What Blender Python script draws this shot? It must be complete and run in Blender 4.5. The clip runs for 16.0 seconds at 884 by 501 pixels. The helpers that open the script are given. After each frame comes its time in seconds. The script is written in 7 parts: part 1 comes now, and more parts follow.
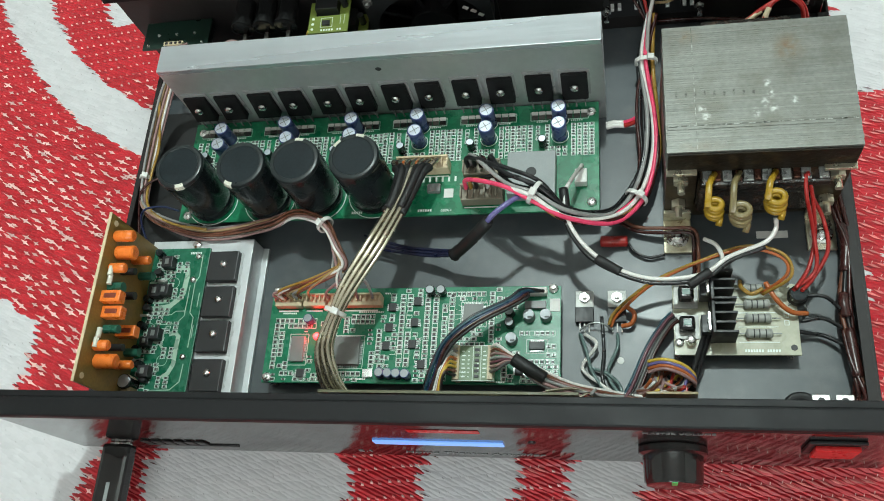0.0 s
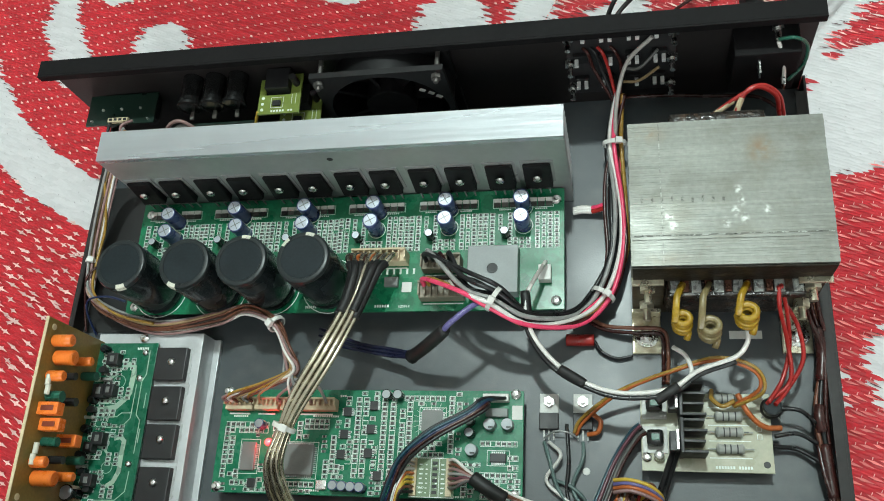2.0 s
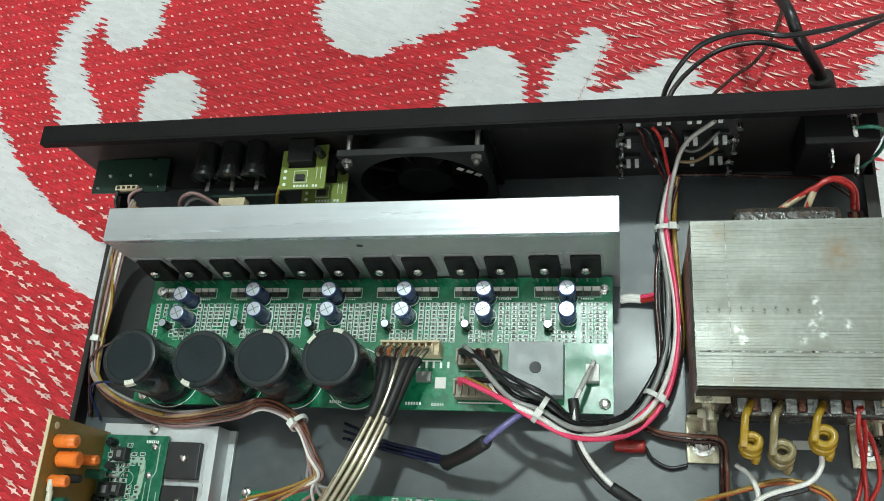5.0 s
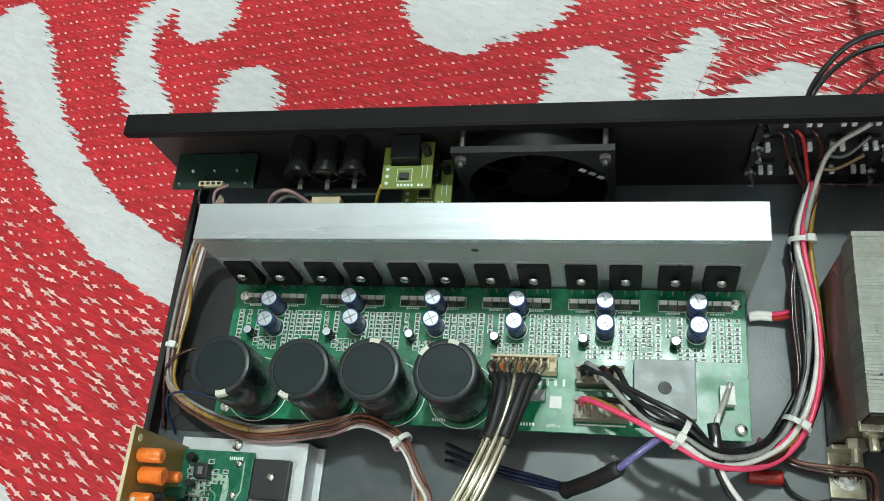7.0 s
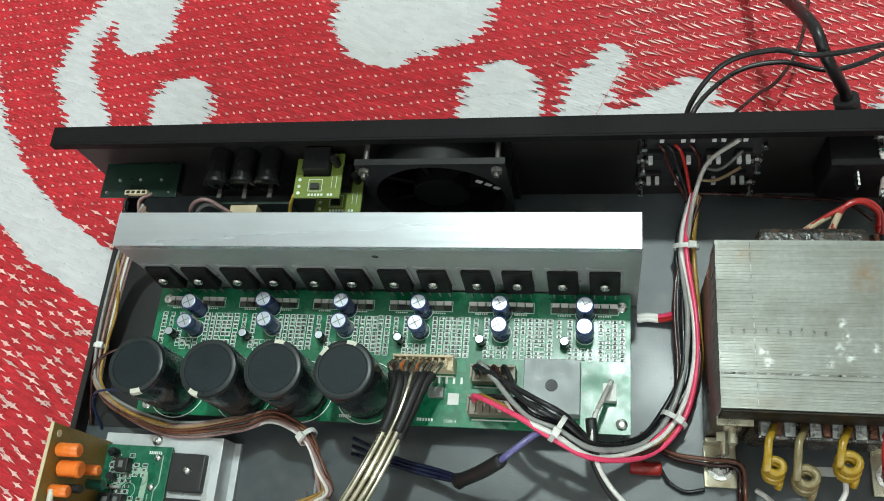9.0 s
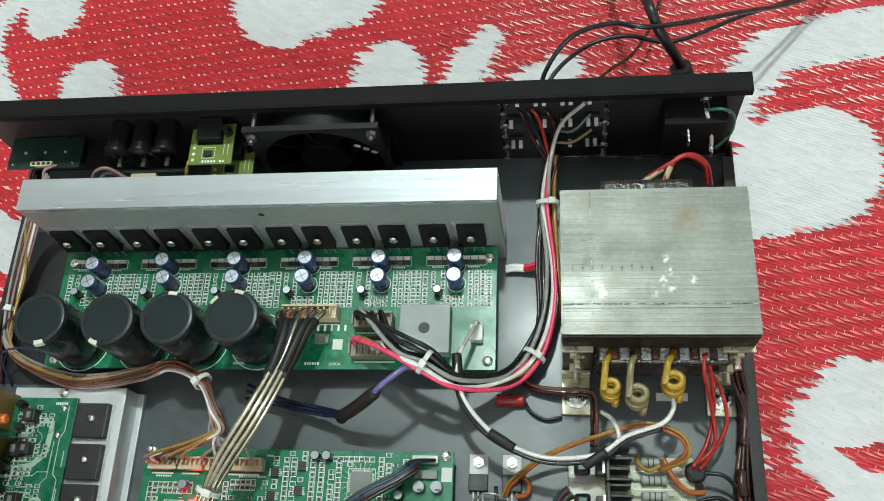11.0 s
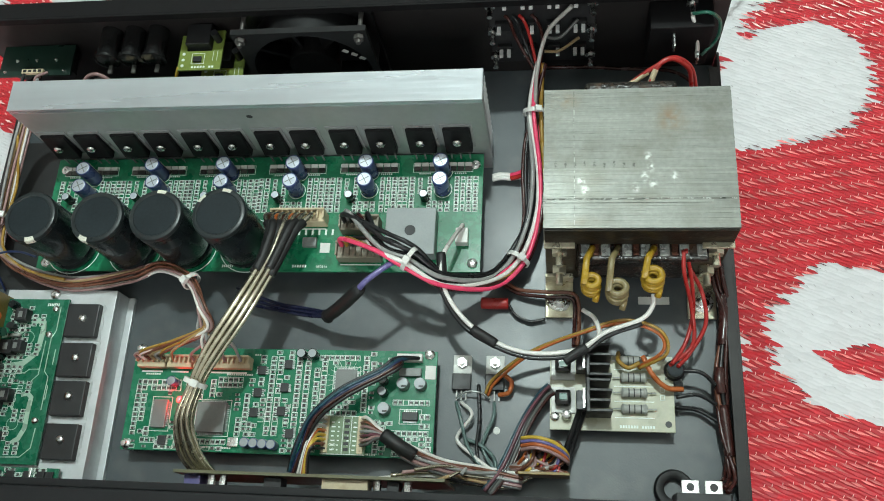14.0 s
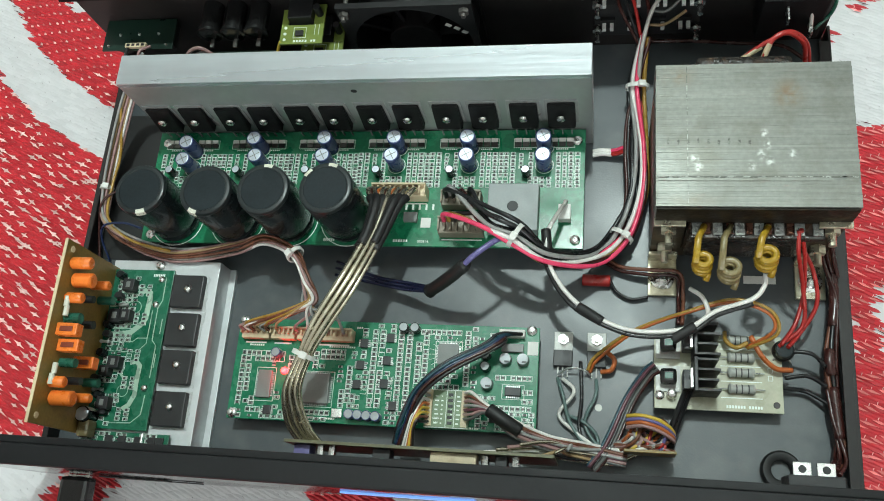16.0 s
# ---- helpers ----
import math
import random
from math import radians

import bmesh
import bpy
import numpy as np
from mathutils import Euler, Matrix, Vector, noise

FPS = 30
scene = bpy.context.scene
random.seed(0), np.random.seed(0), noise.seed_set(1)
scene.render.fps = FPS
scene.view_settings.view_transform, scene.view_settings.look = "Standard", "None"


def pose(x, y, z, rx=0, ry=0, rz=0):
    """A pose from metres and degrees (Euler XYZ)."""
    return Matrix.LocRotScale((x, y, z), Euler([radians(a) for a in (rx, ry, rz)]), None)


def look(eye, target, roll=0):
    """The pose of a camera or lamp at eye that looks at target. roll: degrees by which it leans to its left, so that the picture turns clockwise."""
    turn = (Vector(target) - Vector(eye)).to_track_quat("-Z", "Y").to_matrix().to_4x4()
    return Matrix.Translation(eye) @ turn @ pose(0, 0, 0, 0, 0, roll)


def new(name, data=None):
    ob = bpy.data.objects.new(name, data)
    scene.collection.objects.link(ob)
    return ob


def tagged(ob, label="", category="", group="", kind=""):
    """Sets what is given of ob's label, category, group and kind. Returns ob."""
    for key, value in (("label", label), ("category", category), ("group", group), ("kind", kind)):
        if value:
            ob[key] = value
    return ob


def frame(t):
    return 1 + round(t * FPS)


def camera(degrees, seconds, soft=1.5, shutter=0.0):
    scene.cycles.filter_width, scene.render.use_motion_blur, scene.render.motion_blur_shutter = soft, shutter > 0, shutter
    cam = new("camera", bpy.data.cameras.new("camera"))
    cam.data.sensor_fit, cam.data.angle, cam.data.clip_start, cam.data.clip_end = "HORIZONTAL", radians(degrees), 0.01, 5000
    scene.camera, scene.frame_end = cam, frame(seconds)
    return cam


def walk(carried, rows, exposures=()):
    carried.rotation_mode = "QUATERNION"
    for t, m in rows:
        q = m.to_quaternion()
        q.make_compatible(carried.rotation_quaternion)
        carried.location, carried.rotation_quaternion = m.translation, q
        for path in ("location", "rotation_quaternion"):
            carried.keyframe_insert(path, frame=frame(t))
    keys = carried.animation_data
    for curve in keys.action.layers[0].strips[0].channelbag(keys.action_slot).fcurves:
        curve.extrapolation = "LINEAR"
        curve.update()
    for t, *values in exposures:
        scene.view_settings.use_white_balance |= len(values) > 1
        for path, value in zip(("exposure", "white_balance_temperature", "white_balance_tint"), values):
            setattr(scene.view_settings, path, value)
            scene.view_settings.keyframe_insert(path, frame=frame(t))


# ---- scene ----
cam = camera(54.4, 16.0, soft=1.0)
PATH = [
    (0, (0.26475, -0.07090, 0.47615), (0.24355, -0.03215, 0.38645), -27.5),
    (0.5, (0.27060, -0.04580, 0.47370), (0.24960, -0.00820, 0.38345), -28.2),
    (1, (0.27900, -0.02160, 0.47580), (0.25815, 0.01520, 0.38520), -28.8),
    (1.5, (0.27690, -0.00245, 0.47060), (0.25620, 0.03375, 0.37970), -29.1),
    (2, (0.28150, 0.00510, 0.47435), (0.26085, 0.04130, 0.38345), -29.0),
    (2.5, (0.27150, 0.01560, 0.47045), (0.25070, 0.05180, 0.37955), -29.1),
    (3, (0.26900, 0.02280, 0.46290), (0.24850, 0.05825, 0.37170), -28.9),
    (3.5, (0.26970, 0.02515, 0.45990), (0.24955, 0.06050, 0.36855), -28.4),
    (4, (0.27315, 0.03145, 0.45675), (0.25280, 0.06675, 0.36545), -28.6),
    (4.5, (0.27855, 0.04310, 0.45705), (0.25835, 0.07865, 0.36580), -28.3),
    (5, (0.25225, 0.06700, 0.46215), (0.23215, 0.10255, 0.37085), -28.1),
    (5.2, (0.23600, 0.06945, 0.45930), (0.21610, 0.10640, 0.36850), -26.6),
    (7.3, (0.18950, 0.06875, 0.43705), (0.16900, 0.10655, 0.34675), -25.7),
    (7.5, (0.19650, 0.07455, 0.43880), (0.17580, 0.11125, 0.34810), -26.9),
    (8, (0.20555, 0.07610, 0.44115), (0.18570, 0.11235, 0.35010), -26.3),
    (8.5, (0.22025, 0.07555, 0.44695), (0.20060, 0.11210, 0.35600), -25.8),
    (9, (0.23805, 0.06670, 0.45625), (0.21890, 0.10425, 0.36555), -24.4),
    (9.5, (0.27730, 0.06250, 0.46300), (0.26015, 0.10040, 0.37205), -22.4),
    (11.8, (0.28970, 0.01035, 0.48540), (0.27675, 0.04855, 0.39390), -18.0),
    (12, (0.29410, 0.00785, 0.48045), (0.28020, 0.04635, 0.38920), -19.1),
    (12.5, (0.29140, 0.00345, 0.47590), (0.27780, 0.04070, 0.38415), -18.7),
    (13, (0.29555, -0.00255, 0.47070), (0.28195, 0.03360, 0.37845), -19.1),
    (13.5, (0.29455, -0.00540, 0.47015), (0.28095, 0.02975, 0.37750), -19.8),
    (14, (0.29340, -0.00865, 0.47100), (0.27975, 0.02645, 0.37840), -19.8),
    (14.5, (0.29100, -0.00905, 0.47230), (0.27710, 0.02575, 0.37955), -20.4),
    (15, (0.28515, -0.00915, 0.47425), (0.27040, 0.02480, 0.38135), -21.9),
    (15.5, (0.27560, -0.00755, 0.47720), (0.25895, 0.02500, 0.38410), -25.0),
    (16, (0.26145, -0.00835, 0.47670), (0.24275, 0.02330, 0.38370), -27.8),
]
walk(cam, [(t, look(eye, target, roll)) for t, eye, target, roll in PATH])

# ---- world and light ----
world = bpy.data.worlds.new("room_air")
scene.world = world
world.use_nodes = True
world.node_tree.nodes["Background"].inputs[0].default_value = (0.75, 0.85, 1.0, 1)
world.node_tree.nodes["Background"].inputs[1].default_value = 0.05

LAMP = (0.27, 0.76, 2.10)
lamp_data = bpy.data.lights.new("lamp_bulb", "POINT")
lamp_data.shadow_soft_size, lamp_data.energy, lamp_data.color = 0.05, 98.0, (0.83, 0.99, 0.955)
lamp = new("lamp_bulb", lamp_data)
lamp.location = LAMP
glow_data = bpy.data.lights.new("indicator_glow", "POINT")
glow_data.shadow_soft_size, glow_data.energy, glow_data.color = 0.001, 0.014, (1.0, 0.03, 0.02)
glow = new("indicator_glow", glow_data)
glow.location = (0.0832, 0.0750, 0.0180)
# unseen fill light added behind the viewer to brighten front-facing surfaces
front_fill_data = bpy.data.lights.new("front_fill_light", "AREA")
front_fill_data.shape, front_fill_data.size, front_fill_data.size_y, front_fill_data.energy, front_fill_data.color = "RECTANGLE", 1.5, 1.2, 36.0, (0.90, 0.97, 0.97)
front_fill = new("front_fill_light", front_fill_data)
front_fill.matrix_world = look((0.2, -2.17, 1.5), (0.2, 0.0, 0.6))
scene.view_settings.exposure = 0.0


# ---- materials ----
def mk(name, color, rough=0.5, metal=0.0, vary=0.15, scale=60.0, bump=0.0, bscale=400.0, coat=0.0, per=0.0, emit=None, stretch=(1, 1, 1), spec=0.5):
    m = bpy.data.materials.new(name)
    m.use_nodes = True
    nt = m.node_tree
    b = nt.nodes["Principled BSDF"]
    b.inputs["Roughness"].default_value = rough
    b.inputs["Metallic"].default_value = metal
    b.inputs["Specular IOR Level"].default_value = spec
    b.inputs["Coat Weight"].default_value = coat
    co = nt.nodes.new("ShaderNodeTexCoord")
    mp = nt.nodes.new("ShaderNodeMapping")
    mp.inputs["Scale"].default_value = stretch
    nt.links.new(co.outputs["Object"], mp.inputs["Vector"])
    n1 = nt.nodes.new("ShaderNodeTexNoise")
    n1.inputs["Scale"].default_value, n1.inputs["Detail"].default_value = scale, 6
    n2 = nt.nodes.new("ShaderNodeTexNoise")
    n2.inputs["Scale"].default_value, n2.inputs["Detail"].default_value = scale * 9, 3
    for n in (n1, n2):
        nt.links.new(mp.outputs[0], n.inputs["Vector"])
    add = nt.nodes.new("ShaderNodeMath")
    add.operation = "ADD"
    nt.links.new(n1.outputs[0], add.inputs[0])
    nt.links.new(n2.outputs[0], add.inputs[1])
    ramp = nt.nodes.new("ShaderNodeMapRange")
    ramp.inputs[1].default_value, ramp.inputs[2].default_value = 0.6, 1.4
    ramp.inputs[3].default_value, ramp.inputs[4].default_value = 1 - vary, 1 + vary
    nt.links.new(add.outputs[0], ramp.inputs[0])
    last = ramp.outputs[0]
    if per:
        oi = nt.nodes.new("ShaderNodeNewGeometry")
        pr = nt.nodes.new("ShaderNodeMapRange")
        pr.inputs[3].default_value, pr.inputs[4].default_value = 1 - per, 1 + per
        nt.links.new(oi.outputs["Random Per Island"], pr.inputs[0])
        mu = nt.nodes.new("ShaderNodeMath")
        mu.operation = "MULTIPLY"
        nt.links.new(last, mu.inputs[0])
        nt.links.new(pr.outputs[0], mu.inputs[1])
        last = mu.outputs[0]
    vm = nt.nodes.new("ShaderNodeVectorMath")
    vm.operation = "SCALE"
    vm.inputs[0].default_value = color[:3]
    nt.links.new(last, vm.inputs["Scale"])
    nt.links.new(vm.outputs[0], b.inputs["Base Color"])
    rr = nt.nodes.new("ShaderNodeMapRange")
    rr.inputs[1].default_value, rr.inputs[2].default_value = 0.3, 0.7
    rr.inputs[3].default_value, rr.inputs[4].default_value = max(0.02, rough - 0.1), min(1, rough + 0.1)
    nt.links.new(n1.outputs[0], rr.inputs[0])
    nt.links.new(rr.outputs[0], b.inputs["Roughness"])
    if bump:
        n3 = nt.nodes.new("ShaderNodeTexNoise")
        n3.inputs["Scale"].default_value = bscale
        nt.links.new(mp.outputs[0], n3.inputs["Vector"])
        bn = nt.nodes.new("ShaderNodeBump")
        bn.inputs["Strength"].default_value, bn.inputs["Distance"].default_value = bump, 0.001
        nt.links.new(n3.outputs[0], bn.inputs["Height"])
        nt.links.new(bn.outputs[0], b.inputs["Normal"])
    if emit:
        b.inputs["Emission Color"].default_value = (*emit[:3], 1)
        b.inputs["Emission Strength"].default_value = emit[3]
    return m


def with_stains(m, stain, amount, scale, low=0.52, high=0.68):
    """Blotches of another colour with a shape of their own over a material's base colour."""
    nt = m.node_tree
    b = nt.nodes["Principled BSDF"]
    src = b.inputs["Base Color"].links[0].from_socket
    co = nt.nodes.new("ShaderNodeTexCoord")
    n = nt.nodes.new("ShaderNodeTexNoise")
    n.inputs["Scale"].default_value, n.inputs["Detail"].default_value = scale, 8
    nt.links.new(co.outputs["Object"], n.inputs["Vector"])
    r = nt.nodes.new("ShaderNodeMapRange")
    r.inputs[1].default_value, r.inputs[2].default_value = low, high
    r.inputs[4].default_value = amount
    nt.links.new(n.outputs[0], r.inputs[0])
    mix = nt.nodes.new("ShaderNodeMix")
    mix.data_type = "RGBA"
    nt.links.new(r.outputs[0], mix.inputs[0])
    nt.links.new(src, mix.inputs[6])
    mix.inputs[7].default_value = (*stain, 1)
    nt.links.new(mix.outputs[2], b.inputs["Base Color"])
    return m


def with_patch(m, stain, amount, spot, radius, scale, low=0.35, high=0.6):
    """One ragged patch of another colour at a spot of its own."""
    nt = m.node_tree
    b = nt.nodes["Principled BSDF"]
    src = b.inputs["Base Color"].links[0].from_socket
    co = nt.nodes.new("ShaderNodeTexCoord")
    mp = nt.nodes.new("ShaderNodeMapping")
    mp.vector_type = "TEXTURE"
    mp.inputs["Location"].default_value = spot
    mp.inputs["Scale"].default_value = radius
    nt.links.new(co.outputs["Object"], mp.inputs["Vector"])
    ball = nt.nodes.new("ShaderNodeTexGradient")
    ball.gradient_type = "QUADRATIC_SPHERE"
    nt.links.new(mp.outputs[0], ball.inputs[0])
    n = nt.nodes.new("ShaderNodeTexNoise")
    n.inputs["Scale"].default_value, n.inputs["Detail"].default_value = scale, 8
    nt.links.new(co.outputs["Object"], n.inputs["Vector"])
    r = nt.nodes.new("ShaderNodeMapRange")
    r.inputs[1].default_value, r.inputs[2].default_value = low, high
    r.inputs[4].default_value = amount
    nt.links.new(n.outputs[0], r.inputs[0])
    mul = nt.nodes.new("ShaderNodeMath")
    mul.operation, mul.use_clamp = "MULTIPLY", True
    nt.links.new(ball.outputs[1], mul.inputs[0])
    nt.links.new(r.outputs[0], mul.inputs[1])
    mix = nt.nodes.new("ShaderNodeMix")
    mix.data_type = "RGBA"
    nt.links.new(mul.outputs[0], mix.inputs[0])
    nt.links.new(src, mix.inputs[6])
    mix.inputs[7].default_value = (*stain, 1)
    nt.links.new(mix.outputs[2], b.inputs["Base Color"])
    return m


STEEL_GREY = with_stains(mk("grey_painted_steel", (0.074, 0.086, 0.092), 0.36, 0.0, 0.12, 14, 0.06, 900), (0.16, 0.165, 0.165), 0.35, 40)
STEEL_BLACK = mk("black_painted_steel", (0.019, 0.016, 0.0155), 0.45, 0.0, 0.2, 30, 0.05, 1200, spec=0.3)
FLANGE_BLACK = mk("black_flange_paint", (0.0085, 0.008, 0.0085), 0.6, 0.0, 0.25, 40, 0.05, 1200, spec=0.12)
PANEL_BLACK = mk("black_anodised_panel", (0.014, 0.013, 0.013), 0.13, 0.0, 0.1, 30, coat=0.3)
BAR_BLACK = mk("black_front_bar", (0.0095, 0.0095, 0.0105), 0.5, 0.0, 0.2, 30, 0.04, 900, spec=0.25)
ALU_FACE = with_stains(mk("milled_aluminium_face", (0.50, 0.52, 0.51), 0.5, 0.75, 0.08, 25, 0.08, 400), (0.42, 0.44, 0.44), 0.4, 18)
ALU = with_stains(mk("brushed_aluminium", (0.56, 0.595, 0.625), 0.28, 0.70, 0.06, 30, 0.08, 300, stretch=(0.06, 1, 1)), (0.48, 0.51, 0.53), 0.4, 30)
ALU_DULL = with_stains(mk("dull_aluminium", (0.62, 0.64, 0.65), 0.5, 0.55, 0.08, 40, 0.08, 500), (0.42, 0.43, 0.44), 0.4, 55)
CORE = with_stains(mk("transformer_steel", (0.185, 0.190, 0.170), 0.42, 0.45, 0.2, 45, 0.08, 700, per=0.10), (0.125, 0.120, 0.095), 0.6, 70, 0.5, 0.72)
with_patch(CORE, (0.17, 0.105, 0.05), 1.3, (0.349, 0.211, 0.079), (0.013, 0.014, 0.02), 120)
with_patch(CORE, (0.17, 0.12, 0.07), 0.7, (0.296, 0.222, 0.079), (0.014, 0.012, 0.02), 160)
with_patch(CORE, (0.15, 0.11, 0.07), 0.9, (0.302, 0.155, 0.079), (0.020, 0.006, 0.02), 160)
for spot in ((0.3035, 0.1765), (0.3055, 0.1720), (0.3365, 0.1900), (0.3375, 0.1840), (0.3345, 0.1790), (0.3385, 0.1750), (0.3490, 0.1790), (0.3300, 0.1730)):
    with_patch(CORE, (0.50, 0.51, 0.48), 1.9, (*spot, 0.079), (0.0030, 0.0042, 0.02), 420, 0.42, 0.62)
for k in range(9):
    with_patch(CORE, (0.07, 0.07, 0.06), 3.0, (0.2910 + 0.0048 * k, 0.1862 - 0.0004 * (k % 3), 0.079), (0.0011, 0.0028, 0.02), 900, 0.45, 0.6)
CORE_DARK = with_stains(mk("varnished_core", (0.030, 0.021, 0.010), 0.35, 0.2, 0.4, 60, 0.2, 300), (0.10, 0.070, 0.030), 0.6, 60)
CAN_DULL = mk("dull_can_top", (0.30, 0.32, 0.33), 0.5, 0.5, 0.12, 200)
ZINC = with_stains(mk("zinc_plate", (0.66, 0.62, 0.48), 0.32, 0.8, 0.15, 90), (0.35, 0.27, 0.15), 0.6, 120)
SCREW = mk("bright_screw_steel", (0.72, 0.72, 0.70), 0.25, 1.0, 0.15, 300)
SOLDER = mk("solder", (0.52, 0.54, 0.53), 0.35, 0.7, 0.15, 300, per=0.25)
PAD = mk("dull_solder_pad", (0.46, 0.50, 0.48), 0.4, 0.4, 0.15, 300, per=0.3)
PASTE = with_stains(mk("pale_heat_compound", (0.52, 0.54, 0.54), 0.6, 0, 0.15, 200, 0.3, 600), (0.35, 0.36, 0.36), 0.6, 260)
TAB = mk("dull_tinned_tab", (0.42, 0.42, 0.40), 0.5, 0.4, 0.15, 200)
W_AMBER = mk("amber_wire", (0.36, 0.21, 0.04), 0.28, 0, 0.15, 150)
PCB_GREEN = with_stains(mk("green_solder_mask", (0.0055, 0.150, 0.066), 0.30, 0.0, 0.22, 70, spec=0.5), (0.02, 0.26, 0.12), 0.5, 160, 0.5, 0.55)
PCB_DARK = with_stains(mk("dark_green_solder_mask", (0.007, 0.175, 0.085), 0.28, 0.0, 0.22, 90, spec=0.4), (0.02, 0.22, 0.11), 0.6, 220, 0.5, 0.54)
PCB_DEEP = with_stains(mk("deep_green_solder_mask", (0.008, 0.125, 0.066), 0.28, 0.0, 0.25, 90, spec=0.4), (0.03, 0.17, 0.10), 0.6, 200, 0.5, 0.54)
PCB_TAN = with_stains(mk("tan_phenolic_board", (0.25, 0.165, 0.040), 0.4, 0.0, 0.2, 70), (0.12, 0.12, 0.03), 0.6, 80)
PCB_EDGE = mk("cut_board_edge", (0.62, 0.52, 0.33), 0.6, 0, 0.15, 200)
PCB_OLIVE = with_stains(mk("pale_olive_board", (0.42, 0.42, 0.30), 0.35, 0.0, 0.12, 60, coat=0.2), (0.55, 0.53, 0.40), 0.5, 90)
PCB_SAGE = mk("sage_green_board", (0.17, 0.25, 0.14), 0.35, 0.0, 0.12, 90)
PCB_DUSK = mk("dark_olive_board", (0.13, 0.125, 0.065), 0.45, 0.0, 0.2, 90)
PCB_LIME = mk("lime_green_board", (0.20, 0.26, 0.05), 0.35, 0.0, 0.15, 90)
SILK = mk("white_silkscreen", (0.80, 0.88, 0.82), 0.6, 0, 0.08, 200)
TRACE = mk("tinned_trace", (0.42, 0.60, 0.48), 0.3, 0.3, 0.1, 200)
CHIP = mk("black_epoxy", (0.016, 0.016, 0.017), 0.45, 0, 0.25, 200, per=0.3)
CHIP_GREY = mk("grey_epoxy", (0.19, 0.20, 0.19), 0.4, 0, 0.15, 200)
CHIP_MIX = mk("chip_component_bodies", (0.055, 0.052, 0.045), 0.45, 0, 0.2, 300, per=0.9)
BRIDGE = with_stains(mk("grey_rectifier_face", (0.27, 0.29, 0.29), 0.5, 0.15, 0.08, 120), (0.32, 0.34, 0.34), 0.3, 50)
TO_BLACK = mk("matt_transistor_epoxy", (0.0075, 0.0075, 0.008), 0.55, 0, 0.2, 200, spec=0.25)
MICA = mk("thin_sheet", (0.33, 0.34, 0.33), 0.35, 0.2, 0.2, 120)
CAP_BLACK = mk("black_vinyl_sleeve", (0.009, 0.013, 0.014), 0.24, 0, 0.2, 60)
CAP_TOP = mk("dark_can_top", (0.013, 0.019, 0.022), 0.5, 0, 0.3, 70, spec=0.2)
CAP_RIM = mk("grey_sleeve_rim", (0.017, 0.022, 0.023), 0.35, 0, 0.3, 90, spec=0.35)
CAP_BLUE = mk("navy_vinyl_sleeve", (0.05, 0.07, 0.19), 0.28, 0, 0.2, 120)
CAN = mk("bare_aluminium_can", (0.56, 0.60, 0.66), 0.38, 0.8, 0.06, 300)
MARK = mk("pale_print", (0.62, 0.62, 0.52), 0.5, 0, 0.15, 200)
ORANGE = mk("orange_film_capacitor", (0.85, 0.20, 0.03), 0.3, 0, 0.12, 200)
HEADER = with_stains(mk("aged_cream_nylon", (0.60, 0.50, 0.33), 0.5, 0, 0.12, 120), (0.42, 0.30, 0.17), 0.5, 160)
HEADER_BROWN = mk("brown_grey_nylon", (0.27, 0.24, 0.18), 0.5, 0, 0.15, 120)
NYLON = mk("white_nylon", (0.70, 0.70, 0.66), 0.45, 0, 0.06, 150)
RESISTOR = mk("grey_resistor_enamel", (0.40, 0.41, 0.38), 0.5, 0, 0.1, 200)
BAND = mk("dark_resistor_band", (0.05, 0.05, 0.05), 0.5)
RUBBER = mk("black_rubber", (0.012, 0.012, 0.012), 0.55)
FAN_GREY = mk("dark_fan_plastic", (0.012, 0.012, 0.0125), 0.4, 0, 0.15, 90, spec=0.25)
JACK = mk("black_jack_plastic", (0.012, 0.012, 0.012), 0.16, spec=0.5)
DIM_STEEL = mk("dark_zinc_bolt", (0.16, 0.15, 0.14), 0.4, 0.7, 0.2, 200)
TINNED = mk("bright_tinned_lug", (0.86, 0.86, 0.84), 0.35, 0.35, 0.15, 200)
# board green darkened to carry the rear flange's shade in its colour
PCB_SHADED = mk("shaded_green_board", (0.008, 0.026, 0.018), 0.35, 0, 0.2, 120)
TAR = with_stains(mk("tarred_bobbin", (0.018, 0.014, 0.011), 0.25, 0, 0.4, 120, 0.4, 500), (0.09, 0.05, 0.03), 0.6, 180)
TAR_BROWN = with_stains(mk("brown_varnish_front", (0.013, 0.0095, 0.005), 0.55, 0, 0.4, 120, 0.3, 400, spec=0.2), (0.05, 0.034, 0.014), 0.6, 140)
COPPER = mk("enamelled_copper", (0.15, 0.065, 0.045), 0.3, 0.8, 0.2, 200)
YELLOW_SLEEVE = mk("yellow_varnished_sleeve", (0.36, 0.22, 0.018), 0.28, 0, 0.25, 160, 0.2, 700)
CLEAR_SLEEVE = mk("yellowed_clear_sleeve", (0.20, 0.16, 0.075), 0.2, 0, 0.25, 160, 0.2, 700)
WALL_PAINT = mk("cream_wall_paint", (0.66, 0.66, 0.64), 0.7, 0, 0.06, 3, 0.05, 90)
CONCRETE = mk("cement_floor", (0.30, 0.29, 0.27), 0.7, 0, 0.15, 4, 0.05, 90)
LCD = mk("blue_backlit_display", (0.05, 0.15, 0.5), 0.2, emit=(0.22, 0.45, 1.0, 0.9))
LED = mk("lit_red_diode", (0.9, 0.05, 0.03), 0.2, emit=(1.0, 0.0045, 0.006, 60.0))
GREEN_DOT = mk("green_pointer", (0.05, 0.45, 0.1), 0.3)
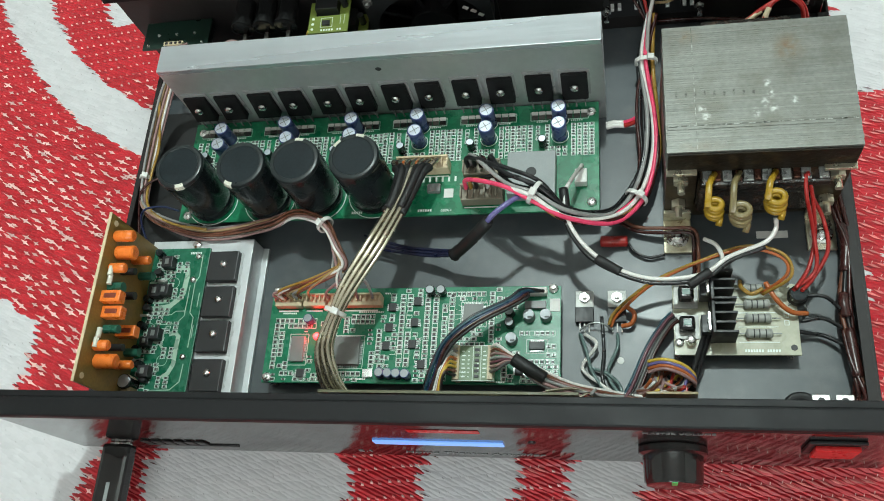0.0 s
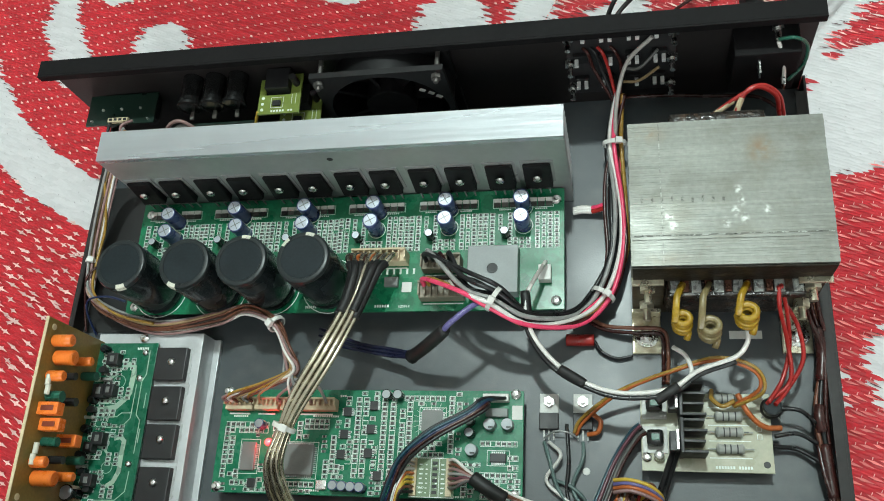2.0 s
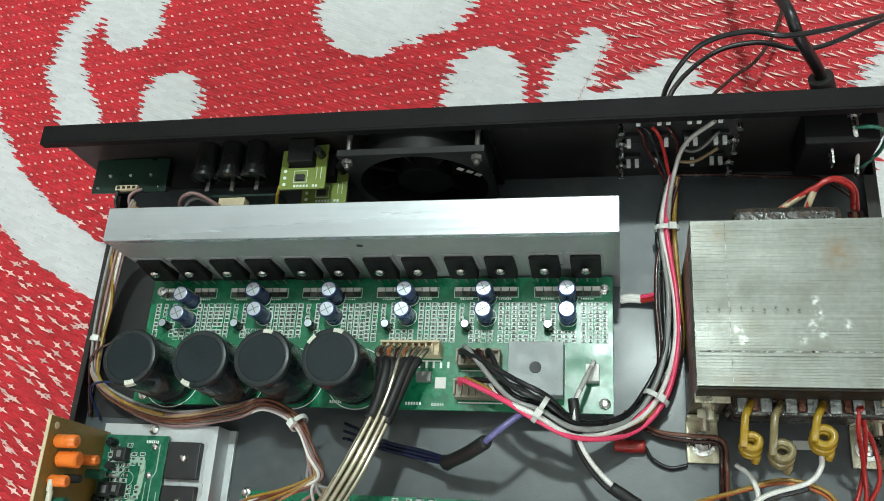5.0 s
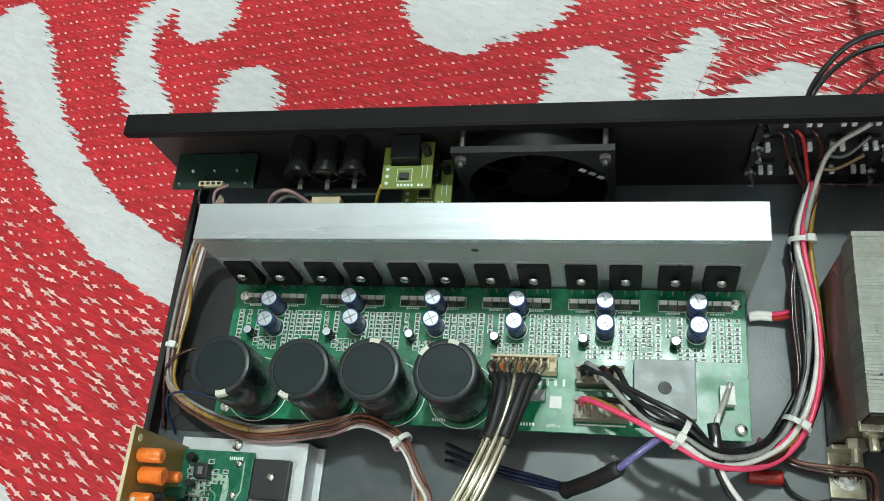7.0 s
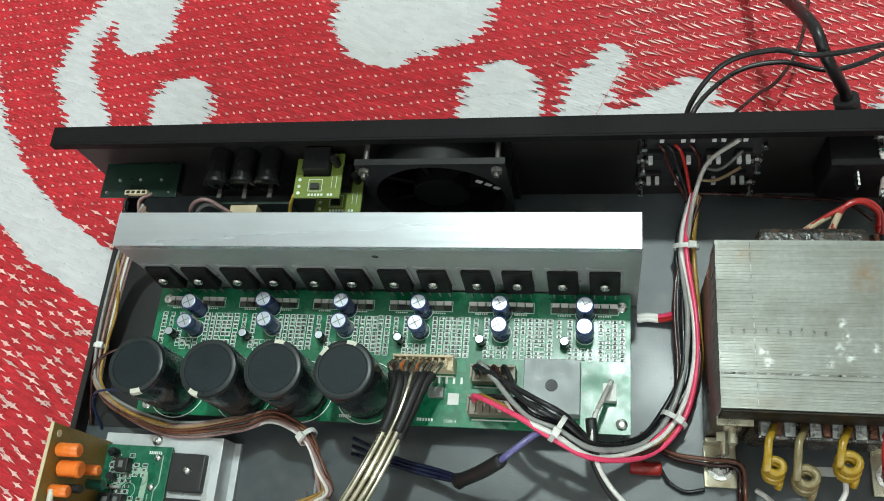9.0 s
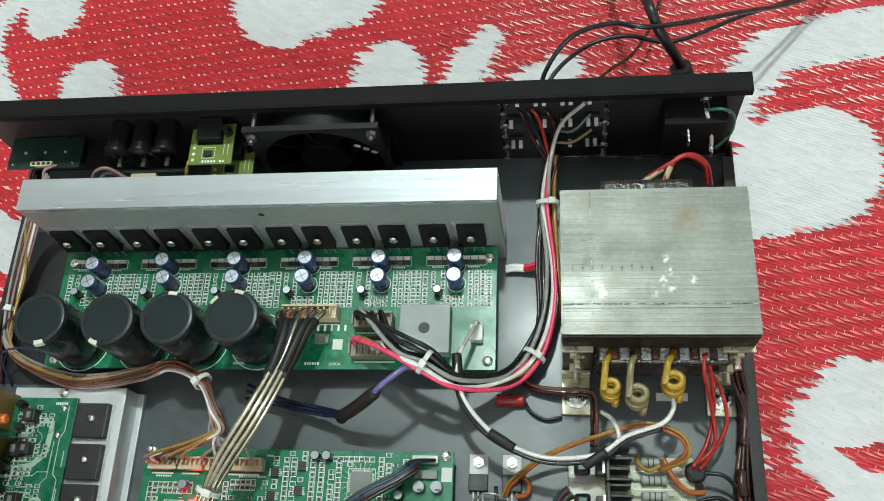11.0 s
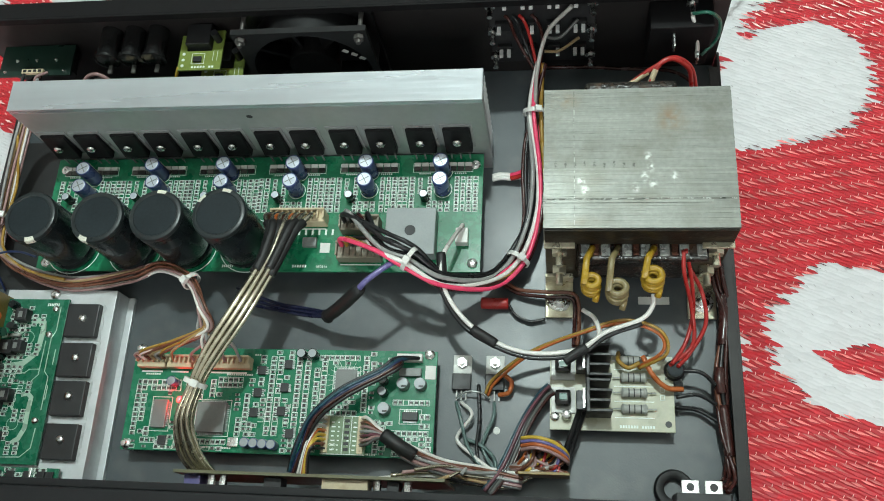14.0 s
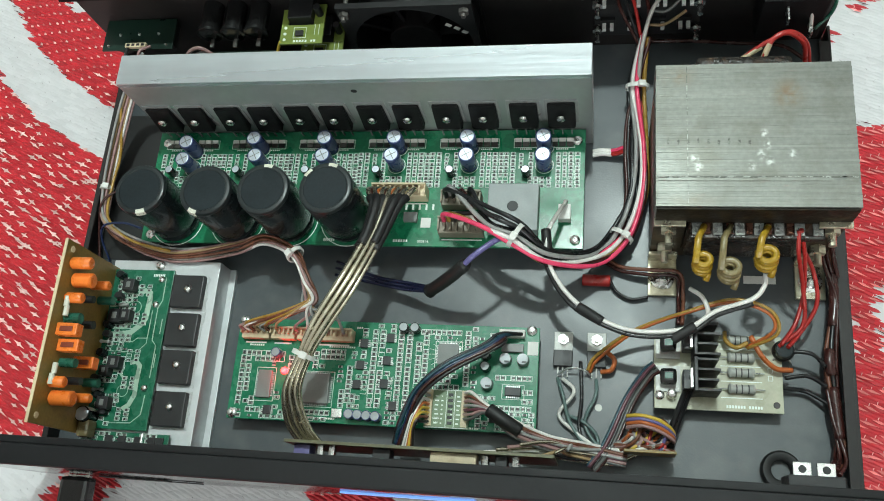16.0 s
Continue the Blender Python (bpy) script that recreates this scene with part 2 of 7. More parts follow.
RED_SWITCH = mk("red_rocker_plastic", (0.55, 0.02, 0.02), 0.25, 0, 0.05, 100)
MAT_RED = mk("red_plastic_straw", (0.52, 0.022, 0.032), 0.40, 0, 0.12, 25, 0.15, 900, per=0.16)
MAT_WHITE = mk("white_plastic_straw", (0.60, 0.590, 0.600), 0.42, 0, 0.05, 25, 0.15, 900, per=0.05)
MAT_GAP_SHADE = mk("gap_shade", (0.10, 0.028, 0.032), 0.6, 0, 0.2, 60)
MAT_TICK = mk("pale_binding_thread", (0.82, 0.52, 0.48), 0.34, 0, 0.1, 60, per=0.2)
MAT_PINK = mk("pink_thread_and_glint", (0.76, 0.20, 0.19), 0.3, 0, 0.1, 60, per=0.25)
MAT_GREY = mk("grey_binding_thread", (0.50, 0.48, 0.485), 0.5, 0, 0.1, 60, per=0.25)


def wire_mat(name, c, rough=0.33):
    return mk(name, c, rough, 0, 0.12, 150)


W_RED = wire_mat("red_wire", (0.38, 0.022, 0.018))
W_PINK = wire_mat("pink_wire", (0.85, 0.07, 0.16))
W_BLACK = wire_mat("black_wire", (0.012, 0.012, 0.013))
W_WHITE = wire_mat("white_wire", (0.74, 0.72, 0.68))
W_GREY = wire_mat("grey_wire", (0.30, 0.30, 0.29))
W_YELLOW = wire_mat("yellow_wire", (0.60, 0.40, 0.05))
W_ORANGE = wire_mat("orange_wire", (0.46, 0.12, 0.03))
W_BROWN = wire_mat("brown_wire", (0.16, 0.06, 0.035))
W_PURPLE = wire_mat("violet_wire", (0.14, 0.125, 0.30))
W_BLUE = wire_mat("blue_wire", (0.010, 0.022, 0.075))
W_GREEN = wire_mat("green_wire", (0.02, 0.12, 0.08))
W_MAUVE = wire_mat("mauve_wire", (0.33, 0.20, 0.19))
W_SILVER = mk("clear_sleeved_tinned_wire", (0.60, 0.55, 0.43), 0.19, 0.92, 0.15, 150)
W_DARKRED = wire_mat("dark_red_wire", (0.045, 0.013, 0.011), 0.24)
W_TAN = wire_mat("tan_wire", (0.36, 0.25, 0.13))
W_PLUM = wire_mat("plum_wire", (0.13, 0.045, 0.06))
W_TEALBLUE = wire_mat("teal_blue_wire", (0.010, 0.050, 0.075))
W_INDIGO = wire_mat("indigo_wire", (0.008, 0.010, 0.034))
W_MIDGREY = wire_mat("pale_grey_wire", (0.42, 0.40, 0.37))
W_DIMGREY = wire_mat("dark_grey_wire", (0.10, 0.10, 0.095))
W_TEAL = wire_mat("grey_green_wire", (0.12, 0.18, 0.17))


# ---- mesh helpers ----
def part(name, bm, material, parent=None, label="", smooth=False):
    me = bpy.data.meshes.new(name)
    bm.normal_update()
    bm.to_mesh(me)
    bm.free()
    for mat in (material if isinstance(material, (list, tuple)) else [material]):
        me.materials.append(mat)
    if smooth:
        me.shade_smooth()
        me.set_sharp_from_angle(angle=radians(40))
    ob = new(name, me)
    if parent:
        ob.parent = parent
    if label:
        ob["label"] = label
    return ob


def thing(name, label, category, group="", at=(0, 0, 0)):
    ob = new(name)
    ob.empty_display_size = 0.01
    ob.location = at
    return tagged(ob, label, category, group)


def box(bm, x0, x1, y0, y1, z0, z1, bev=0.0, m=None, mi=0):
    r = bmesh.ops.create_cube(bm, size=1.0)
    vs = r["verts"]
    t = Matrix.Translation(((x0 + x1) / 2, (y0 + y1) / 2, (z0 + z1) / 2)) @ Matrix.Diagonal((x1 - x0, y1 - y0, z1 - z0, 1))
    bmesh.ops.transform(bm, matrix=t if m is None else m @ t, verts=vs)
    fs = {f for v in vs for f in v.link_faces}
    for f in fs:
        f.material_index = mi
    if bev:
        es = list({e for v in vs for e in v.link_edges})
        bmesh.ops.bevel(bm, geom=es, offset=bev, segments=2, profile=0.6, affect="EDGES", clamp_overlap=True)
    return bm


def cyl(bm, p, r, h, seg=16, axis="z", r2=None, mi=0, m=None):
    c = bmesh.ops.create_cone(bm, cap_ends=True, segments=seg, radius1=r, radius2=r if r2 is None else r2, depth=h)
    rot = {"z": Matrix(), "x": Matrix.Rotation(radians(90), 4, "Y"), "y": Matrix.Rotation(radians(-90), 4, "X")}[axis]
    t = Matrix.Translation(p) @ rot @ Matrix.Translation((0, 0, h / 2))
    bmesh.ops.transform(bm, matrix=t if m is None else m @ t, verts=c["verts"])
    for f in {f for v in c["verts"] for f in v.link_faces}:
        f.material_index = mi
    return bm


def lathe(bm, profile, seg=32, at=(0, 0, 0), mi=0):
    """Turn (radius, height) pairs about an upright axis."""
    rings = []
    for r, z in profile:
        if r <= 1e-6:
            rings.append([bm.verts.new((at[0], at[1], at[2] + z))])
        else:
            rings.append([bm.verts.new((at[0] + r * math.cos(2 * math.pi * k / seg), at[1] + r * math.sin(2 * math.pi * k / seg), at[2] + z)) for k in range(seg)])
    for a, b in zip(rings, rings[1:]):
        for k in range(seg):
            j = (k + 1) % seg
            if len(a) == 1:
                f = bm.faces.new((a[0], b[k], b[j]))
            elif len(b) == 1:
                f = bm.faces.new((a[k], a[j], b[0]))
            else:
                f = bm.faces.new((a[k], a[j], b[j], b[k]))
            f.material_index = mi
    return bm


def spline(pts, per=8):
    p = [Vector(q) for q in pts]
    p = [p[0] * 2 - p[1]] + p + [p[-1] * 2 - p[-2]]
    out = []
    for i in range(1, len(p) - 2):
        for k in range(per):
            t = k / per
            a, b, c, d = p[i - 1], p[i], p[i + 1], p[i + 2]
            out.append(0.5 * (2 * b + (c - a) * t + (2 * a - 5 * b + 4 * c - d) * t * t + (3 * b - a - 3 * c + d) * t * t * t))
    out.append(p[-2])
    return out


def sweep(bm, line, r, seg=8, mi=0):
    """A round cord along a line of points; r may be one radius or one for each point."""
    n = len(line)
    up = Vector((0, 0, 1))
    prev = None
    for i, q in enumerate(line):
        d = (line[min(i + 1, n - 1)] - line[max(i - 1, 0)]).normalized()
        s = d.cross(up)
        if s.length < 1e-3:
            s = d.cross(Vector((1, 0, 0)))
        s.normalize()
        u = s.cross(d).normalized()
        rr = r[i] if isinstance(r, (list, tuple)) else r
        ring = [bm.verts.new(q + (s * math.cos(2 * math.pi * k / seg) + u * math.sin(2 * math.pi * k / seg)) * rr) for k in range(seg)]
        if prev:
            for k in range(seg):
                f = bm.faces.new((prev[k], prev[(k + 1) % seg], ring[(k + 1) % seg], ring[k]))
                f.material_index, f.smooth = mi, True
        else:
            bm.faces.new(ring[::-1]).material_index = mi
        prev = ring
    bm.faces.new(prev).material_index = mi
    return bm


def cord(name, pts, r, material, parent, label="", per=8, seg=8):
    return part(name, sweep(bmesh.new(), spline(pts, per), r, seg), material, parent, label)


def offset_pts(pts, a, b, jitter, rng):
    """A wire's own line inside a bundle: shifted sideways by a and upward by b, with a little wander."""
    out = []
    v = [Vector(p) for p in pts]
    for i, q in enumerate(v):
        d = v[min(i + 1, len(v) - 1)] - v[max(i - 1, 0)]
        s = Vector((d.y, -d.x, 0))
        s = s.normalized() if s.length > 1e-6 else Vector((1, 0, 0))
        out.append(q + s * (a + rng.uniform(-jitter, jitter)) + Vector((0, 0, b + rng.uniform(-jitter, jitter))))
    return out


def twisted(pts, a, b, turns, jitter, rng):
    """A wire's own line in a loosely twisted bundle: it starts beside the middle line by (a, b) and winds round it."""
    out = []
    v = [Vector(p) for p in pts]
    n = len(v) - 1
    for i, q in enumerate(v):
        d = (v[min(i + 1, n)] - v[max(i - 1, 0)])
        s = Vector((d.y, -d.x, 0))
        s = s.normalized() if s.length > 1e-6 else Vector((1, 0, 0))
        w = 2 * math.pi * turns * i / n
        sa, sb = a * math.cos(w) - b * math.sin(w), a * math.sin(w) + b * math.cos(w)
        out.append(q + s * (sa + rng.uniform(-jitter, jitter)) + Vector((0, 0, sb * 0.75 + rng.uniform(-jitter, jitter))))
    return out


def bundle(name, pts, wires, r, parent, seed, spread=1.0, jitter=0.0006):
    """Several wires along one line; wires: (part label, material)."""
    rng = random.Random(seed)
    n = len(wires)
    for i, (label, mat) in enumerate(wires):
        ring = math.sqrt(n) * r * 0.9 * spread
        ang = 2 * math.pi * i / n + seed
        k = 0.0 if n == 1 else (1.0 if i % 3 else 0.45)
        cord(name, offset_pts(pts, ring * k * math.cos(ang), ring * k * 0.7 * math.sin(ang), jitter, rng), r, mat, parent, label)


def tie(pts_at, r, parent, direction=(1, 0, 0)):
    """A pale nylon cable tie: a flat loop round a bundle with its head and cut tail."""
    d = Vector(direction).normalized()
    q = d.to_track_quat("Z", "Y").to_matrix().to_4x4()
    bm = bmesh.new()
    lathe(bm, [(r, -0.0012), (r + 0.0008, -0.0012), (r + 0.0008, 0.0012), (r, 0.0012), (r, -0.0012)], 16)
    box(bm, r - 0.0002, r + 0.0028, -0.002, 0.002, -0.0018, 0.0018, 0.0004)
    bmesh.ops.transform(bm, matrix=Matrix.Translation(pts_at) @ q @ Matrix.Rotation(1.9, 4, "Z"), verts=bm.verts)
    part("cable_tie", bm, NYLON, parent, "pale nylon cable tie")


def screw(parent, x, y, z, r=0.003, name="screw", up=0.0018):
    bm = bmesh.new()
    lathe(bm, [(0, up * 0.55), (r * 0.22, up * 0.55), (r * 0.28, up), (r * 0.6, up * 0.96), (r * 0.92, up * 0.6), (r, 0.0), (r * 0.5, -0.001), (0, -0.001)], 14, (x, y, z))
    return part(name, bm, SCREW, parent, smooth=True)


def word(text, size, material, parent, m, name="lettering"):
    cu = bpy.data.curves.new(name, "FONT")
    cu.body, cu.size, cu.align_x, cu.extrude = text, size, "CENTER", 0.0001
    tmp = bpy.data.objects.new(name + "_tmp", cu)
    scene.collection.objects.link(tmp)
    bpy.context.view_layer.update()
    me = bpy.data.meshes.new_from_object(tmp.evaluated_get(bpy.context.evaluated_depsgraph_get()))
    bpy.data.objects.remove(tmp)
    me.materials.clear()
    me.materials.append(material)
    me.transform(m)
    ob = new(name, me)
    ob.parent = parent
    return ob


# ---- room ----
ground = bmesh.new()
box(ground, -2.4, 2.6, -2.2, 3.0, -0.06, -0.0182)
tagged(part("floor", ground, CONCRETE), "bare grey cement floor under the mat", "floor", kind="structure")
for nm, b in (("wall_west", (-2.5, -2.4, -2.3, 3.1, -0.06, 2.6)), ("wall_east", (2.6, 2.7, -2.3, 3.1, -0.06, 2.6)),
              ("wall_north", (-2.4, 2.6, 3.0, 3.1, -0.06, 2.6))):
    tagged(part(nm, box(bmesh.new(), *b), WALL_PAINT), "plain cream painted room wall", "wall", kind="structure")
tagged(part("ceiling", box(bmesh.new(), -2.5, 2.7, -2.3, 3.1, 2.6, 2.7), WALL_PAINT), "plain cream painted ceiling", "ceiling", kind="structure")

# wall opening and frame added out of view around the fill light
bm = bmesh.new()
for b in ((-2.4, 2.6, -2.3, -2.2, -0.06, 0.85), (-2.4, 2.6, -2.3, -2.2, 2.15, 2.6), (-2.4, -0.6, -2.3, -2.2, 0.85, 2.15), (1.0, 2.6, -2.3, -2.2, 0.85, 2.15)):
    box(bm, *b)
tagged(part("wall_south", bm, WALL_PAINT), "plain cream painted room wall opened for the added window", "wall", kind="structure")
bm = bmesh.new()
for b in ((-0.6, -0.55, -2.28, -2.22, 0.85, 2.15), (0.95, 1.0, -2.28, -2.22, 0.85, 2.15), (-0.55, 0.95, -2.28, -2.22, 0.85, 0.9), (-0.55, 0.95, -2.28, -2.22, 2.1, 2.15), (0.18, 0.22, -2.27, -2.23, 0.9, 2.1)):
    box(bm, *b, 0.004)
tagged(part("added_window_1", bm, ZINC), "plain metal frame of the added unseen window", "window", kind="structure")

# ---- woven mat ----
# white flowing motifs: chains of (x, y, radius)
MOTIFS = [
    [(-0.247, 0.430, 0.025), (-0.205, 0.352, 0.019), (-0.178, 0.315, 0.0165), (-0.153, 0.288, 0.0165), (-0.128, 0.268, 0.0175), (-0.100, 0.250, 0.0175), (-0.072, 0.236, 0.0165)],
    [(-0.098, 0.462, 0.020), (-0.129, 0.452, 0.010), (-0.143, 0.424, 0.012), (-0.1427, 0.398, 0.0145), (-0.131, 0.372, 0.0135), (-0.1205, 0.354, 0.0155)],
    [(-0.097, 0.434, 0.0230), (-0.096, 0.450, 0.0235)],
    [(-0.0537, 0.369, 0.0225), (-0.053, 0.352, 0.0225)],
    [(0.091, 0.437, 0.043), (0.127, 0.443, 0.034)],
    [(0.169, 0.371, 0.025), (0.168, 0.350, 0.027)],
    [(0.240, 0.396, 0.009), (0.226, 0.374, 0.014), (0.219, 0.351, 0.016)],
    [(0.289, 0.366, 0.012), (0.266, 0.353, 0.016)],
    [(0.247, 0.346, 0.012), (0.304, 0.341, 0.016)],
    [(0.395, 0.318, 0.012), (0.402, 0.345, 0.014), (0.425, 0.372, 0.018), (0.455, 0.380, 0.018), (0.510, 0.388, 0.018)],
    [(0.405, 0.270, 0.030), (0.438, 0.287, 0.042), (0.444, 0.291, 0.040)],
    [(0.425, 0.131, 0.016), (0.447, 0.142, 0.0235), (0.475, 0.140, 0.022)],
    [(0.4205, 0.112, 0.011), (0.436, 0.095, 0.0115), (0.460, 0.089, 0.0125), (0.490, 0.080, 0.014)],
    [(0.386, 0.122, 0.008), (0.387, 0.108, 0.006)],
    [(-0.168, 0.082, 0.030), (-0.153, 0.066, 0.024), (-0.145, 0.082, 0.018)],
    [(-0.129, -0.001, 0.036), (-0.096, -0.003, 0.028), (-0.071, 0.012, 0.012)],
    [(-0.009, -0.007, 0.020), (0.027, -0.006, 0.023), (0.056, -0.005, 0.019), (0.084, -0.007, 0.021)],
    [(0.164, -0.001, 0.019), (0.186, -0.001, 0.017)],
    [(0.242, 0.001, 0.014), (0.260, 0.003, 0.012)],
]


def in_motif(x, y):
    for chain in MOTIFS:
        for (ax, ay, ar), (bx, by, br) in zip(chain, chain[1:]):
            dx, dy = bx - ax, by - ay
            t = max(0.0, min(1.0, ((x - ax) * dx + (y - ay) * dy) / (dx * dx + dy * dy)))
            if math.hypot(x - ax - t * dx, y - ay - t * dy) < ar + t * (br - ar):
                return True
    return False


MAT_Z = -0.0122
mat_thing = thing("woven_mat", "red and white woven plastic straw floor mat with swirling motifs", "mat", at=(0.15, 0.2, MAT_Z))
part("backing", box(bmesh.new(), -1.05, 1.05, -0.95, 0.95, -0.006, -0.0019, 0.001), MAT_RED, mat_thing)
rng = random.Random(5)
verts, faces, mats = [], [], []
TH = radians(-22)
ux, uy = math.cos(TH), math.sin(TH)
LEN, WID = 0.0095, 0.0021
for j in range(-300, 301):
    for i in range(-76, 77):
        a = (i + 0.37 * j + 0.12 * rng.random()) % 153 - 76.5
        a, b = a * LEN, j * WID
        x, y = 0.15 + a * ux - b * uy, 0.2 + a * uy + b * ux
        if not (-0.36 < x < 0.66 and -0.2 < y < 0.58):
            continue
        white = in_motif(x, y)
        h0 = (0.00018 if white else 0.0007) * rng.random()
        base = len(verts)
        L2, w2 = LEN * 0.98, WID * (1.05 if white else 0.88)
        for s, w, h in ((-L2, 0, -0.0013), (-L2 * 0.22, w2, -0.0009), (L2 * 0.22, w2, -0.0009), (L2, 0, -0.0013), (L2 * 0.22, -w2, -0.0009), (-L2 * 0.22, -w2, -0.0009), (-L2 * 0.3, 0, 0.0002), (L2 * 0.3, 0, 0.0002)):
            verts.append((x - 0.15 + s * ux - w * uy, y - 0.2 + s * uy + w * ux, h * (0.22 if white else 0.85) + h0 - 0.0006))
        for f in ((0, 6, 1), (1, 6, 7, 2), (2, 7, 3), (3, 7, 4), (4, 7, 6, 5), (5, 6, 0)):
            faces.append(tuple(base + k for k in f))
            mats.append(1 if white else 0)
me = bpy.data.meshes.new("straw_weave")
me.from_pydata(verts, [], faces)
for mm in (MAT_RED, MAT_WHITE):
    me.materials.append(mm)
me.polygons.foreach_set("material_index", mats)
straws = new("straw_weave", me)
straws.parent = mat_thing
tagged(straws, kind="stuff")
verts, faces, mats = [], [], []


def fleck(x, y, th, shape, mat):
    """One raised stitch or gap sliver: (along, across, height) rim points round a ridge point that comes last."""
    cx, cy = math.cos(th), math.sin(th)
    base, n = len(verts), len(shape) - 1
    for a, b, h in shape:
        verts.append((x - 0.15 + a * cx - b * cy, y - 0.2 + a * cy + b * cx, h))
    for k in range(n):
        faces.append((base + k, base + n, base + (k + 1) % n))
        mats.append(mat)


for j in range(-48, 49):
    for i in range(-104, 105):
        a, b = i * 0.0052 + 0.0026 * (j % 2), j * 0.0083
        x, y = 0.15 + a * 0.995 - b * 0.12, 0.2 + b + a * 0.10
        if not (-0.36 < x < 0.66 and -0.2 < y < 0.58):
            continue
        x, y = x + rng.uniform(-0.0006, 0.0006), y + rng.uniform(-0.0006, 0.0006)
        white = in_motif(x, y)
        left, right = x < -0.055 and y < 0.31 + 0.1 * rng.random() - 0.1, x > 0.20 + 0.05 * rng.random()
        if white:
            if rng.random() < 0.5:
                fleck(x, y, TH - 0.5, ((-0.0011, 0, 0.0004), (0, 0.0003, 0.0005), (0.0011, 0, 0.0004), (0, -0.0003, 0.0005), (0, 0, 0.0007)), 1)
        elif left:
            # long pale floats with a barb on either side
            if i % 2 and rng.random() < 0.72:
                continue
            x, y = x + rng.uniform(-0.003, 0.003), y + rng.uniform(-0.0025, 0.0025)
            L, w = rng.uniform(0.0060, 0.0155), rng.uniform(0.0012, 0.0023)
            q = 0.00072
            fleck(x, y, TH - 0.12 + rng.uniform(-0.1, 0.1), ((-L / 2, 0, 0.0005), (-0.10 * L, -q, 0.0006), (-0.0004, -w, 0.0006), (0.07 * L, -q, 0.0006), (L / 2, 0, 0.0005), (0.07 * L, q, 0.0006), (0.0006, w, 0.0006), (-0.10 * L, q, 0.0006), (0, 0, 0.0010)), 0)
        elif right:
            # long floats, coloured pale pink to paint the glints along the straws
            L = rng.uniform(0.007, 0.0115)
            th = TH + rng.uniform(-0.12, 0.12)
            back = y > 0.31
            if back:
                th, L = th - 0.12 + rng.uniform(-0.12, 0.12), rng.uniform(0.004, 0.0130)
            w = 0.0007 if back else 0.00075
            fleck(x, y, th, ((-L / 2, 0, 0.0005), (-L * 0.1, w, 0.0006), (L / 2, 0, 0.0005), (-L * 0.1, -w, 0.0006), (-L * 0.1, 0, 0.0008)), 0 if back and rng.random() < 0.55 else 2)
            # the short upright stitch at the head of each long float
            sx, sy, lean = x - L * 0.18 * math.cos(th), y - L * 0.18 * math.sin(th) + 0.0008, rng.uniform(0.0002, 0.0007)
            fleck(sx, sy, 0, ((-0.0002, 0.0, 0.0010), (0.0002, 0.0, 0.0010), (0.0002 + lean, 0.0014, 0.0013), (-0.0002 + lean, 0.0014, 0.0013), (lean / 2, 0.0007, 0.0013)), 0)
        else:
            # small triangular stitches in rows
            L, w = rng.uniform(0.0024, 0.0034), rng.uniform(0.0006, 0.0009)
            fleck(x, y, TH + rng.uniform(-0.35, 0.1), ((-L * 0.35, w, 0.0006), (L * 0.35, w * 0.9, 0.0006), (L * 0.65, -w * 0.2, 0.0005), (-L * 0.05, -w, 0.0006), (0, 0.0001, 0.0011)), 2 if rng.random() < 0.35 else 0)
# shade in the gaps between straws, drawn as dark slivers where the colour changes
for j in range(-230, 231):
    for i in range(-60, 61):
        a, b = (i + 0.37 * j) % 121 - 60.5, j * 0.0031
        a = a * 0.0095
        x, y = 0.15 + a * ux - b * uy, 0.2 + a * uy + b * ux
        if not (-0.30 < x < 0.56 and -0.06 < y < 0.50) or in_motif(x - 0.004 * ux, y - 0.004 * uy) == in_motif(x + 0.004 * ux, y + 0.004 * uy) or rng.random() < 0.35:
            continue
        L = rng.uniform(0.005, 0.0085)
        fleck(x, y, TH + rng.uniform(-0.1, 0.1), ((-L / 2, 0, 0.0004), (0, 0.00038, 0.0004), (L / 2, 0, 0.0004), (0, -0.00038, 0.0004), (0, 0, 0.00045)), 3)
# stitched seam across the mat
for k in range(72):
    f = (k + 0.5) / 72
    x, y = 0.2200 + 0.0780 * f, 0.332 + 0.1760 * f
    fleck(x, y, 1.153, ((-0.0010, 0, 0.0008), (0, 0.0004, 0.0009), (0.0010, 0, 0.0008), (0, -0.0004, 0.0009), (0, 0, 0.0013)), 2 if k % 3 else 0)
me = bpy.data.meshes.new("threads_and_gap_shade")
me.from_pydata(verts, [], faces)
for mm in (MAT_TICK, MAT_GREY, MAT_PINK, MAT_GAP_SHADE):
    me.materials.append(mm)
me.polygons.foreach_set("material_index", mats)
threads = new("threads_and_gap_shade", me)
threads.parent = mat_thing
tagged(threads, kind="stuff")

# ---- amplifier case ----
X0, X1, YF, YB, ZT = -0.069, 0.388, 0.0105, 0.2935, 0.0845
XT = -0.0612
case = thing("amplifier_case", "open black amplifier case with grey steel base on the mat", "amplifier case")
part("base_plate", box(bmesh.new(), XT + 0.002, X1 - 0.002, 0.0245, YB - 0.0015, -0.0015, 0.0, 0.0003), STEEL_GREY, case, "grey painted steel base plate")
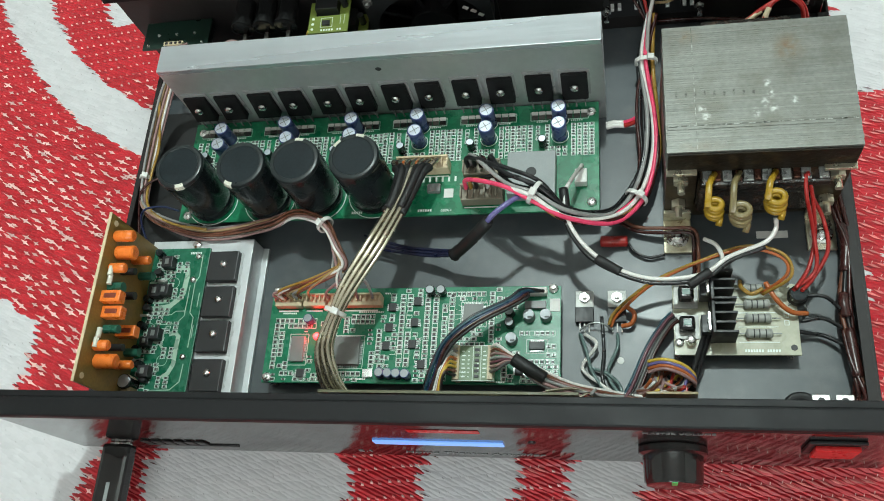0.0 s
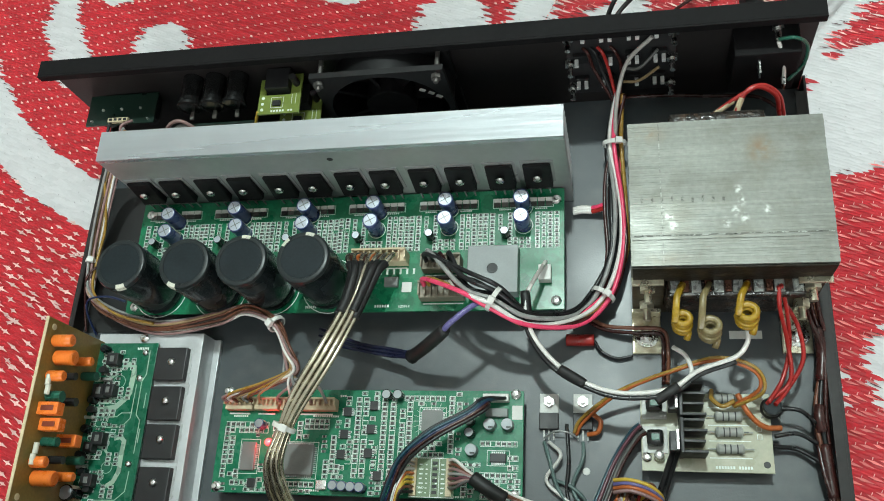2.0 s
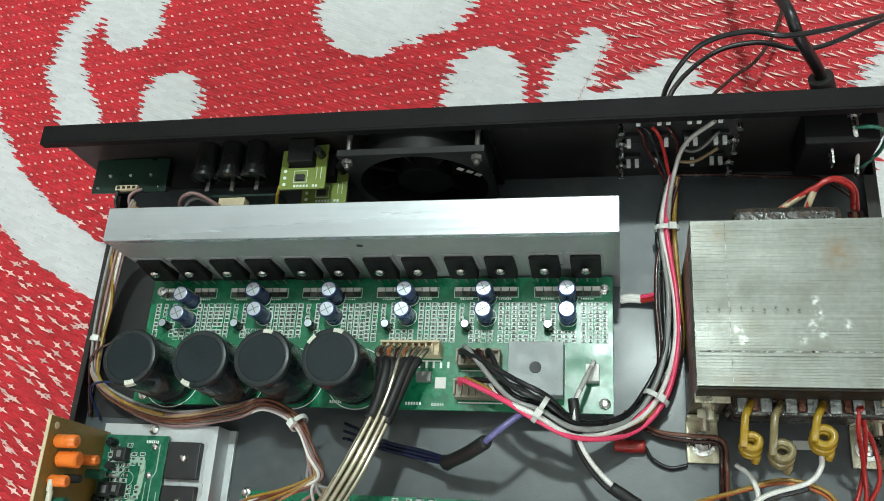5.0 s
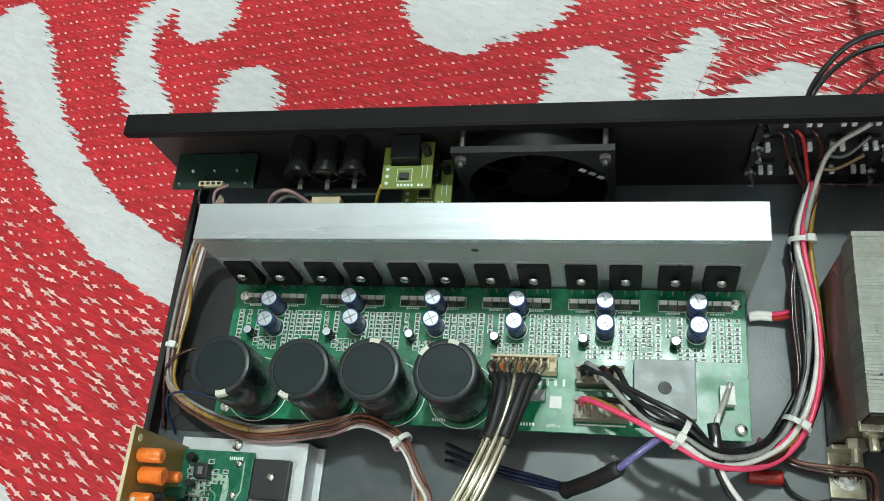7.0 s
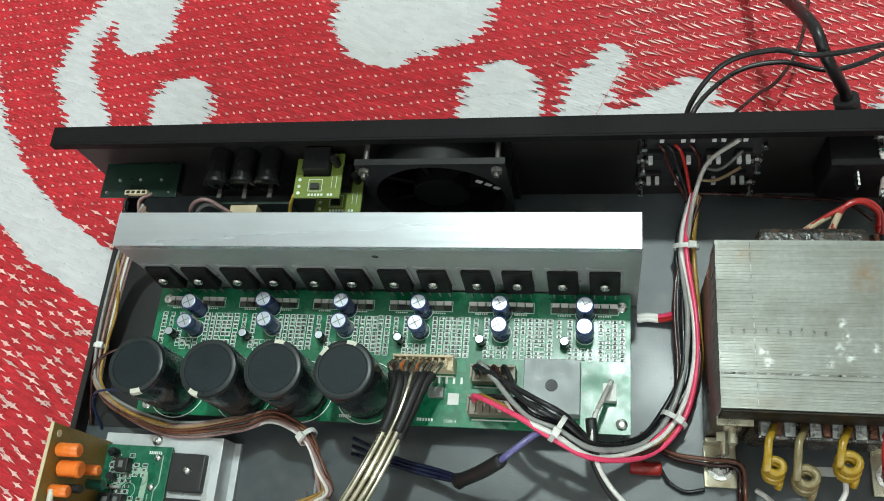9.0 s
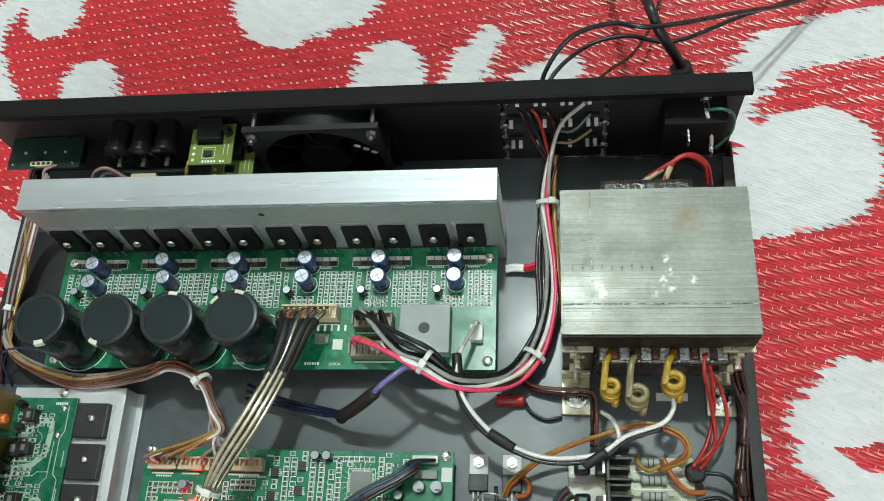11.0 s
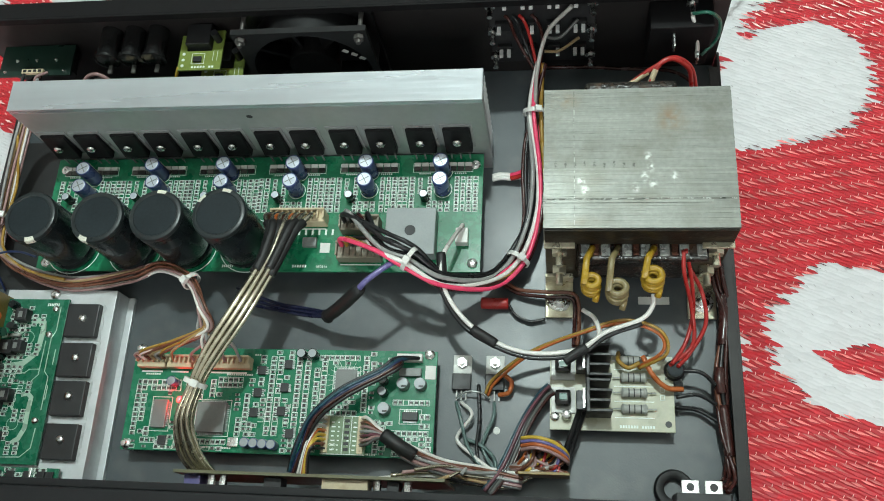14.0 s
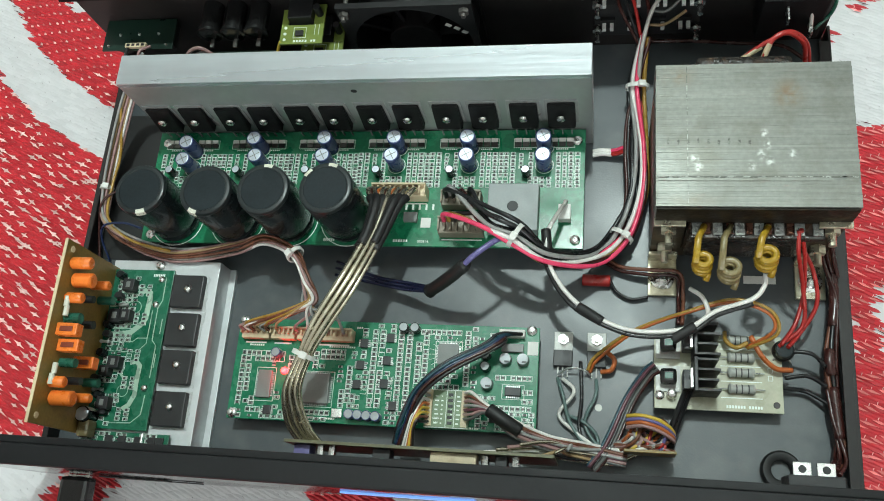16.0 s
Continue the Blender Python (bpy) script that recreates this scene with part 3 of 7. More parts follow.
for nm, xa, xb, fx in (("side_lip", XT + 0.0005, XT + 0.002, 1), ("side_lip", X1 - 0.002, X1 - 0.0005, -1)):
    bm = box(bmesh.new(), xa, xb, 0.0245, YB - 0.0015, -0.0015, 0.014, 0.0003)
    if fx > 0:
        box(bm, xb, xb + 0.002, 0.026, YB - 0.012, 0.0125, 0.014)
    else:
        box(bm, xa - 0.005, xa, 0.026, YB - 0.012, 0.0125, 0.014)
    part(nm, bm, STEEL_BLACK, case)
bm = bmesh.new()
box(bm, X0 + 0.002, X1 - 0.002, YB - 0.0015, YB, -0.0015, ZT - 0.0015)
part("rear_panel", bm, STEEL_BLACK, case)
bm = box(bmesh.new(), X0 + 0.002, X1 - 0.002, YB - 0.0105, YB, ZT - 0.0014, ZT, 0.0004)
box(bm, X0 + 0.002, X1 - 0.002, YB - 0.0117, YB - 0.0105, ZT - 0.005, ZT, 0.0003)
part("rear_flange", bm, FLANGE_BLACK, case)
bm = box(bmesh.new(), X0, X1, YF, YF + 0.004, -0.006, ZT - 0.001, 0.0008)
front = part("front_panel", bm, PANEL_BLACK, case, "glossy black front panel reflecting the mat")
bm = box(bmesh.new(), X0 - 0.002, X1 + 0.002, YF - 0.0005, YF + 0.010, ZT - 0.006, ZT + 0.0005, 0.0012)
box(bm, X0 - 0.002, X1 + 0.002, YF + 0.010, YF + 0.0138, ZT - 0.016, ZT - 0.0012, 0.0006)
part("front_top_bar", bm, BAR_BLACK, case, "black ribbed top edge of the front panel")
for x, y in ((-0.03, 0.045), (0.35, 0.045), (-0.03, 0.26), (0.35, 0.26)):
    part("foot", lathe(bmesh.new(), [(0, -0.0116), (0.008, -0.0116), (0.009, -0.0106), (0.0095, -0.0015), (0, -0.0015)], 20, (x, y, 0)), RUBBER, case)

# black sheet added to darken the left strip of the base plate
floor_sheet = thing("thin_sheet", "thin black sheet lying on the base plate", "sheet")
part("sheet", box(bmesh.new(), XT + 0.0030, -0.0190, 0.1440, 0.2460, 0.0, 0.0006, 0.0002), RUBBER, floor_sheet)

# ---- main heatsink ----
hs = thing("power_heatsink", "long brushed aluminium heatsink behind the power transistors", "heatsink")
bm = bmesh.new()
box(bm, -0.0165, 0.253, 0.2237, 0.2285, 0.0, 0.077, 0.0003)
part("plate", bm, ALU_FACE, hs)
part("top_flange", box(bmesh.new(), -0.0165, 0.253, 0.2235, 0.2425, 0.077, 0.081, 0.0004), ALU, hs)
for k in range(11):
    z = 0.012 + k * 0.006
    part("fin", box(bmesh.new(), -0.0165, 0.253, 0.2285, 0.2425, z, z + 0.0018, 0.0003), ALU_DULL, hs)
part("screw_hole", lathe(bmesh.new(), [(0, 0.0), (0.0016, 0.0), (0.0024, -0.0003), (0.0026, -0.0008)], 14), CHIP, hs).matrix_basis = Matrix.Translation((0.122, 0.2236, 0.068)) @ Matrix.Rotation(radians(90), 4, "X")

# ---- power board ----
PZ = 0.021
pb = thing("power_board", "green power amplifier circuit board on standoffs", "circuit board")
part("board", box(bmesh.new(), -0.018, 0.249, 0.149, 0.2225, PZ - 0.0016, PZ, 0.0002), PCB_GREEN, pb)
for x, y in ((0.2445, 0.154), (-0.012, 0.154), (0.2445, 0.215), (-0.012, 0.215)):
    part("standoff", cyl(bmesh.new(), (x, y, 0), 0.003, PZ - 0.0016, 6), SCREW, pb)
    screw(pb, x, y, PZ, 0.003)


def smd(silk, body, pads, x, y, w, h, rng, frame_on=True):
    """One surface-mount part in its printed cell: outline, solder ends, body."""
    z = PZC[0]
    t = 0.00026
    if frame_on:
        sides = [(x - w / 2, x + w / 2, y - h / 2, y - h / 2 + t), (x - w / 2, x + w / 2, y + h / 2 - t, y + h / 2), (x - w / 2, x - w / 2 + t, y - h / 2, y + h / 2), (x + w / 2 - t, x + w / 2, y - h / 2, y + h / 2)]
        if rng.random() < 0.25:
            sides.pop(rng.randrange(4))
        for a in sides:
            box(silk, *a, z, z + 0.0001)
    if rng.random() < 0.07:
        return
    across = w > h
    if rng.random() < 0.08:
        across = not across
    k = rng.uniform(0.85, 1.1)
    if across:
        bw, bh = w * 0.36 * k, h * 0.27 * k
        e = w * 0.15
        for sx in (x - bw, x + bw - e):
            box(pads, sx, sx + e, y - bh, y + bh, z, z + 0.0005)
        box(body, x - bw + e, x + bw - e, y - bh, y + bh, z, z + 0.00065)
    else:
        bw, bh = w * 0.27 * k, h * 0.36 * k
        e = h * 0.15
        for sy in (y - bh, y + bh - e):
            box(pads, x - bw, x + bw, sy, sy + e, z, z + 0.0005)
        box(body, x - bw, x + bw, y - bh + e, y + bh - e, z, z + 0.00065)


def smd_columns(parent, z, columns, seed, skip=lambda x, y: False, fill=None, blocked=()):
    """Columns of surface-mount parts: (x, y_low, y_high, pitch, w, h)."""
    PZC[0] = z
    rng = random.Random(seed)
    silk, body, pads = bmesh.new(), bmesh.new(), bmesh.new()
    for x, ya, yb, pitch, w, h in columns:
        y = ya
        while y <= yb:
            if not skip(x, y):
                smd(silk, body, pads, x, y, w, h, rng)
            y += pitch
    if fill:
        taken = [(x, ya, yb) for x, ya, yb, pitch, w, h in columns]
        y = fill[2]
        while y < fill[3]:
            x = fill[0] + rng.uniform(0, 0.001)
            while x < fill[1]:
                free = not any(a - 0.0018 < x < b + 0.0018 and c - 0.0015 < y < d + 0.0015 for a, b, c, d in blocked)
                free = free and not any(abs(x - tx) < 0.0033 and ta - 0.0027 < y < tb + 0.0027 for tx, ta, tb in taken)
                if free and rng.random() < 0.80:
                    smd(silk, body, pads, x, y, 0.0034, 0.0024, rng, rng.random() < 0.7)
                x += 0.0036
            y += 0.0027
    for nm, b, mat in (("silkscreen", silk, SILK), ("component_field", body, CHIP_MIX), ("solder_field", pads, PAD)):
        tagged(part(nm, b, mat, parent), kind="stuff")


PZC = [PZ]


def electrolytic(parent, x, y, z, r, h, sleeve, top, name="capacitor", stripe=True, cross=True, label=""):
    bm = bmesh.new()
    lathe(bm, [(0, 0), (r * 0.92, 0), (r, h * 0.03), (r, h * 0.1), (r * 0.95, h * 0.13), (r, h * 0.17), (r, h * 0.95), (r * 0.97, h * 0.985), (r * 0.86, h)], 28, (x, y, z))
    can = part(name, bm, sleeve, parent, label, smooth=True)
    bm = bmesh.new()
    lathe(bm, [(r * 0.87, h * 0.985), (r * 0.8, h * 0.992), (0, h * 0.992)], 28, (x, y, z))
    part("can_top", bm, top, can)
    if cross:
        bm = bmesh.new()
        for a in (0.5, 0.5 + math.pi / 2):
            box(bm, -r * 0.7, r * 0.7, -r * 0.05, r * 0.05, 0, 0.00012, m=Matrix.Translation((x, y, z + h * 0.992)) @ Matrix.Rotation(a, 4, "Z"))
        part("vent_score", bm, CHIP_GREY, can)
    if stripe:
        bm = bmesh.new()
        rings = []
        for zz in (h * 0.18, h * 0.94):
            rings.append([bm.verts.new((x + 1.012 * r * math.cos(t), y + 1.012 * r * math.sin(t), z + zz)) for t in [0.5 + 0.16 * k for k in range(6)]])
        for k in range(5):
            bm.faces.new((rings[0][k], rings[0][k + 1], rings[1][k + 1], rings[1][k]))
        part("polarity_stripe", bm, MARK, can)
    return can


# large reservoir capacitors
for k, (x, y) in enumerate(((0.0040, 0.1640), (0.0432, 0.1636), (0.0768, 0.1645), (0.1125, 0.1652))):
    c = electrolytic(pb, x, y, PZ, 0.0150, 0.0475, CAP_BLACK, CAP_TOP, "reservoir_capacitor", False, False, "large black electrolytic capacitor")
    # rim ring slightly paler than the sleeve below it
    part("sleeve_rim", lathe(bmesh.new(), [(0.0120, 0.04718), (0.0123, 0.0476), (0.0132, 0.0477), (0.0145, 0.0472), (0.0150, 0.0460), (0.01515, 0.0452), (0.0150, 0.0449)], 40, (x, y, PZ)), CAP_RIM, c, "dull rim of the shrink sleeve, paler than its side", smooth=True)
    for a0 in ((-1.55,), (-2.15,), (1.25,), (1.15, 2.25))[k]:
        bm = bmesh.new()
        rings = []
        for rr, zz in ((0.0126, 0.04785), (0.0147, 0.0473), (0.01525, 0.0448)):
            rings.append([bm.verts.new((x + rr * math.cos(t), y + rr * math.sin(t), PZ + zz)) for t in [a0 + 0.075 * j for j in range(6)]])
        for ra, rb in zip(rings, rings[1:]):
            for j in range(5):
                bm.faces.new((ra[j], ra[j + 1], rb[j + 1], rb[j]))
        part("polarity_mark", bm, MARK, c)
    ring = bmesh.new()
    lathe(ring, [(0.0166, 0.0002), (0.0171, 0.0002), (0.0171, 0.0001)], 40, (x, y, PZ))
    part("printed_ring", ring, SILK, pb)

CH = [-0.0052 + 0.044 * k for k in range(6)]
# power transistors with mica sheets
for k in range(12):
    x = CH[k // 2] + (0.021 if k % 2 else 0.0)
    bm = box(bmesh.new(), x - 0.0077, x + 0.0077, 0.2182, 0.2231, 0.0305, 0.0530)
    for v in bm.verts:
        if v.co.z > 0.05 and v.co.y < 0.22:
            v.co.y, v.co.z = 0.2214, 0.0526
    bmesh.ops.bevel(bm, geom=bm.edges[:], offset=0.0005, segments=2, affect="EDGES", clamp_overlap=True)
    tr = part("power_transistor", bm, TO_BLACK, pb, "black power transistor clamped to the heatsink")
    bm = box(bmesh.new(), x - 0.0092, x + 0.0092, 0.2232, 0.2236, 0.029, 0.0555)
    cut = random.Random(200 + k).uniform(0.0, 0.0022)
    for v in bm.verts:
        if v.co.z > 0.05 and v.co.x > x:
            v.co.z -= cut
    part("mica_sheet", bm, MICA, tr, "pale insulating sheet")
    part("sheet_edge", box(bmesh.new(), x - 0.0090, x + 0.0086, 0.2229, 0.2236, 0.0552 - cut * 0.5, 0.0556 - cut * 0.5), BRIDGE, tr)
    s = screw(tr, 0, 0, 0, 0.0026)
    s.matrix_basis = Matrix.Translation((x, 0.2181, 0.0435)) @ Matrix.Rotation(radians(90), 4, "X")
    for d in (-0.0054, 0, 0.0054):
        part("lead", box(bmesh.new(), x + d - 0.0004, x + d + 0.0004, 0.2196, 0.2202, PZ, 0.0305), CHIP_GREY, tr)
# blue electrolytics, two to a channel, and small ones
for k in range(6):
    xc = CH[k] + 0.0112
    for y, dx in ((0.2112, (0.0024, 0.0020, 0.0024, 0.0010, 0.0002, -0.0002)[k]), (0.1998, (0.0020, 0.0042, 0.0024, 0.0002, 0.0002, -0.0002)[k])):
        if k == 0:
            y -= 0.0022
        electrolytic(pb, xc + dx, y, PZ, 0.0046, 0.0158, CAP_BLUE, CAN, "capacitor", label="blue electrolytic capacitor with bare top")
        ring = lathe(bmesh.new(), [(0.0050, 0.0002), (0.0054, 0.0002), (0.0054, 0.0001)], 24, (xc + dx, y, PZ))
        part("printed_ring", ring, SILK, pb)
    electrolytic(pb, CH[k] + 0.0008 if k > 2 else CH[k] + 0.001, 0.194, PZ, 0.0025, 0.008, CAP_BLACK, CAN, "small_capacitor", True, False)

cols = []
for k in range(6):
    x = CH[k]
    for dx, w in ((-0.0112, 0.0031), (-0.0072, 0.0031), (0.0032, 0.0028), (0.0190, 0.0028), (0.0226, 0.0026), (0.0262, 0.0032), (0.0299, 0.0032)):
        cols.append((x + dx, 0.1868 if k > 2 else 0.1885, 0.2085, 0.00225, w, 0.0022))
    for dx in (0.0065, 0.0100, 0.0138):
        cols.append((x + dx, 0.1868, 0.1936, 0.0024, 0.0030, 0.0021))
    cols.append((x - 0.0025, 0.1985, 0.2085, 0.0026, 0.0026, 0.0023))
smd_columns(pb, PZ, [c for c in cols if -0.0155 < c[0] < 0.2470], 3, lambda x, y: (x < 0.131 and y < 0.181) or (0.126 < x < 0.160 and y < 0.186))
# emitter resistors: three white-ended blocks in a printed frame at every transistor
term, slab, edge = bmesh.new(), bmesh.new(), bmesh.new()
for k in range(6):
    for x in (CH[k], CH[k] + 0.021):
        for d in (-0.0045, 0, 0.0045):
            box(term, x + d - 0.0019, x + d + 0.0019, 0.2143, 0.2165, PZ, PZ + 0.0016)
            box(slab, x + d - 0.0019, x + d + 0.0019, 0.2116, 0.2141, PZ, PZ + 0.0012)
        for a in ((-0.0072, 0.0072, 0.2109, 0.2112), (-0.0072, 0.0072, 0.2166, 0.2169), (-0.0072, -0.0069, 0.2109, 0.2169), (0.0069, 0.0072, 0.2109, 0.2169)):
            box(edge, x + a[0], x + a[1], a[2], a[3], PZ, PZ + 0.0001)
        for i in range(6):
            box(edge, x - 0.0035 + i * 0.0012, x - 0.0027 + i * 0.0012, 0.2097, 0.2105, PZ, PZ + 0.0001)
for nm, b, mat in (("emitter_resistor_terminal", term, NYLON), ("emitter_resistor", slab, CHIP_MIX), ("printed_frame", edge, SILK)):
    tagged(part(nm, b, mat, pb), kind="stuff")
word("050914", 0.0022, SILK, pb, Matrix.Translation((0.1580, 0.1512, PZ + 0.0001)), "date_print")
for x0, x1, y0, y1, z1, mat, nm in ((0.1275, 0.1595, 0.1765, 0.1835, 0.0335, HEADER, "wire_header"), (0.1685, 0.1915, 0.1715, 0.1795, 0.033, HEADER_BROWN, "wire_header"), (0.1680, 0.1935, 0.1545, 0.1635, 0.033, HEADER_BROWN, "wire_header")):
    bm = box(bmesh.new(), x0, x1, y0, y1, PZ, z1 - 0.004, 0.0004)
    box(bm, x0, x1, y1 - 0.0012, y1, z1 - 0.004, z1, 0.0002)
    n = int((x1 - x0) / 0.0033)
    for i in range(n + 1):
        xx = x0 + (x1 - x0 - 0.0009) * i / n
        box(bm, xx, xx + 0.0009, y0 + 0.001, y1 - 0.001, z1 - 0.004, z1 - 0.001)
    part(nm, bm, mat, pb, "nylon wire header with crimped contacts")
    bm = bmesh.new()
    box(bm, x0 + 0.001, x1 - 0.001, y0 - 0.0016, y0 - 0.0009, PZ, PZ + 0.0002)
    part("printed_line", bm, SILK, pb)
br = part("bridge_rectifier", box(bmesh.new(), 0.1958, 0.2242, 0.1558, 0.1838, PZ + 0.001, 0.0318, 0.0005), BRIDGE, pb, "square grey bridge rectifier with a centre hole")
part("mounting_hole", lathe(bmesh.new(), [(0, 0.0002), (0.0027, 0.0002), (0.0031, 0.0001)], 20, (0.21, 0.17, 0.0318)), CHIP, br)
part("ac_terminal", box(bmesh.new(), 0.2350, 0.2420, 0.1645, 0.1735, PZ, PZ + 0.006, 0.0004), NYLON, pb)
part("white_sticker", box(bmesh.new(), 0.1560, 0.1618, 0.1605, 0.1665, PZ, PZ + 0.0002), NYLON, pb)
part("socket_chip", box(bmesh.new(), 0.1460, 0.1540, 0.1635, 0.1690, PZ, PZ + 0.003, 0.0003), CHIP_GREY, pb)
bm = bmesh.new()
for x, w in ((0.1405, 0.009), (0.0985, 0.007)):
    for i in range(6):
        box(bm, x + i * w / 6, x + i * w / 6 + w / 9, 0.1515, 0.1531, PZ, PZ + 0.0001)
for i in range(7):
    box(bm, 0.1620 - i * 0.004, 0.1632 - i * 0.004, 0.1715, 0.1750, PZ, PZ + 0.0001)
tagged(part("silk_print", bm, SILK, pb), kind="stuff")

# ---- transformer ----
tf = thing("power_transformer", "old steel laminated power transformer bolted to the base", "transformer")
XA, XB, YA, YC = 0.2850, 0.3785, 0.1517, 0.2292
n = 60
bm = bmesh.new()
rng = random.Random(8)
for i in range(n):
    y = YA + (YC - YA) * i / n
    e = rng.uniform(-0.00012, 0.00012)
    zt = 0.079 + rng.uniform(-0.00006, 0.00004)
    box(bm, XA + e, XB + e, y, y + (YC - YA) / n * 0.95, 0.060, zt)
tagged(part("laminated_core", bm, CORE, tf, "stained steel laminations"), kind="stuff")
bm = box(bmesh.new(), XA + 0.0005, XA + 0.0165, YA + 0.0008, YC - 0.0008, 0.003, 0.0605)
part("core_limb", bm, CORE_DARK, tf)
part("core_limb", box(bmesh.new(), XB - 0.0165, XB - 0.0005, YA + 0.0008, YC - 0.0008, 0.003, 0.0605), CORE_DARK, tf)
part("core_yoke", box(bmesh.new(), XA + 0.0165, XB - 0.0165, YA + 0.0008, YC - 0.0008, 0.003, 0.016), CORE_DARK, tf)
part("winding", box(bmesh.new(), XA + 0.017, XB - 0.017, YA - 0.005, YC + 0.012, 0.016, 0.0530, 0.004), TAR, tf, "tarred winding on its bobbin")
part("rear_bobbin", box(bmesh.new(), XA + 0.021, XB - 0.024, YC + 0.0005, YC + 0.0115, 0.0450, 0.0680, 0.003), TAR, tf)
part("front_clamp", box(bmesh.new(), XA + 0.0006, XB - 0.0006, YA - 0.0012, YA - 0.0002, 0.0600, 0.0778, 0.0002), TAR_BROWN, tf, "dark varnished front of the laminations")
SEAM = with_stains(mk("grimy_seam", (0.10, 0.10, 0.085), 0.5, 0.2, 0.4, 300), (0.34, 0.35, 0.32), 0.9, 500, 0.5, 0.56)
bm = bmesh.new()
y = YA + 0.001
while y < YC - 0.003:
    d = rng.uniform(0.001, 0.005)
    box(bm, XA + 0.0150, XA + 0.0150 + rng.uniform(0.0002, 0.00045), y, min(y + d, YC - 0.001), 0.0788, 0.07912)
    y += d + rng.uniform(0.0, 0.003)
part("seam", bm, SEAM, tf)
bm = bmesh.new()
x = XA + 0.001
while x < XB - 0.006:
    d = rng.uniform(0.003, 0.011)
    w = rng.uniform(0.0003, 0.0009)
    box(bm, x, min(x + d, XB - 0.001), 0.1674 - w, 0.1674, 0.0788, 0.07914)
    x += d * rng.uniform(0.7, 1.15)
part("seam", bm, SEAM, tf)
part("fold_strip", box(bmesh.new(), XA + 0.001, XB - 0.012, 0.1649, 0.1664, 0.079, 0.0793, 0.0001), CORE, tf)
for xs in (XA, XB - 0.0155):
    bm = box(bmesh.new(), xs, xs + 0.0155, 0.129, 0.152, 0.0, 0.0022, 0.0003)
    box(bm, xs, xs + 0.0155, 0.1495, 0.1517, 0.0022, 0.012, 0.0003)
    part("mounting_foot", bm, ZINC, tf, "zinc plated mounting foot")
    box_top = box(bmesh.new(), xs, xs + 0.0155, YA - 0.004, YA + 0.001, 0.0605, 0.0625, 0.0003)
    part("clamp_strip", box_top, ZINC, tf)
    xm = xs + 0.0078
    screw(tf, xm, 0.1385, 0.0022, 0.0042, "bolt_head", 0.003)
    part("washer", lathe(bmesh.new(), [(0.003, 0.0008), (0.0062, 0.0008), (0.0064, 0)], 20, (xm, 0.1385, 0.0022)), SCREW, tf)
    for z in (0.052, 0.022):
        b = bmesh.new()
        cyl(b, (xm, YA - 0.004, z), 0.0042, 0.0045, 6, "y")
        cyl(b, (xm, YA - 0.010, z), 0.0020, 0.0065, 10, "y")
        part("through_bolt", b, ZINC, tf)
# terminal strip across the front of the bobbin
part("terminal_strip", box(bmesh.new(), 0.3025, 0.3665, 0.1430, 0.1530, 0.0535, 0.0580, 0.0008), TAR, tf, "black terminal strip")
TIN = mk("tinned_lug", (0.30, 0.31, 0.30), 0.3, 0.6, 0.5, 300, 0.5, 900)
for x in (0.3060, 0.3160, 0.3265, 0.3355, 0.3450, 0.3545, 0.3630):
    part("solder_lug", box(bmesh.new(), x - 0.0024, x + 0.0024, 0.1445, 0.1525, 0.0580, 0.0593, 0.0005), TIN, tf)
for x in (0.3110, 0.3215, 0.3310, 0.3400, 0.3500):
    part("copper_tail", box(bmesh.new(), x - 0.0016, x + 0.0016, 0.145, 0.1525, 0.0580, 0.0597, 0.0006), COPPER, tf)
for x, y, mat, r in ((0.3085, 0.1290, YELLOW_SLEEVE, 0.0036), (0.3212, 0.1255, CLEAR_SLEEVE, 0.0043), (0.3388, 0.1322, YELLOW_SLEEVE, 0.0044)):
    line = [Vector((x + 0.001, 0.149, 0.060)), Vector((x - r * 0.6, 0.142, 0.062)), Vector((x - r, y, 0.0605))]
    n_turn = 16
    wob = random.Random(int(x * 10000))
    for i in range(1, n_turn * 3 + 9):
        a = math.pi + i * 2 * math.pi / n_turn
        q = r * (1.0 - 0.10 * (i // n_turn % 2)) + wob.uniform(-0.00008, 0.00008)
        line.append(Vector((x + q * math.cos(a), y + 0.003 + q * math.sin(a) * 0.92 - i * 0.00006, 0.0600 - i * 0.00012)))
    line += [Vector((x + r * 0.8, y - 0.001 - r * 0.6, 0.0525)), Vector((x + r * 0.6, y - 0.002 - r, 0.0505))]
    part("sleeved_lead_coil", sweep(bmesh.new(), line, 0.00175, 8), mat, tf, "coiled varnished sleeve lead")
part("vent_slot", box(bmesh.new(), 0.3365, 0.3535, 0.1375, 0.1420, 0.0, 0.0004, 0.0001), NYLON, case)

# ---- side amplifier block ----
sb = thing("side_heatsink_block", "flat aluminium heatsink block under the side amplifier board", "heatsink")
for nm, b in (("top_plate", (-0.034, 0.0352, 0.0285, 0.1378, 0.0145, 0.018)), ("side_wall", (0.0322, 0.0352, 0.0285, 0.1378, 0.003, 0.0145)), ("foot_flange", (0.0322, 0.0390, 0.0285, 0.1378, 0.0, 0.003)), ("side_wall", (-0.034, -0.031, 0.0285, 0.1378, 0.0, 0.0145))):
    part(nm, box(bmesh.new(), *b, 0.0003), ALU_DULL, sb)
for k in range(4):
    x = -0.024 + k * 0.013
    part("fin", box(bmesh.new(), x, x + 0.002, 0.0285, 0.1378, 0.001, 0.0147), ALU_DULL, sb)
screw(sb, -0.003, 0.1348, 0.018, 0.003)

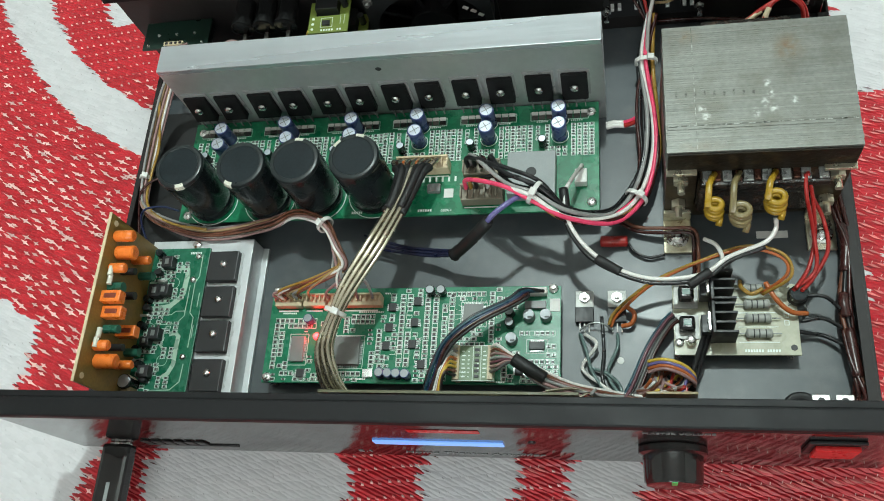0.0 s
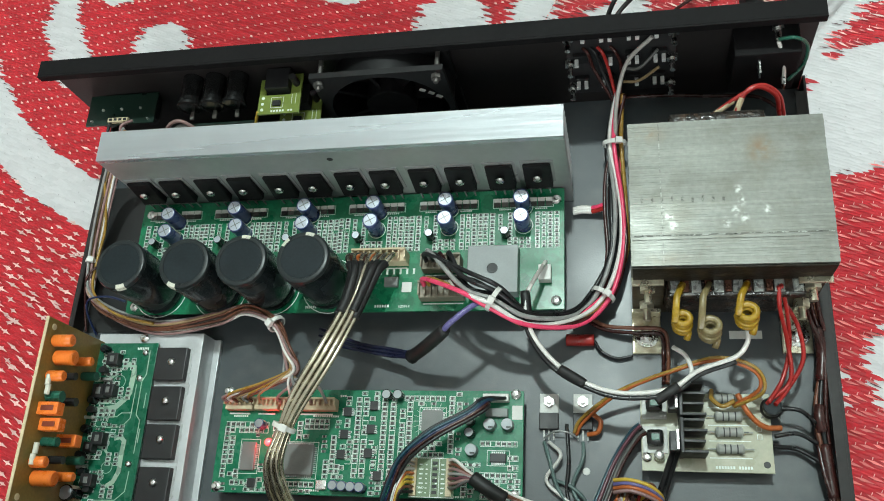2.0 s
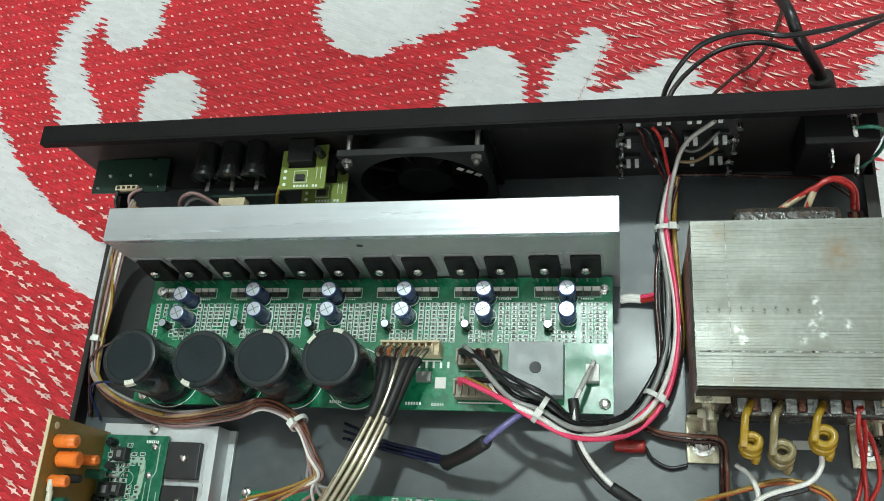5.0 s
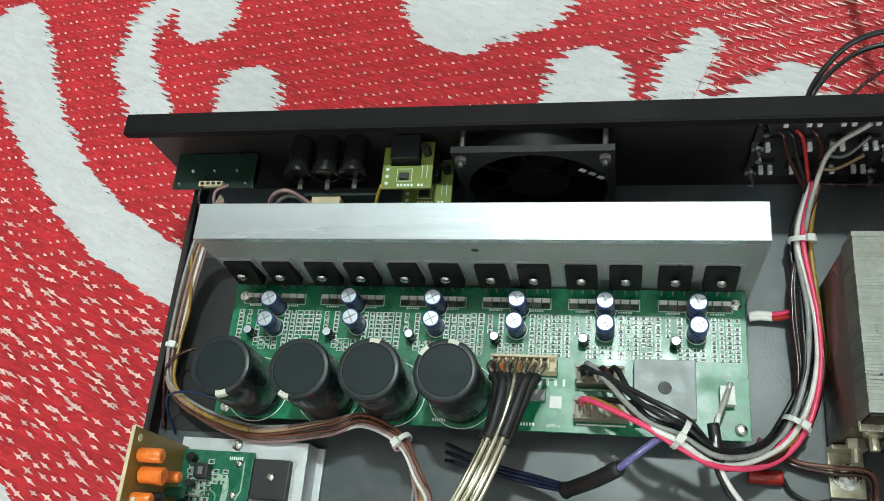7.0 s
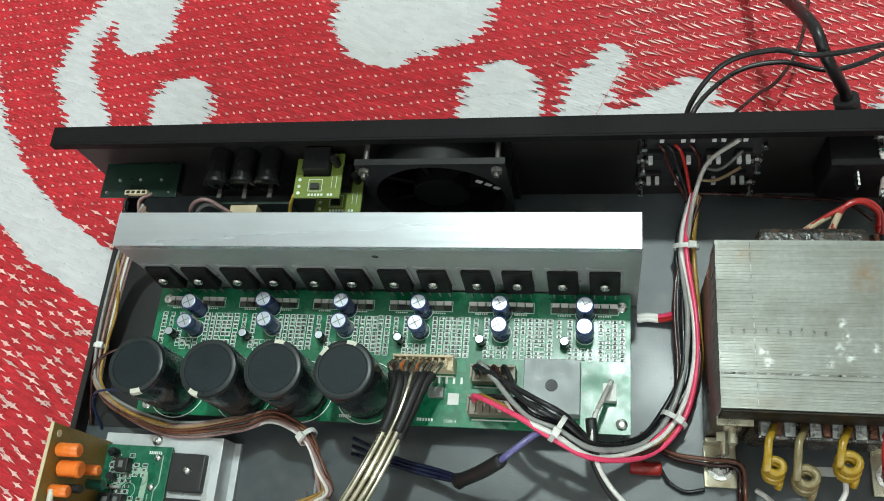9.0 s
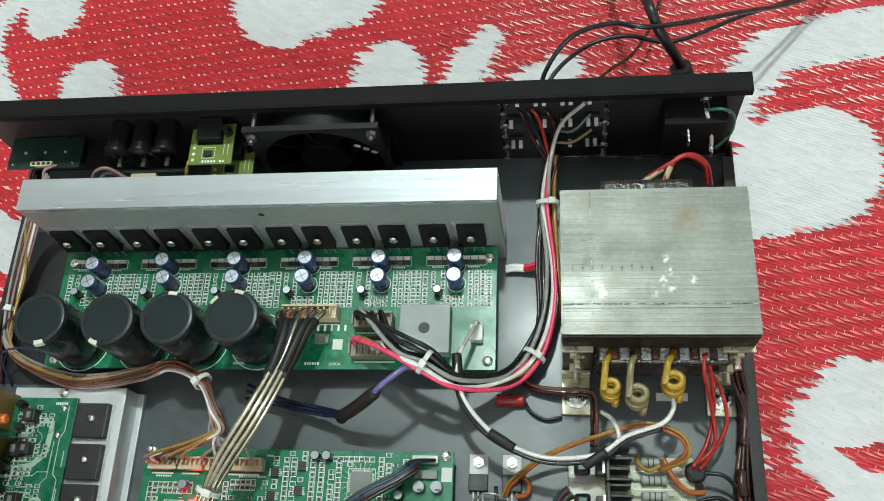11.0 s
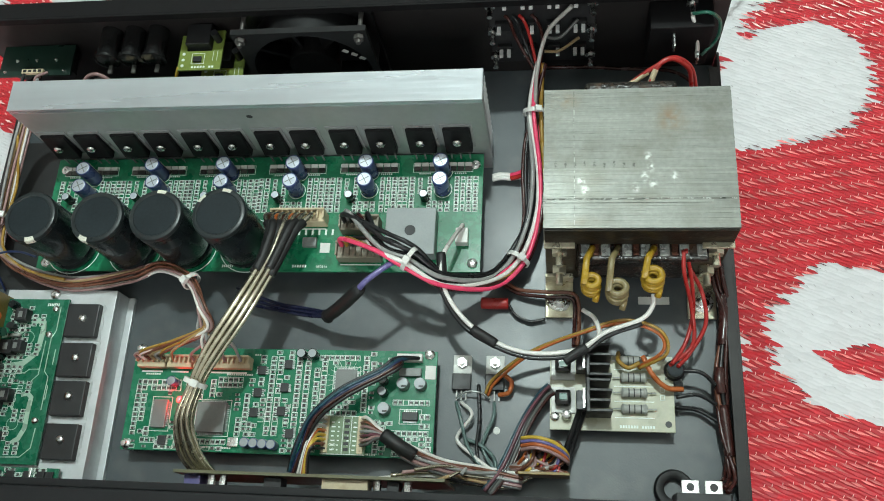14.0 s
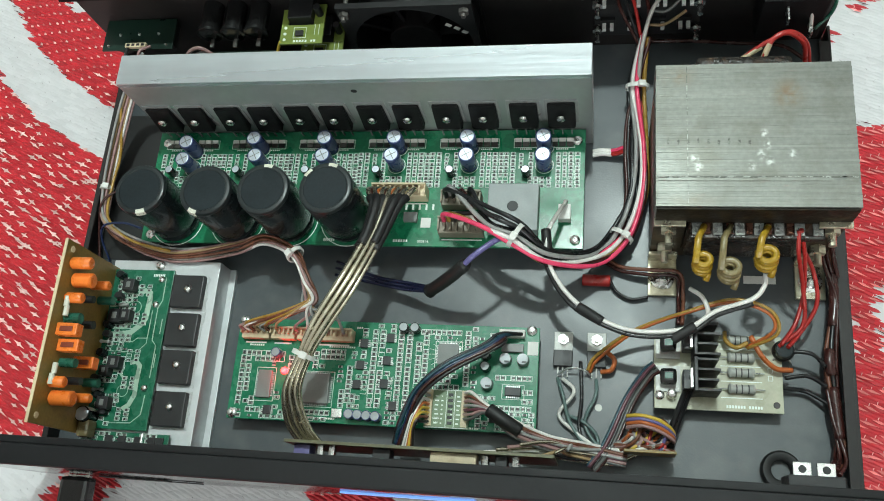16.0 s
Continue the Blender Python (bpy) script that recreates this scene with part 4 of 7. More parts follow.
ab = thing("side_amplifier_board", "green amplifier board with flat black transistors screwed to aluminium", "circuit board")
AZ = 0.0216
bm = box(bmesh.new(), -0.0335, 0.0085, 0.036, 0.1310, AZ - 0.0016, AZ, 0.0002)
part("board", bm, PCB_DEEP, ab)
bm = box(bmesh.new(), -0.0300, 0.0235, 0.0265, 0.0345, AZ - 0.0006, AZ + 0.001, 0.0002)
part("sub_board", bm, PCB_DEEP, ab)
for k, y in enumerate((0.1182, 0.0950, 0.0730, 0.0490)):
    x = 0.0188 + 0.0004 * k
    t = part("power_transistor", box(bmesh.new(), x - 0.0095, x + 0.0098, y - 0.0098, y + 0.0098, 0.0183, 0.0228, 0.0006), CHIP, ab, "large flat black power transistor")
    screw(t, x + 0.001, y + 0.001, 0.0228, 0.0024)
    rng = random.Random(70 + k)
    bm = bmesh.new()
    rim = []
    for i in range(40):
        a = i / 40 * 2 * math.pi
        e = 0.0103 / max(abs(math.cos(a)), abs(math.sin(a))) * rng.uniform(0.99, 1.13)
        rim.append(bm.verts.new((x + 0.0002 + e * math.cos(a), y + e * math.sin(a), 0.0184)))
    bm.faces.new(rim)
    for f in bmesh.ops.extrude_face_region(bm, geom=bm.faces[:])["geom"]:
        if isinstance(f, bmesh.types.BMVert):
            f.co.z -= 0.0003
    bmesh.ops.recalc_face_normals(bm, faces=bm.faces[:])
    part("heat_compound", bm, PASTE, t)
for x, y in ((0.0005, 0.1095), (0.0030, 0.0600), (0.0015, 0.1250)):
    screw(ab, x, y, AZ, 0.0021)
# broad pale tracks
def track(bm, pts, w, z):
    p = [Vector((x, y, 0)) for x, y in pts]
    left, right = [], []
    for i, q in enumerate(p):
        d = (p[min(i + 1, len(p) - 1)] - p[max(i - 1, 0)]).normalized()
        n = Vector((-d.y, d.x, 0)) * w / 2
        left.append(bm.verts.new(q + n + Vector((0, 0, z))))
        right.append(bm.verts.new(q - n + Vector((0, 0, z))))
    for i in range(len(p) - 1):
        bm.faces.new((right[i], right[i + 1], left[i + 1], left[i]))


for pts, w in (([(-0.0120, 0.1160), (-0.0080, 0.1180), (-0.0045, 0.1165), (-0.0040, 0.1130), (-0.0045, 0.1010), (-0.0060, 0.0980), (-0.0120, 0.0925), (-0.0160, 0.0915), (-0.0280, 0.0905)], 0.0021),
               ([(-0.0090, 0.0745), (-0.0050, 0.0752), (-0.0025, 0.0730), (-0.0028, 0.0640), (-0.0025, 0.0560), (-0.0050, 0.0500), (-0.0085, 0.0475)], 0.0018),
               ([(-0.0280, 0.0945), (-0.0170, 0.0950), (-0.0130, 0.0985), (-0.0110, 0.1030)], 0.0010), ([(-0.0260, 0.0700), (-0.0150, 0.0690), (-0.0120, 0.0660)], 0.0009), ([(-0.0290, 0.1080), (-0.0200, 0.1085), (-0.0150, 0.1120)], 0.0009)):
    bm = bmesh.new()
    track(bm, pts, w * 1.6, AZ + 0.00012)
    part("tinned_track", bm, TRACE, ab)
bm = bmesh.new()
for cx, cy, cr in ((-0.0125, 0.1075, 0.0038), (-0.0205, 0.0850, 0.0042), (-0.0105, 0.0580, 0.0034)):
    track(bm, [(cx + cr * math.cos(i * math.pi / 12), cy + cr * math.sin(i * math.pi / 12)) for i in range(25)], 0.0004, AZ + 0.00012)
for pts in ([(0.0040, 0.1265), (0.0042, 0.1120), (0.0020, 0.1075), (0.0022, 0.0880), (0.0050, 0.0850), (0.0050, 0.0660)], [(-0.0010, 0.1060), (-0.0012, 0.0860), (-0.0060, 0.0810), (-0.0170, 0.0805)],
            [(0.0040, 0.0560), (0.0035, 0.0450), (-0.0020, 0.0400), (-0.0180, 0.0395)], [(0.0062, 0.1010), (0.0062, 0.0920)], [(0.0060, 0.0800), (0.0060, 0.0720)], [(-0.0150, 0.0870), (-0.0100, 0.0868), (-0.0075, 0.0890), (-0.0015, 0.0892)]):
    track(bm, pts, 0.0006, AZ + 0.00012)
part("thin_track", bm, TRACE, ab)
acols = []
for y0 in (0.1215, 0.1040, 0.0820, 0.0660, 0.0480):
    for x in (-0.0055, -0.0105):
        acols.append((x, y0 - 0.0060, y0 + 0.0005, 0.0026, 0.0032, 0.0021))
smd_columns(ab, AZ, acols, 12, fill=(-0.0285, -0.012, 0.039, 0.128), blocked=((-0.0045, 0.009, 0.036, 0.131), (-0.034, -0.0285, 0.03, 0.135)))
smd_columns(ab, AZ + 0.001, [], 13, fill=(-0.0285, 0.0225, 0.0278, 0.0342))
for x, y, w in ((-0.0165, 0.1200, 0.0036), (-0.0215, 0.1010, 0.0040), (-0.0155, 0.1015, 0.0034), (-0.0165, 0.0735, 0.0036), (-0.0215, 0.0685, 0.0028), (-0.0185, 0.0500, 0.0036)):
    b = part("trimmer", box(bmesh.new(), x - w, x + w, y - w, y + w, AZ, AZ + 0.006, 0.0004), CHIP, ab, "small black square trimmer")
    part("slot", box(bmesh.new(), x - w * 0.35, x + w * 0.35, y - w * 0.5, y + w * 0.5, AZ + 0.006, AZ + 0.0063, 0.0001), CHIP_GREY, b)
for i, x in enumerate((-0.012, -0.004, 0.006, 0.014, 0.019)):
    part("small_chip", box(bmesh.new(), x - 0.0022, x + 0.0022, 0.0285, 0.0325, AZ + 0.001, AZ + 0.0025, 0.0002), CHIP, ab)
part("bright_crystal", box(bmesh.new(), 0.0075, 0.0090, 0.0275, 0.0345, AZ + 0.001, AZ + 0.0032, 0.0006), SCREW, ab)
rng = random.Random(44)
for k, y in enumerate((0.1265, 0.1135, 0.1085, 0.0960, 0.0900, 0.0860, 0.0790, 0.0640, 0.0575, 0.0545, 0.0450)):
    x = -0.0245 + rng.uniform(-0.003, 0.006)
    bm = bmesh.new()
    if k % 3 == 0:
        lathe(bm, [(0, 0), (0.0024, 0), (0.0024, 0.0052), (0.0021, 0.0056), (0, 0.0056)], 16, (x, y, AZ))
        part("small_capacitor", bm, CAP_BLACK, ab, smooth=True)
    elif k % 3 == 1:
        cyl(bm, (x, y, AZ), 0.0024, 0.0045, 14)
        for v in bm.verts:
            v.co.y = max(v.co.y, y - 0.0012)
        part("small_transistor", bm, CHIP, ab)
    else:
        lathe(bm, [(0, 0), (0.0008, 0.0002), (0.0012, 0.001), (0.0009, 0.002), (0.0009, 0.0046), (0.0012, 0.0056), (0.0008, 0.0064), (0, 0.0066)], 12)
        bmesh.ops.transform(bm, matrix=Matrix.Translation((x - 0.003, y, AZ + 0.0016)) @ Matrix.Rotation(radians(90), 4, "Y"), verts=bm.verts)
        part("pale_resistor", bm, RESISTOR, ab, smooth=True)
bm = bmesh.new()
for i in range(7):
    box(bm, -0.0045 + i * 0.0011, -0.0038 + i * 0.0011, 0.1268, 0.1284, AZ, AZ + 0.0001)
part("printed_name_bar", bm, SILK, ab)
electrolytic(ab, -0.0262, 0.0425, AZ, 0.0045, 0.011, CAP_BLACK, CAN, "capacitor", True, False)
part("potted_relay", box(bmesh.new(), -0.0290, -0.0215, 0.0300, 0.0400, AZ, AZ + 0.009, 0.002), CLEAR_SLEEVE, ab)

# upright input board
ub = thing("upright_input_board", "upright tan phenolic board with orange film capacitors", "circuit board")
UX = -0.0305
part("board", box(bmesh.new(), UX - 0.0008, UX + 0.0008, 0.0320, 0.1325, 0.0125, 0.0725, 0.0002), PCB_TAN, ub)
part("cut_edge", box(bmesh.new(), UX - 0.0009, UX + 0.0009, 0.0318, 0.1327, 0.0725, 0.0731, 0.0002), PCB_EDGE, ub)
for y, z, r, L in ((0.1205, 0.0655, 0.0034, 0.0125), (0.1120, 0.0605, 0.0042, 0.0125), (0.1010, 0.0640, 0.0030, 0.0105), (0.0550, 0.0625, 0.0031, 0.0095), (0.0470, 0.0580, 0.0042, 0.0135), (0.1140, 0.0440, 0.0027, 0.0120), (0.0500, 0.0400, 0.0027, 0.0120)):
    bm = bmesh.new()
    lathe(bm, [(0, 0), (r * 0.8, 0.0002), (r, 0.001), (r, L - 0.001), (r * 0.8, L - 0.0002), (0, L)], 18)
    bmesh.ops.transform(bm, matrix=Matrix.Translation((UX + 0.001, y, z)) @ Matrix.Rotation(radians(90), 4, "Y"), verts=bm.verts)
    part("film_capacitor", bm, ORANGE, ub, "orange film capacitor", smooth=True)
W_COPPERY = mk("red_brown_core", (0.20, 0.04, 0.02), 0.35)
for y, z in ((0.0830, 0.0640), (0.0750, 0.0600), (0.0690, 0.0430)):
    bm = box(bmesh.new(), UX + 0.001, UX + 0.0135, y - 0.0034, y + 0.0034, z - 0.003, z + 0.003, 0.0006)
    c = part("boxed_coil", bm, ORANGE, ub, "orange framed coil")
    part("core", box(bmesh.new(), UX + 0.0035, UX + 0.0110, y - 0.0014, y + 0.0014, z + 0.003, z + 0.0036, 0.0003), W_COPPERY, c)
for y, z in ((0.0985, 0.0690), (0.0935, 0.0680), (0.0620, 0.0670), (0.0560, 0.0680)):
    b = cyl(bmesh.new(), (UX + 0.0035, y - 0.0028, z - 0.003), 0.0015, 0.0056, 10, "y")
    part("pale_resistor", b, MARK, ub)
for y, z, r in ((0.0905, 0.0600, 0.0030), (0.0665, 0.0560, 0.0026), (0.1035, 0.0520, 0.0022), (0.0900, 0.0470, 0.0024), (0.0580, 0.0480, 0.0022), (0.1080, 0.0330, 0.0026), (0.0600, 0.0310, 0.0026)):
    b = cyl(bmesh.new(), (UX + 0.001, y, z), r, 0.009, 12, "x")
    part("dark_diode", b, W_GREEN if r > 0.0025 else CHIP, ub)
for y, z in ((0.128, 0.067), (0.0365, 0.067)):
    b = cyl(bmesh.new(), (UX + 0.0008, y, z), 0.0018, 0.0003, 14, "x")
    part("board_hole", b, PCB_EDGE, ub)

# ---- signal processor board ----
DZ = 0.0145
db = thing("processor_board", "green surround processor board with chips and a lit red diode", "circuit board")
part("board", box(bmesh.new(), 0.052, 0.2268, 0.047, 0.1050, DZ - 0.0016, DZ, 0.0003), PCB_DARK, db)
for x, y in ((0.0553, 0.1035), (0.2225, 0.1030), (0.0553, 0.0500), (0.2225, 0.0500)):
    part("standoff", cyl(bmesh.new(), (x, y, 0), 0.0026, DZ - 0.0016, 6), SCREW, db)
    s = screw(db, x, y, DZ, 0.0030)
    part("screw_tip", lathe(bmesh.new(), [(0, 0.0042), (0.0014, 0.004), (0.0015, 0)], 10, (x, y, DZ)), SCREW, s)
for x0, x1 in ((0.0562, 0.0728), (0.0738, 0.0880), (0.0895, 0.1225)):
    bm = box(bmesh.new(), x0, x1, 0.0925, 0.0990, DZ, 0.0195, 0.0003)
    box(bm, x0, x1, 0.0980, 0.0990, 0.0195, 0.0235, 0.0002)
    n = max(3, int((x1 - x0) / 0.0028))
    for i in range(n + 1):
        xx = x0 + (x1 - x0 - 0.0007) * i / n
        box(bm, xx, xx + 0.0007, 0.0950, 0.0982, 0.0195, 0.0225)
    part("wire_header", bm, HEADER, db, "cream nylon wire header")
    part("printed_line", box(bmesh.new(), x0 + 0.001, x1 - 0.003, 0.0905, 0.0914, DZ, DZ + 0.0002), SILK, db)
bm = box(bmesh.new(), 0.2050, 0.2190, 0.0985, 0.1025, DZ, 0.0195, 0.0003)
part("wire_header", bm, NYLON, db)
part("white_label", box(bmesh.new(), 0.2205, 0.2262, 0.0895, 0.0970, DZ, DZ + 0.0003), NYLON, db)
part("header_skirt", box(bmesh.new(), 0.2065, 0.2185, 0.0905, 0.0950, DZ, DZ + 0.003, 0.0003), CHIP_GREY, db)


def chip(parent, x, y, w, h, z, mat=CHIP, pins=8, sides="lr", top=0.0022):
    c = part("chip", box(bmesh.new(), x - w / 2, x + w / 2, y - h / 2, y + h / 2, z + 0.0003, z + top, 0.0003), mat, parent)
    bm = bmesh.new()
    for i in range(pins):
        if "l" in sides:
            yy = y - h * 0.45 + h * 0.9 * (i + 0.5) / pins
            q = h * 0.25 / pins
            for xs in (x - w / 2 - 0.0011, x + w / 2):
                box(bm, xs, xs + 0.0011, yy - q, yy + q, z, z + 0.0008)
        if "t" in sides:
            xx = x - w * 0.45 + w * 0.9 * (i + 0.5) / pins
            q = w * 0.25 / pins
            for ys in (y - h / 2 - 0.0011, y + h / 2):
                box(bm, xx - q, xx + q, ys, ys + 0.0011, z, z + 0.0008)
    tagged(part("pin_row", bm, SOLDER, c), kind="stuff")
    if w > 0.006:
        bm = bmesh.new()
        for a in ((-1, 1, -1, -1), (-1, 1, 1, 1), (-1, -1, -1, 1), (1, 1, -1, 1)):
            ex, ey = w / 2 + 0.0017, h / 2 + 0.0017
            box(bm, x + a[0] * ex - 0.00015, x + a[1] * ex + 0.00015, y + a[2] * ey - 0.00015, y + a[3] * ey + 0.00015, z, z + 0.0001)
        part("printed_outline", bm, SILK, c)
    return c


chip(db, 0.1030, 0.0655, 0.0165, 0.0165, DZ, CHIP_GREY, 14, "lt", 0.0035)
chip(db, 0.0725, 0.0670, 0.0080, 0.0155, DZ, CHIP_GREY, 14, "l")
chip(db, 0.1770, 0.0880, 0.0115, 0.0115, DZ, CHIP_GREY, 12, "lt")
chip(db, 0.2137, 0.0690, 0.0085, 0.0045, DZ, CHIP, 7, "t")
for x, y in ((0.1285, 0.0925), (0.1275, 0.0800), (0.1265, 0.0690), (0.1435, 0.0960), (0.1425, 0.0830), (0.1420, 0.0700), (0.0760, 0.0525), (0.2040, 0.0545), (0.1480, 0.0580)):
    chip(db, x, y, 0.0044, 0.0050, DZ, CHIP, 4, "l", 0.0018)
part("crystal_can", box(bmesh.new(), 0.1140, 0.1200, 0.0500, 0.0550, DZ, DZ + 0.0022, 0.0004), SCREW, db)
for x, y in ((0.1514, 0.1015), (0.1578, 0.1015), (0.1980, 0.0880), (0.1983, 0.0815), (0.1250, 0.0520), (0.1300, 0.0518), (0.1350, 0.0516), (0.1400, 0.0514), (0.0785, 0.0845)):
    electrolytic(db, x, y, DZ, 0.0027, 0.0066, CAP_BLUE if x < 0.15 else CAP_BLACK, CAN_DULL, "capacitor", True, False)
for x, y in ((0.2090, 0.0862), (0.2185, 0.0862), (0.1995, 0.0725)):
    c = part("can_capacitor", lathe(bmesh.new(), [(0.0034, 0), (0.0034, 0.001), (0.0031, 0.0015), (0.0031, 0.0053), (0.0030, 0.0055), (0, 0.0055)], 22, (x, y, DZ)), CAN_DULL, db, smooth=True)
    part("mark", box(bmesh.new(), x - 0.0004, x + 0.0022, y - 0.0022, y - 0.0012, DZ + 0.0055, DZ + 0.0057), CHIP, c)
part("lit_diode", lathe(bmesh.new(), [(0.0019, 0), (0.0019, 0.0012), (0.0014, 0.0021), (0, 0.0025)], 14, (0.0832, 0.0750, DZ)), LED, db, "glowing red indicator diode")
# small daughter board with its printed pin names
ds = part("daughter_board", box(bmesh.new(), 0.1675, 0.1915, 0.0470, 0.0675, 0.0200, 0.0214, 0.0002), PCB_SAGE, db, "small pale daughter board on pin headers")
for x in (0.1700, 0.1890):
    bm = box(bmesh.new(), x - 0.0013, x + 0.0013, 0.0480, 0.0670, DZ, 0.0200)
    for i in range(8):
        box(bm, x - 0.0004, x + 0.0004, 0.0490 + i * 0.0023, 0.0497 + i * 0.0023, 0.0214, 0.0238)
    box(bm, x - 0.0016, x + 0.0016, 0.0478, 0.0672, 0.0214, 0.0230, 0.0002)
    part("pin_header", bm, HEADER, ds, "cream nylon pin header")
bm = bmesh.new()
for i in range(7):
    for x, w in ((0.1728, 0.0022), (0.1762, 0.0012), (0.1846, 0.0022), (0.1815, 0.0012)):
        box(bm, x, x + w * (0.7 + 0.3 * ((i * 7) % 3) / 2), 0.0492 + i * 0.0024, 0.0499 + i * 0.0024, 0.0214, 0.0215)
for a in ((0.1676, 0.1914, 0.0471, 0.0474), (0.1676, 0.1914, 0.0671, 0.0674), (0.1790, 0.1793, 0.0474, 0.0671), (0.1834, 0.1837, 0.0474, 0.0671)):
    box(bm, *a, 0.0214, 0.0215)
tagged(part("pin_marks", bm, SILK, ds), kind="stuff")
for i in range(6):
    part("chip_resistor", box(bmesh.new(), 0.1800, 0.1826, 0.0490 + i * 0.0030, 0.0506 + i * 0.0030, 0.0214, 0.0220, 0.0001), CHIP, ds)
dcols = []
for x in (0.1345, 0.1388, 0.1495, 0.1545, 0.1640):
    dcols.append((x, 0.0580, 0.1000, 0.0026, 0.0034, 0.0026))
for x, a, b in ((0.1215, 0.0600, 0.0800), (0.1245, 0.0600, 0.0640), (0.1875, 0.0720, 0.1020), (0.0865, 0.0570, 0.0850), (0.0575, 0.0560, 0.0830), (0.0612, 0.0640, 0.0780), (0.1285, 0.0850, 0.0880), (0.1285, 0.0975, 0.1010), (0.1430, 0.0890, 0.0910), (0.1430, 0.0760, 0.0780), (0.1270, 0.0735, 0.0755), (0.1270, 0.0620, 0.0640), (0.1600, 0.0700, 0.0960), (0.2010, 0.0920, 0.1020), (0.0905, 0.0760, 0.0860), (0.0940, 0.0770, 0.0860), (0.1010, 0.0780, 0.0860), (0.1180, 0.0570, 0.0660), (0.0655, 0.0560, 0.0600), (0.1610, 0.0500, 0.0640), (0.1955, 0.0500, 0.0680), (0.2240, 0.0520, 0.0580)):
    dcols.append((x, a, b, 0.0026, 0.0033, 0.0026))
for y, x0, x1 in ((0.0848, 0.0575, 0.0820), (0.0815, 0.0575, 0.0820), (0.1005, 0.1620, 0.1840), (0.0525, 0.0905, 0.1120), (0.0700, 0.1680, 0.1850), (0.0765, 0.2050, 0.2240), (0.0600, 0.2050, 0.2240), (0.0840, 0.1050, 0.1180), (0.0870, 0.1050, 0.1180), (0.0525, 0.0640, 0.0700), (0.0640, 0.2200, 0.2250), (0.0690, 0.2200, 0.2250)):
    x = x0
    while x <= x1:
        dcols.append((x, y, y + 0.0001, 1, 0.0029, 0.0031))
        x += 0.0029
smd_columns(db, DZ, dcols, 21, fill=(0.0545, 0.2245, 0.0490, 0.1030), blocked=((0.055, 0.124, 0.090, 0.105), (0.0935, 0.1125, 0.056, 0.075), (0.067, 0.078, 0.058, 0.076), (0.170, 0.184, 0.081, 0.095), (0.166, 0.193, 0.046, 0.069), (0.203, 0.227, 0.082, 0.105), (0.208, 0.219, 0.064, 0.074), (0.194, 0.203, 0.069, 0.092), (0.123, 0.143, 0.0485, 0.0550), (0.112, 0.121, 0.049, 0.056), (0.148, 0.162, 0.098, 0.105), (0.080, 0.086, 0.072, 0.078)))
bm = bmesh.new()
for x0, x1, y in ((0.1080, 0.1230, 0.0895), (0.0600, 0.0680, 0.0890), (0.1860, 0.1960, 0.0480), (0.0900, 0.1150, 0.0490), (0.1230, 0.1260, 0.1010)):
    k = x0
    while k < x1:
        box(bm, k, k + 0.0009, y, y + 0.0010, DZ, DZ + 0.0001)
        k += 0.0013
for i in range(22):
    a = i / 22 * 2 * math.pi
    box(bm, 0.0068, 0.0110, -0.00008, 0.00008, DZ, DZ + 0.00006, m=Matrix.Translation((0.177, 0.088, 0)) @ Matrix.Rotation(a, 4, "Z"))
tagged(part("silk_print", bm, SILK, db), kind="stuff")

# ---- display board behind the front panel ----
fb = thing("display_board", "upright narrow circuit board behind the front panel", "circuit board")
part("board", box(bmesh.new(), 0.1030, 0.2390, 0.0318, 0.0334, 0.012, 0.0545, 0.0002), PCB_DUSK, fb)
bm = box(bmesh.new(), 0.1780, 0.2010, 0.0268, 0.0318, 0.040, 0.050, 0.0004)
part("ribbon_socket", bm, HEADER, fb)
for i in range(9):
    part("contact", box(bmesh.new(), 0.1795 + i * 0.0024, 0.1803 + i * 0.0024, 0.0262, 0.0268, 0.0440, 0.0462), SOLDER, fb)
for x in (0.1205, 0.1265, 0.2050, 0.2200):
    part("spacer", cyl(bmesh.new(), (x, 0.0250, 0.046), 0.0020, 0.0068, 8, "y"), SCREW, fb)
for x0, x1, mat in ((0.1065, 0.1150, W_PURPLE), (0.1480, 0.1570, CHIP), (0.2100, 0.2160, CHIP)):
    part("socket", box(bmesh.new(), x0, x1, 0.0255, 0.0318, 0.038, 0.048, 0.0005), mat, fb)

# ---- regulator board ----
RZ = 0.0125
rb = thing("regulator_board", "pale olive regulator board with grey power resistors", "circuit board")
part("board", box(bmesh.new(), 0.2878, 0.3522, 0.0648, 0.1048, RZ - 0.0016, RZ, 0.0002), PCB_OLIVE, rb)
for x, y in ((0.2905, 0.0685), (0.3490, 0.0685), (0.3490, 0.1010), (0.2905, 0.1010)):
    part("standoff", cyl(bmesh.new(), (x, y, 0), 0.0024, RZ - 0.0016, 6), SCREW, rb)
screw(rb, 0.2905, 0.0715, RZ, 0.0026)
part("dome_nut", lathe(bmesh.new(), [(0.0027, 0), (0.0027, 0.004), (0.002, 0.006), (0, 0.0068)], 16, (0.2965, 0.0720, RZ)), SCREW, rb, smooth=True)
part("board_hole", lathe(bmesh.new(), [(0, 0.0002), (0.0015, 0.0002), (0.0017, 0)], 16, (0.3488, 0.0690, RZ)), CHIP, rb)
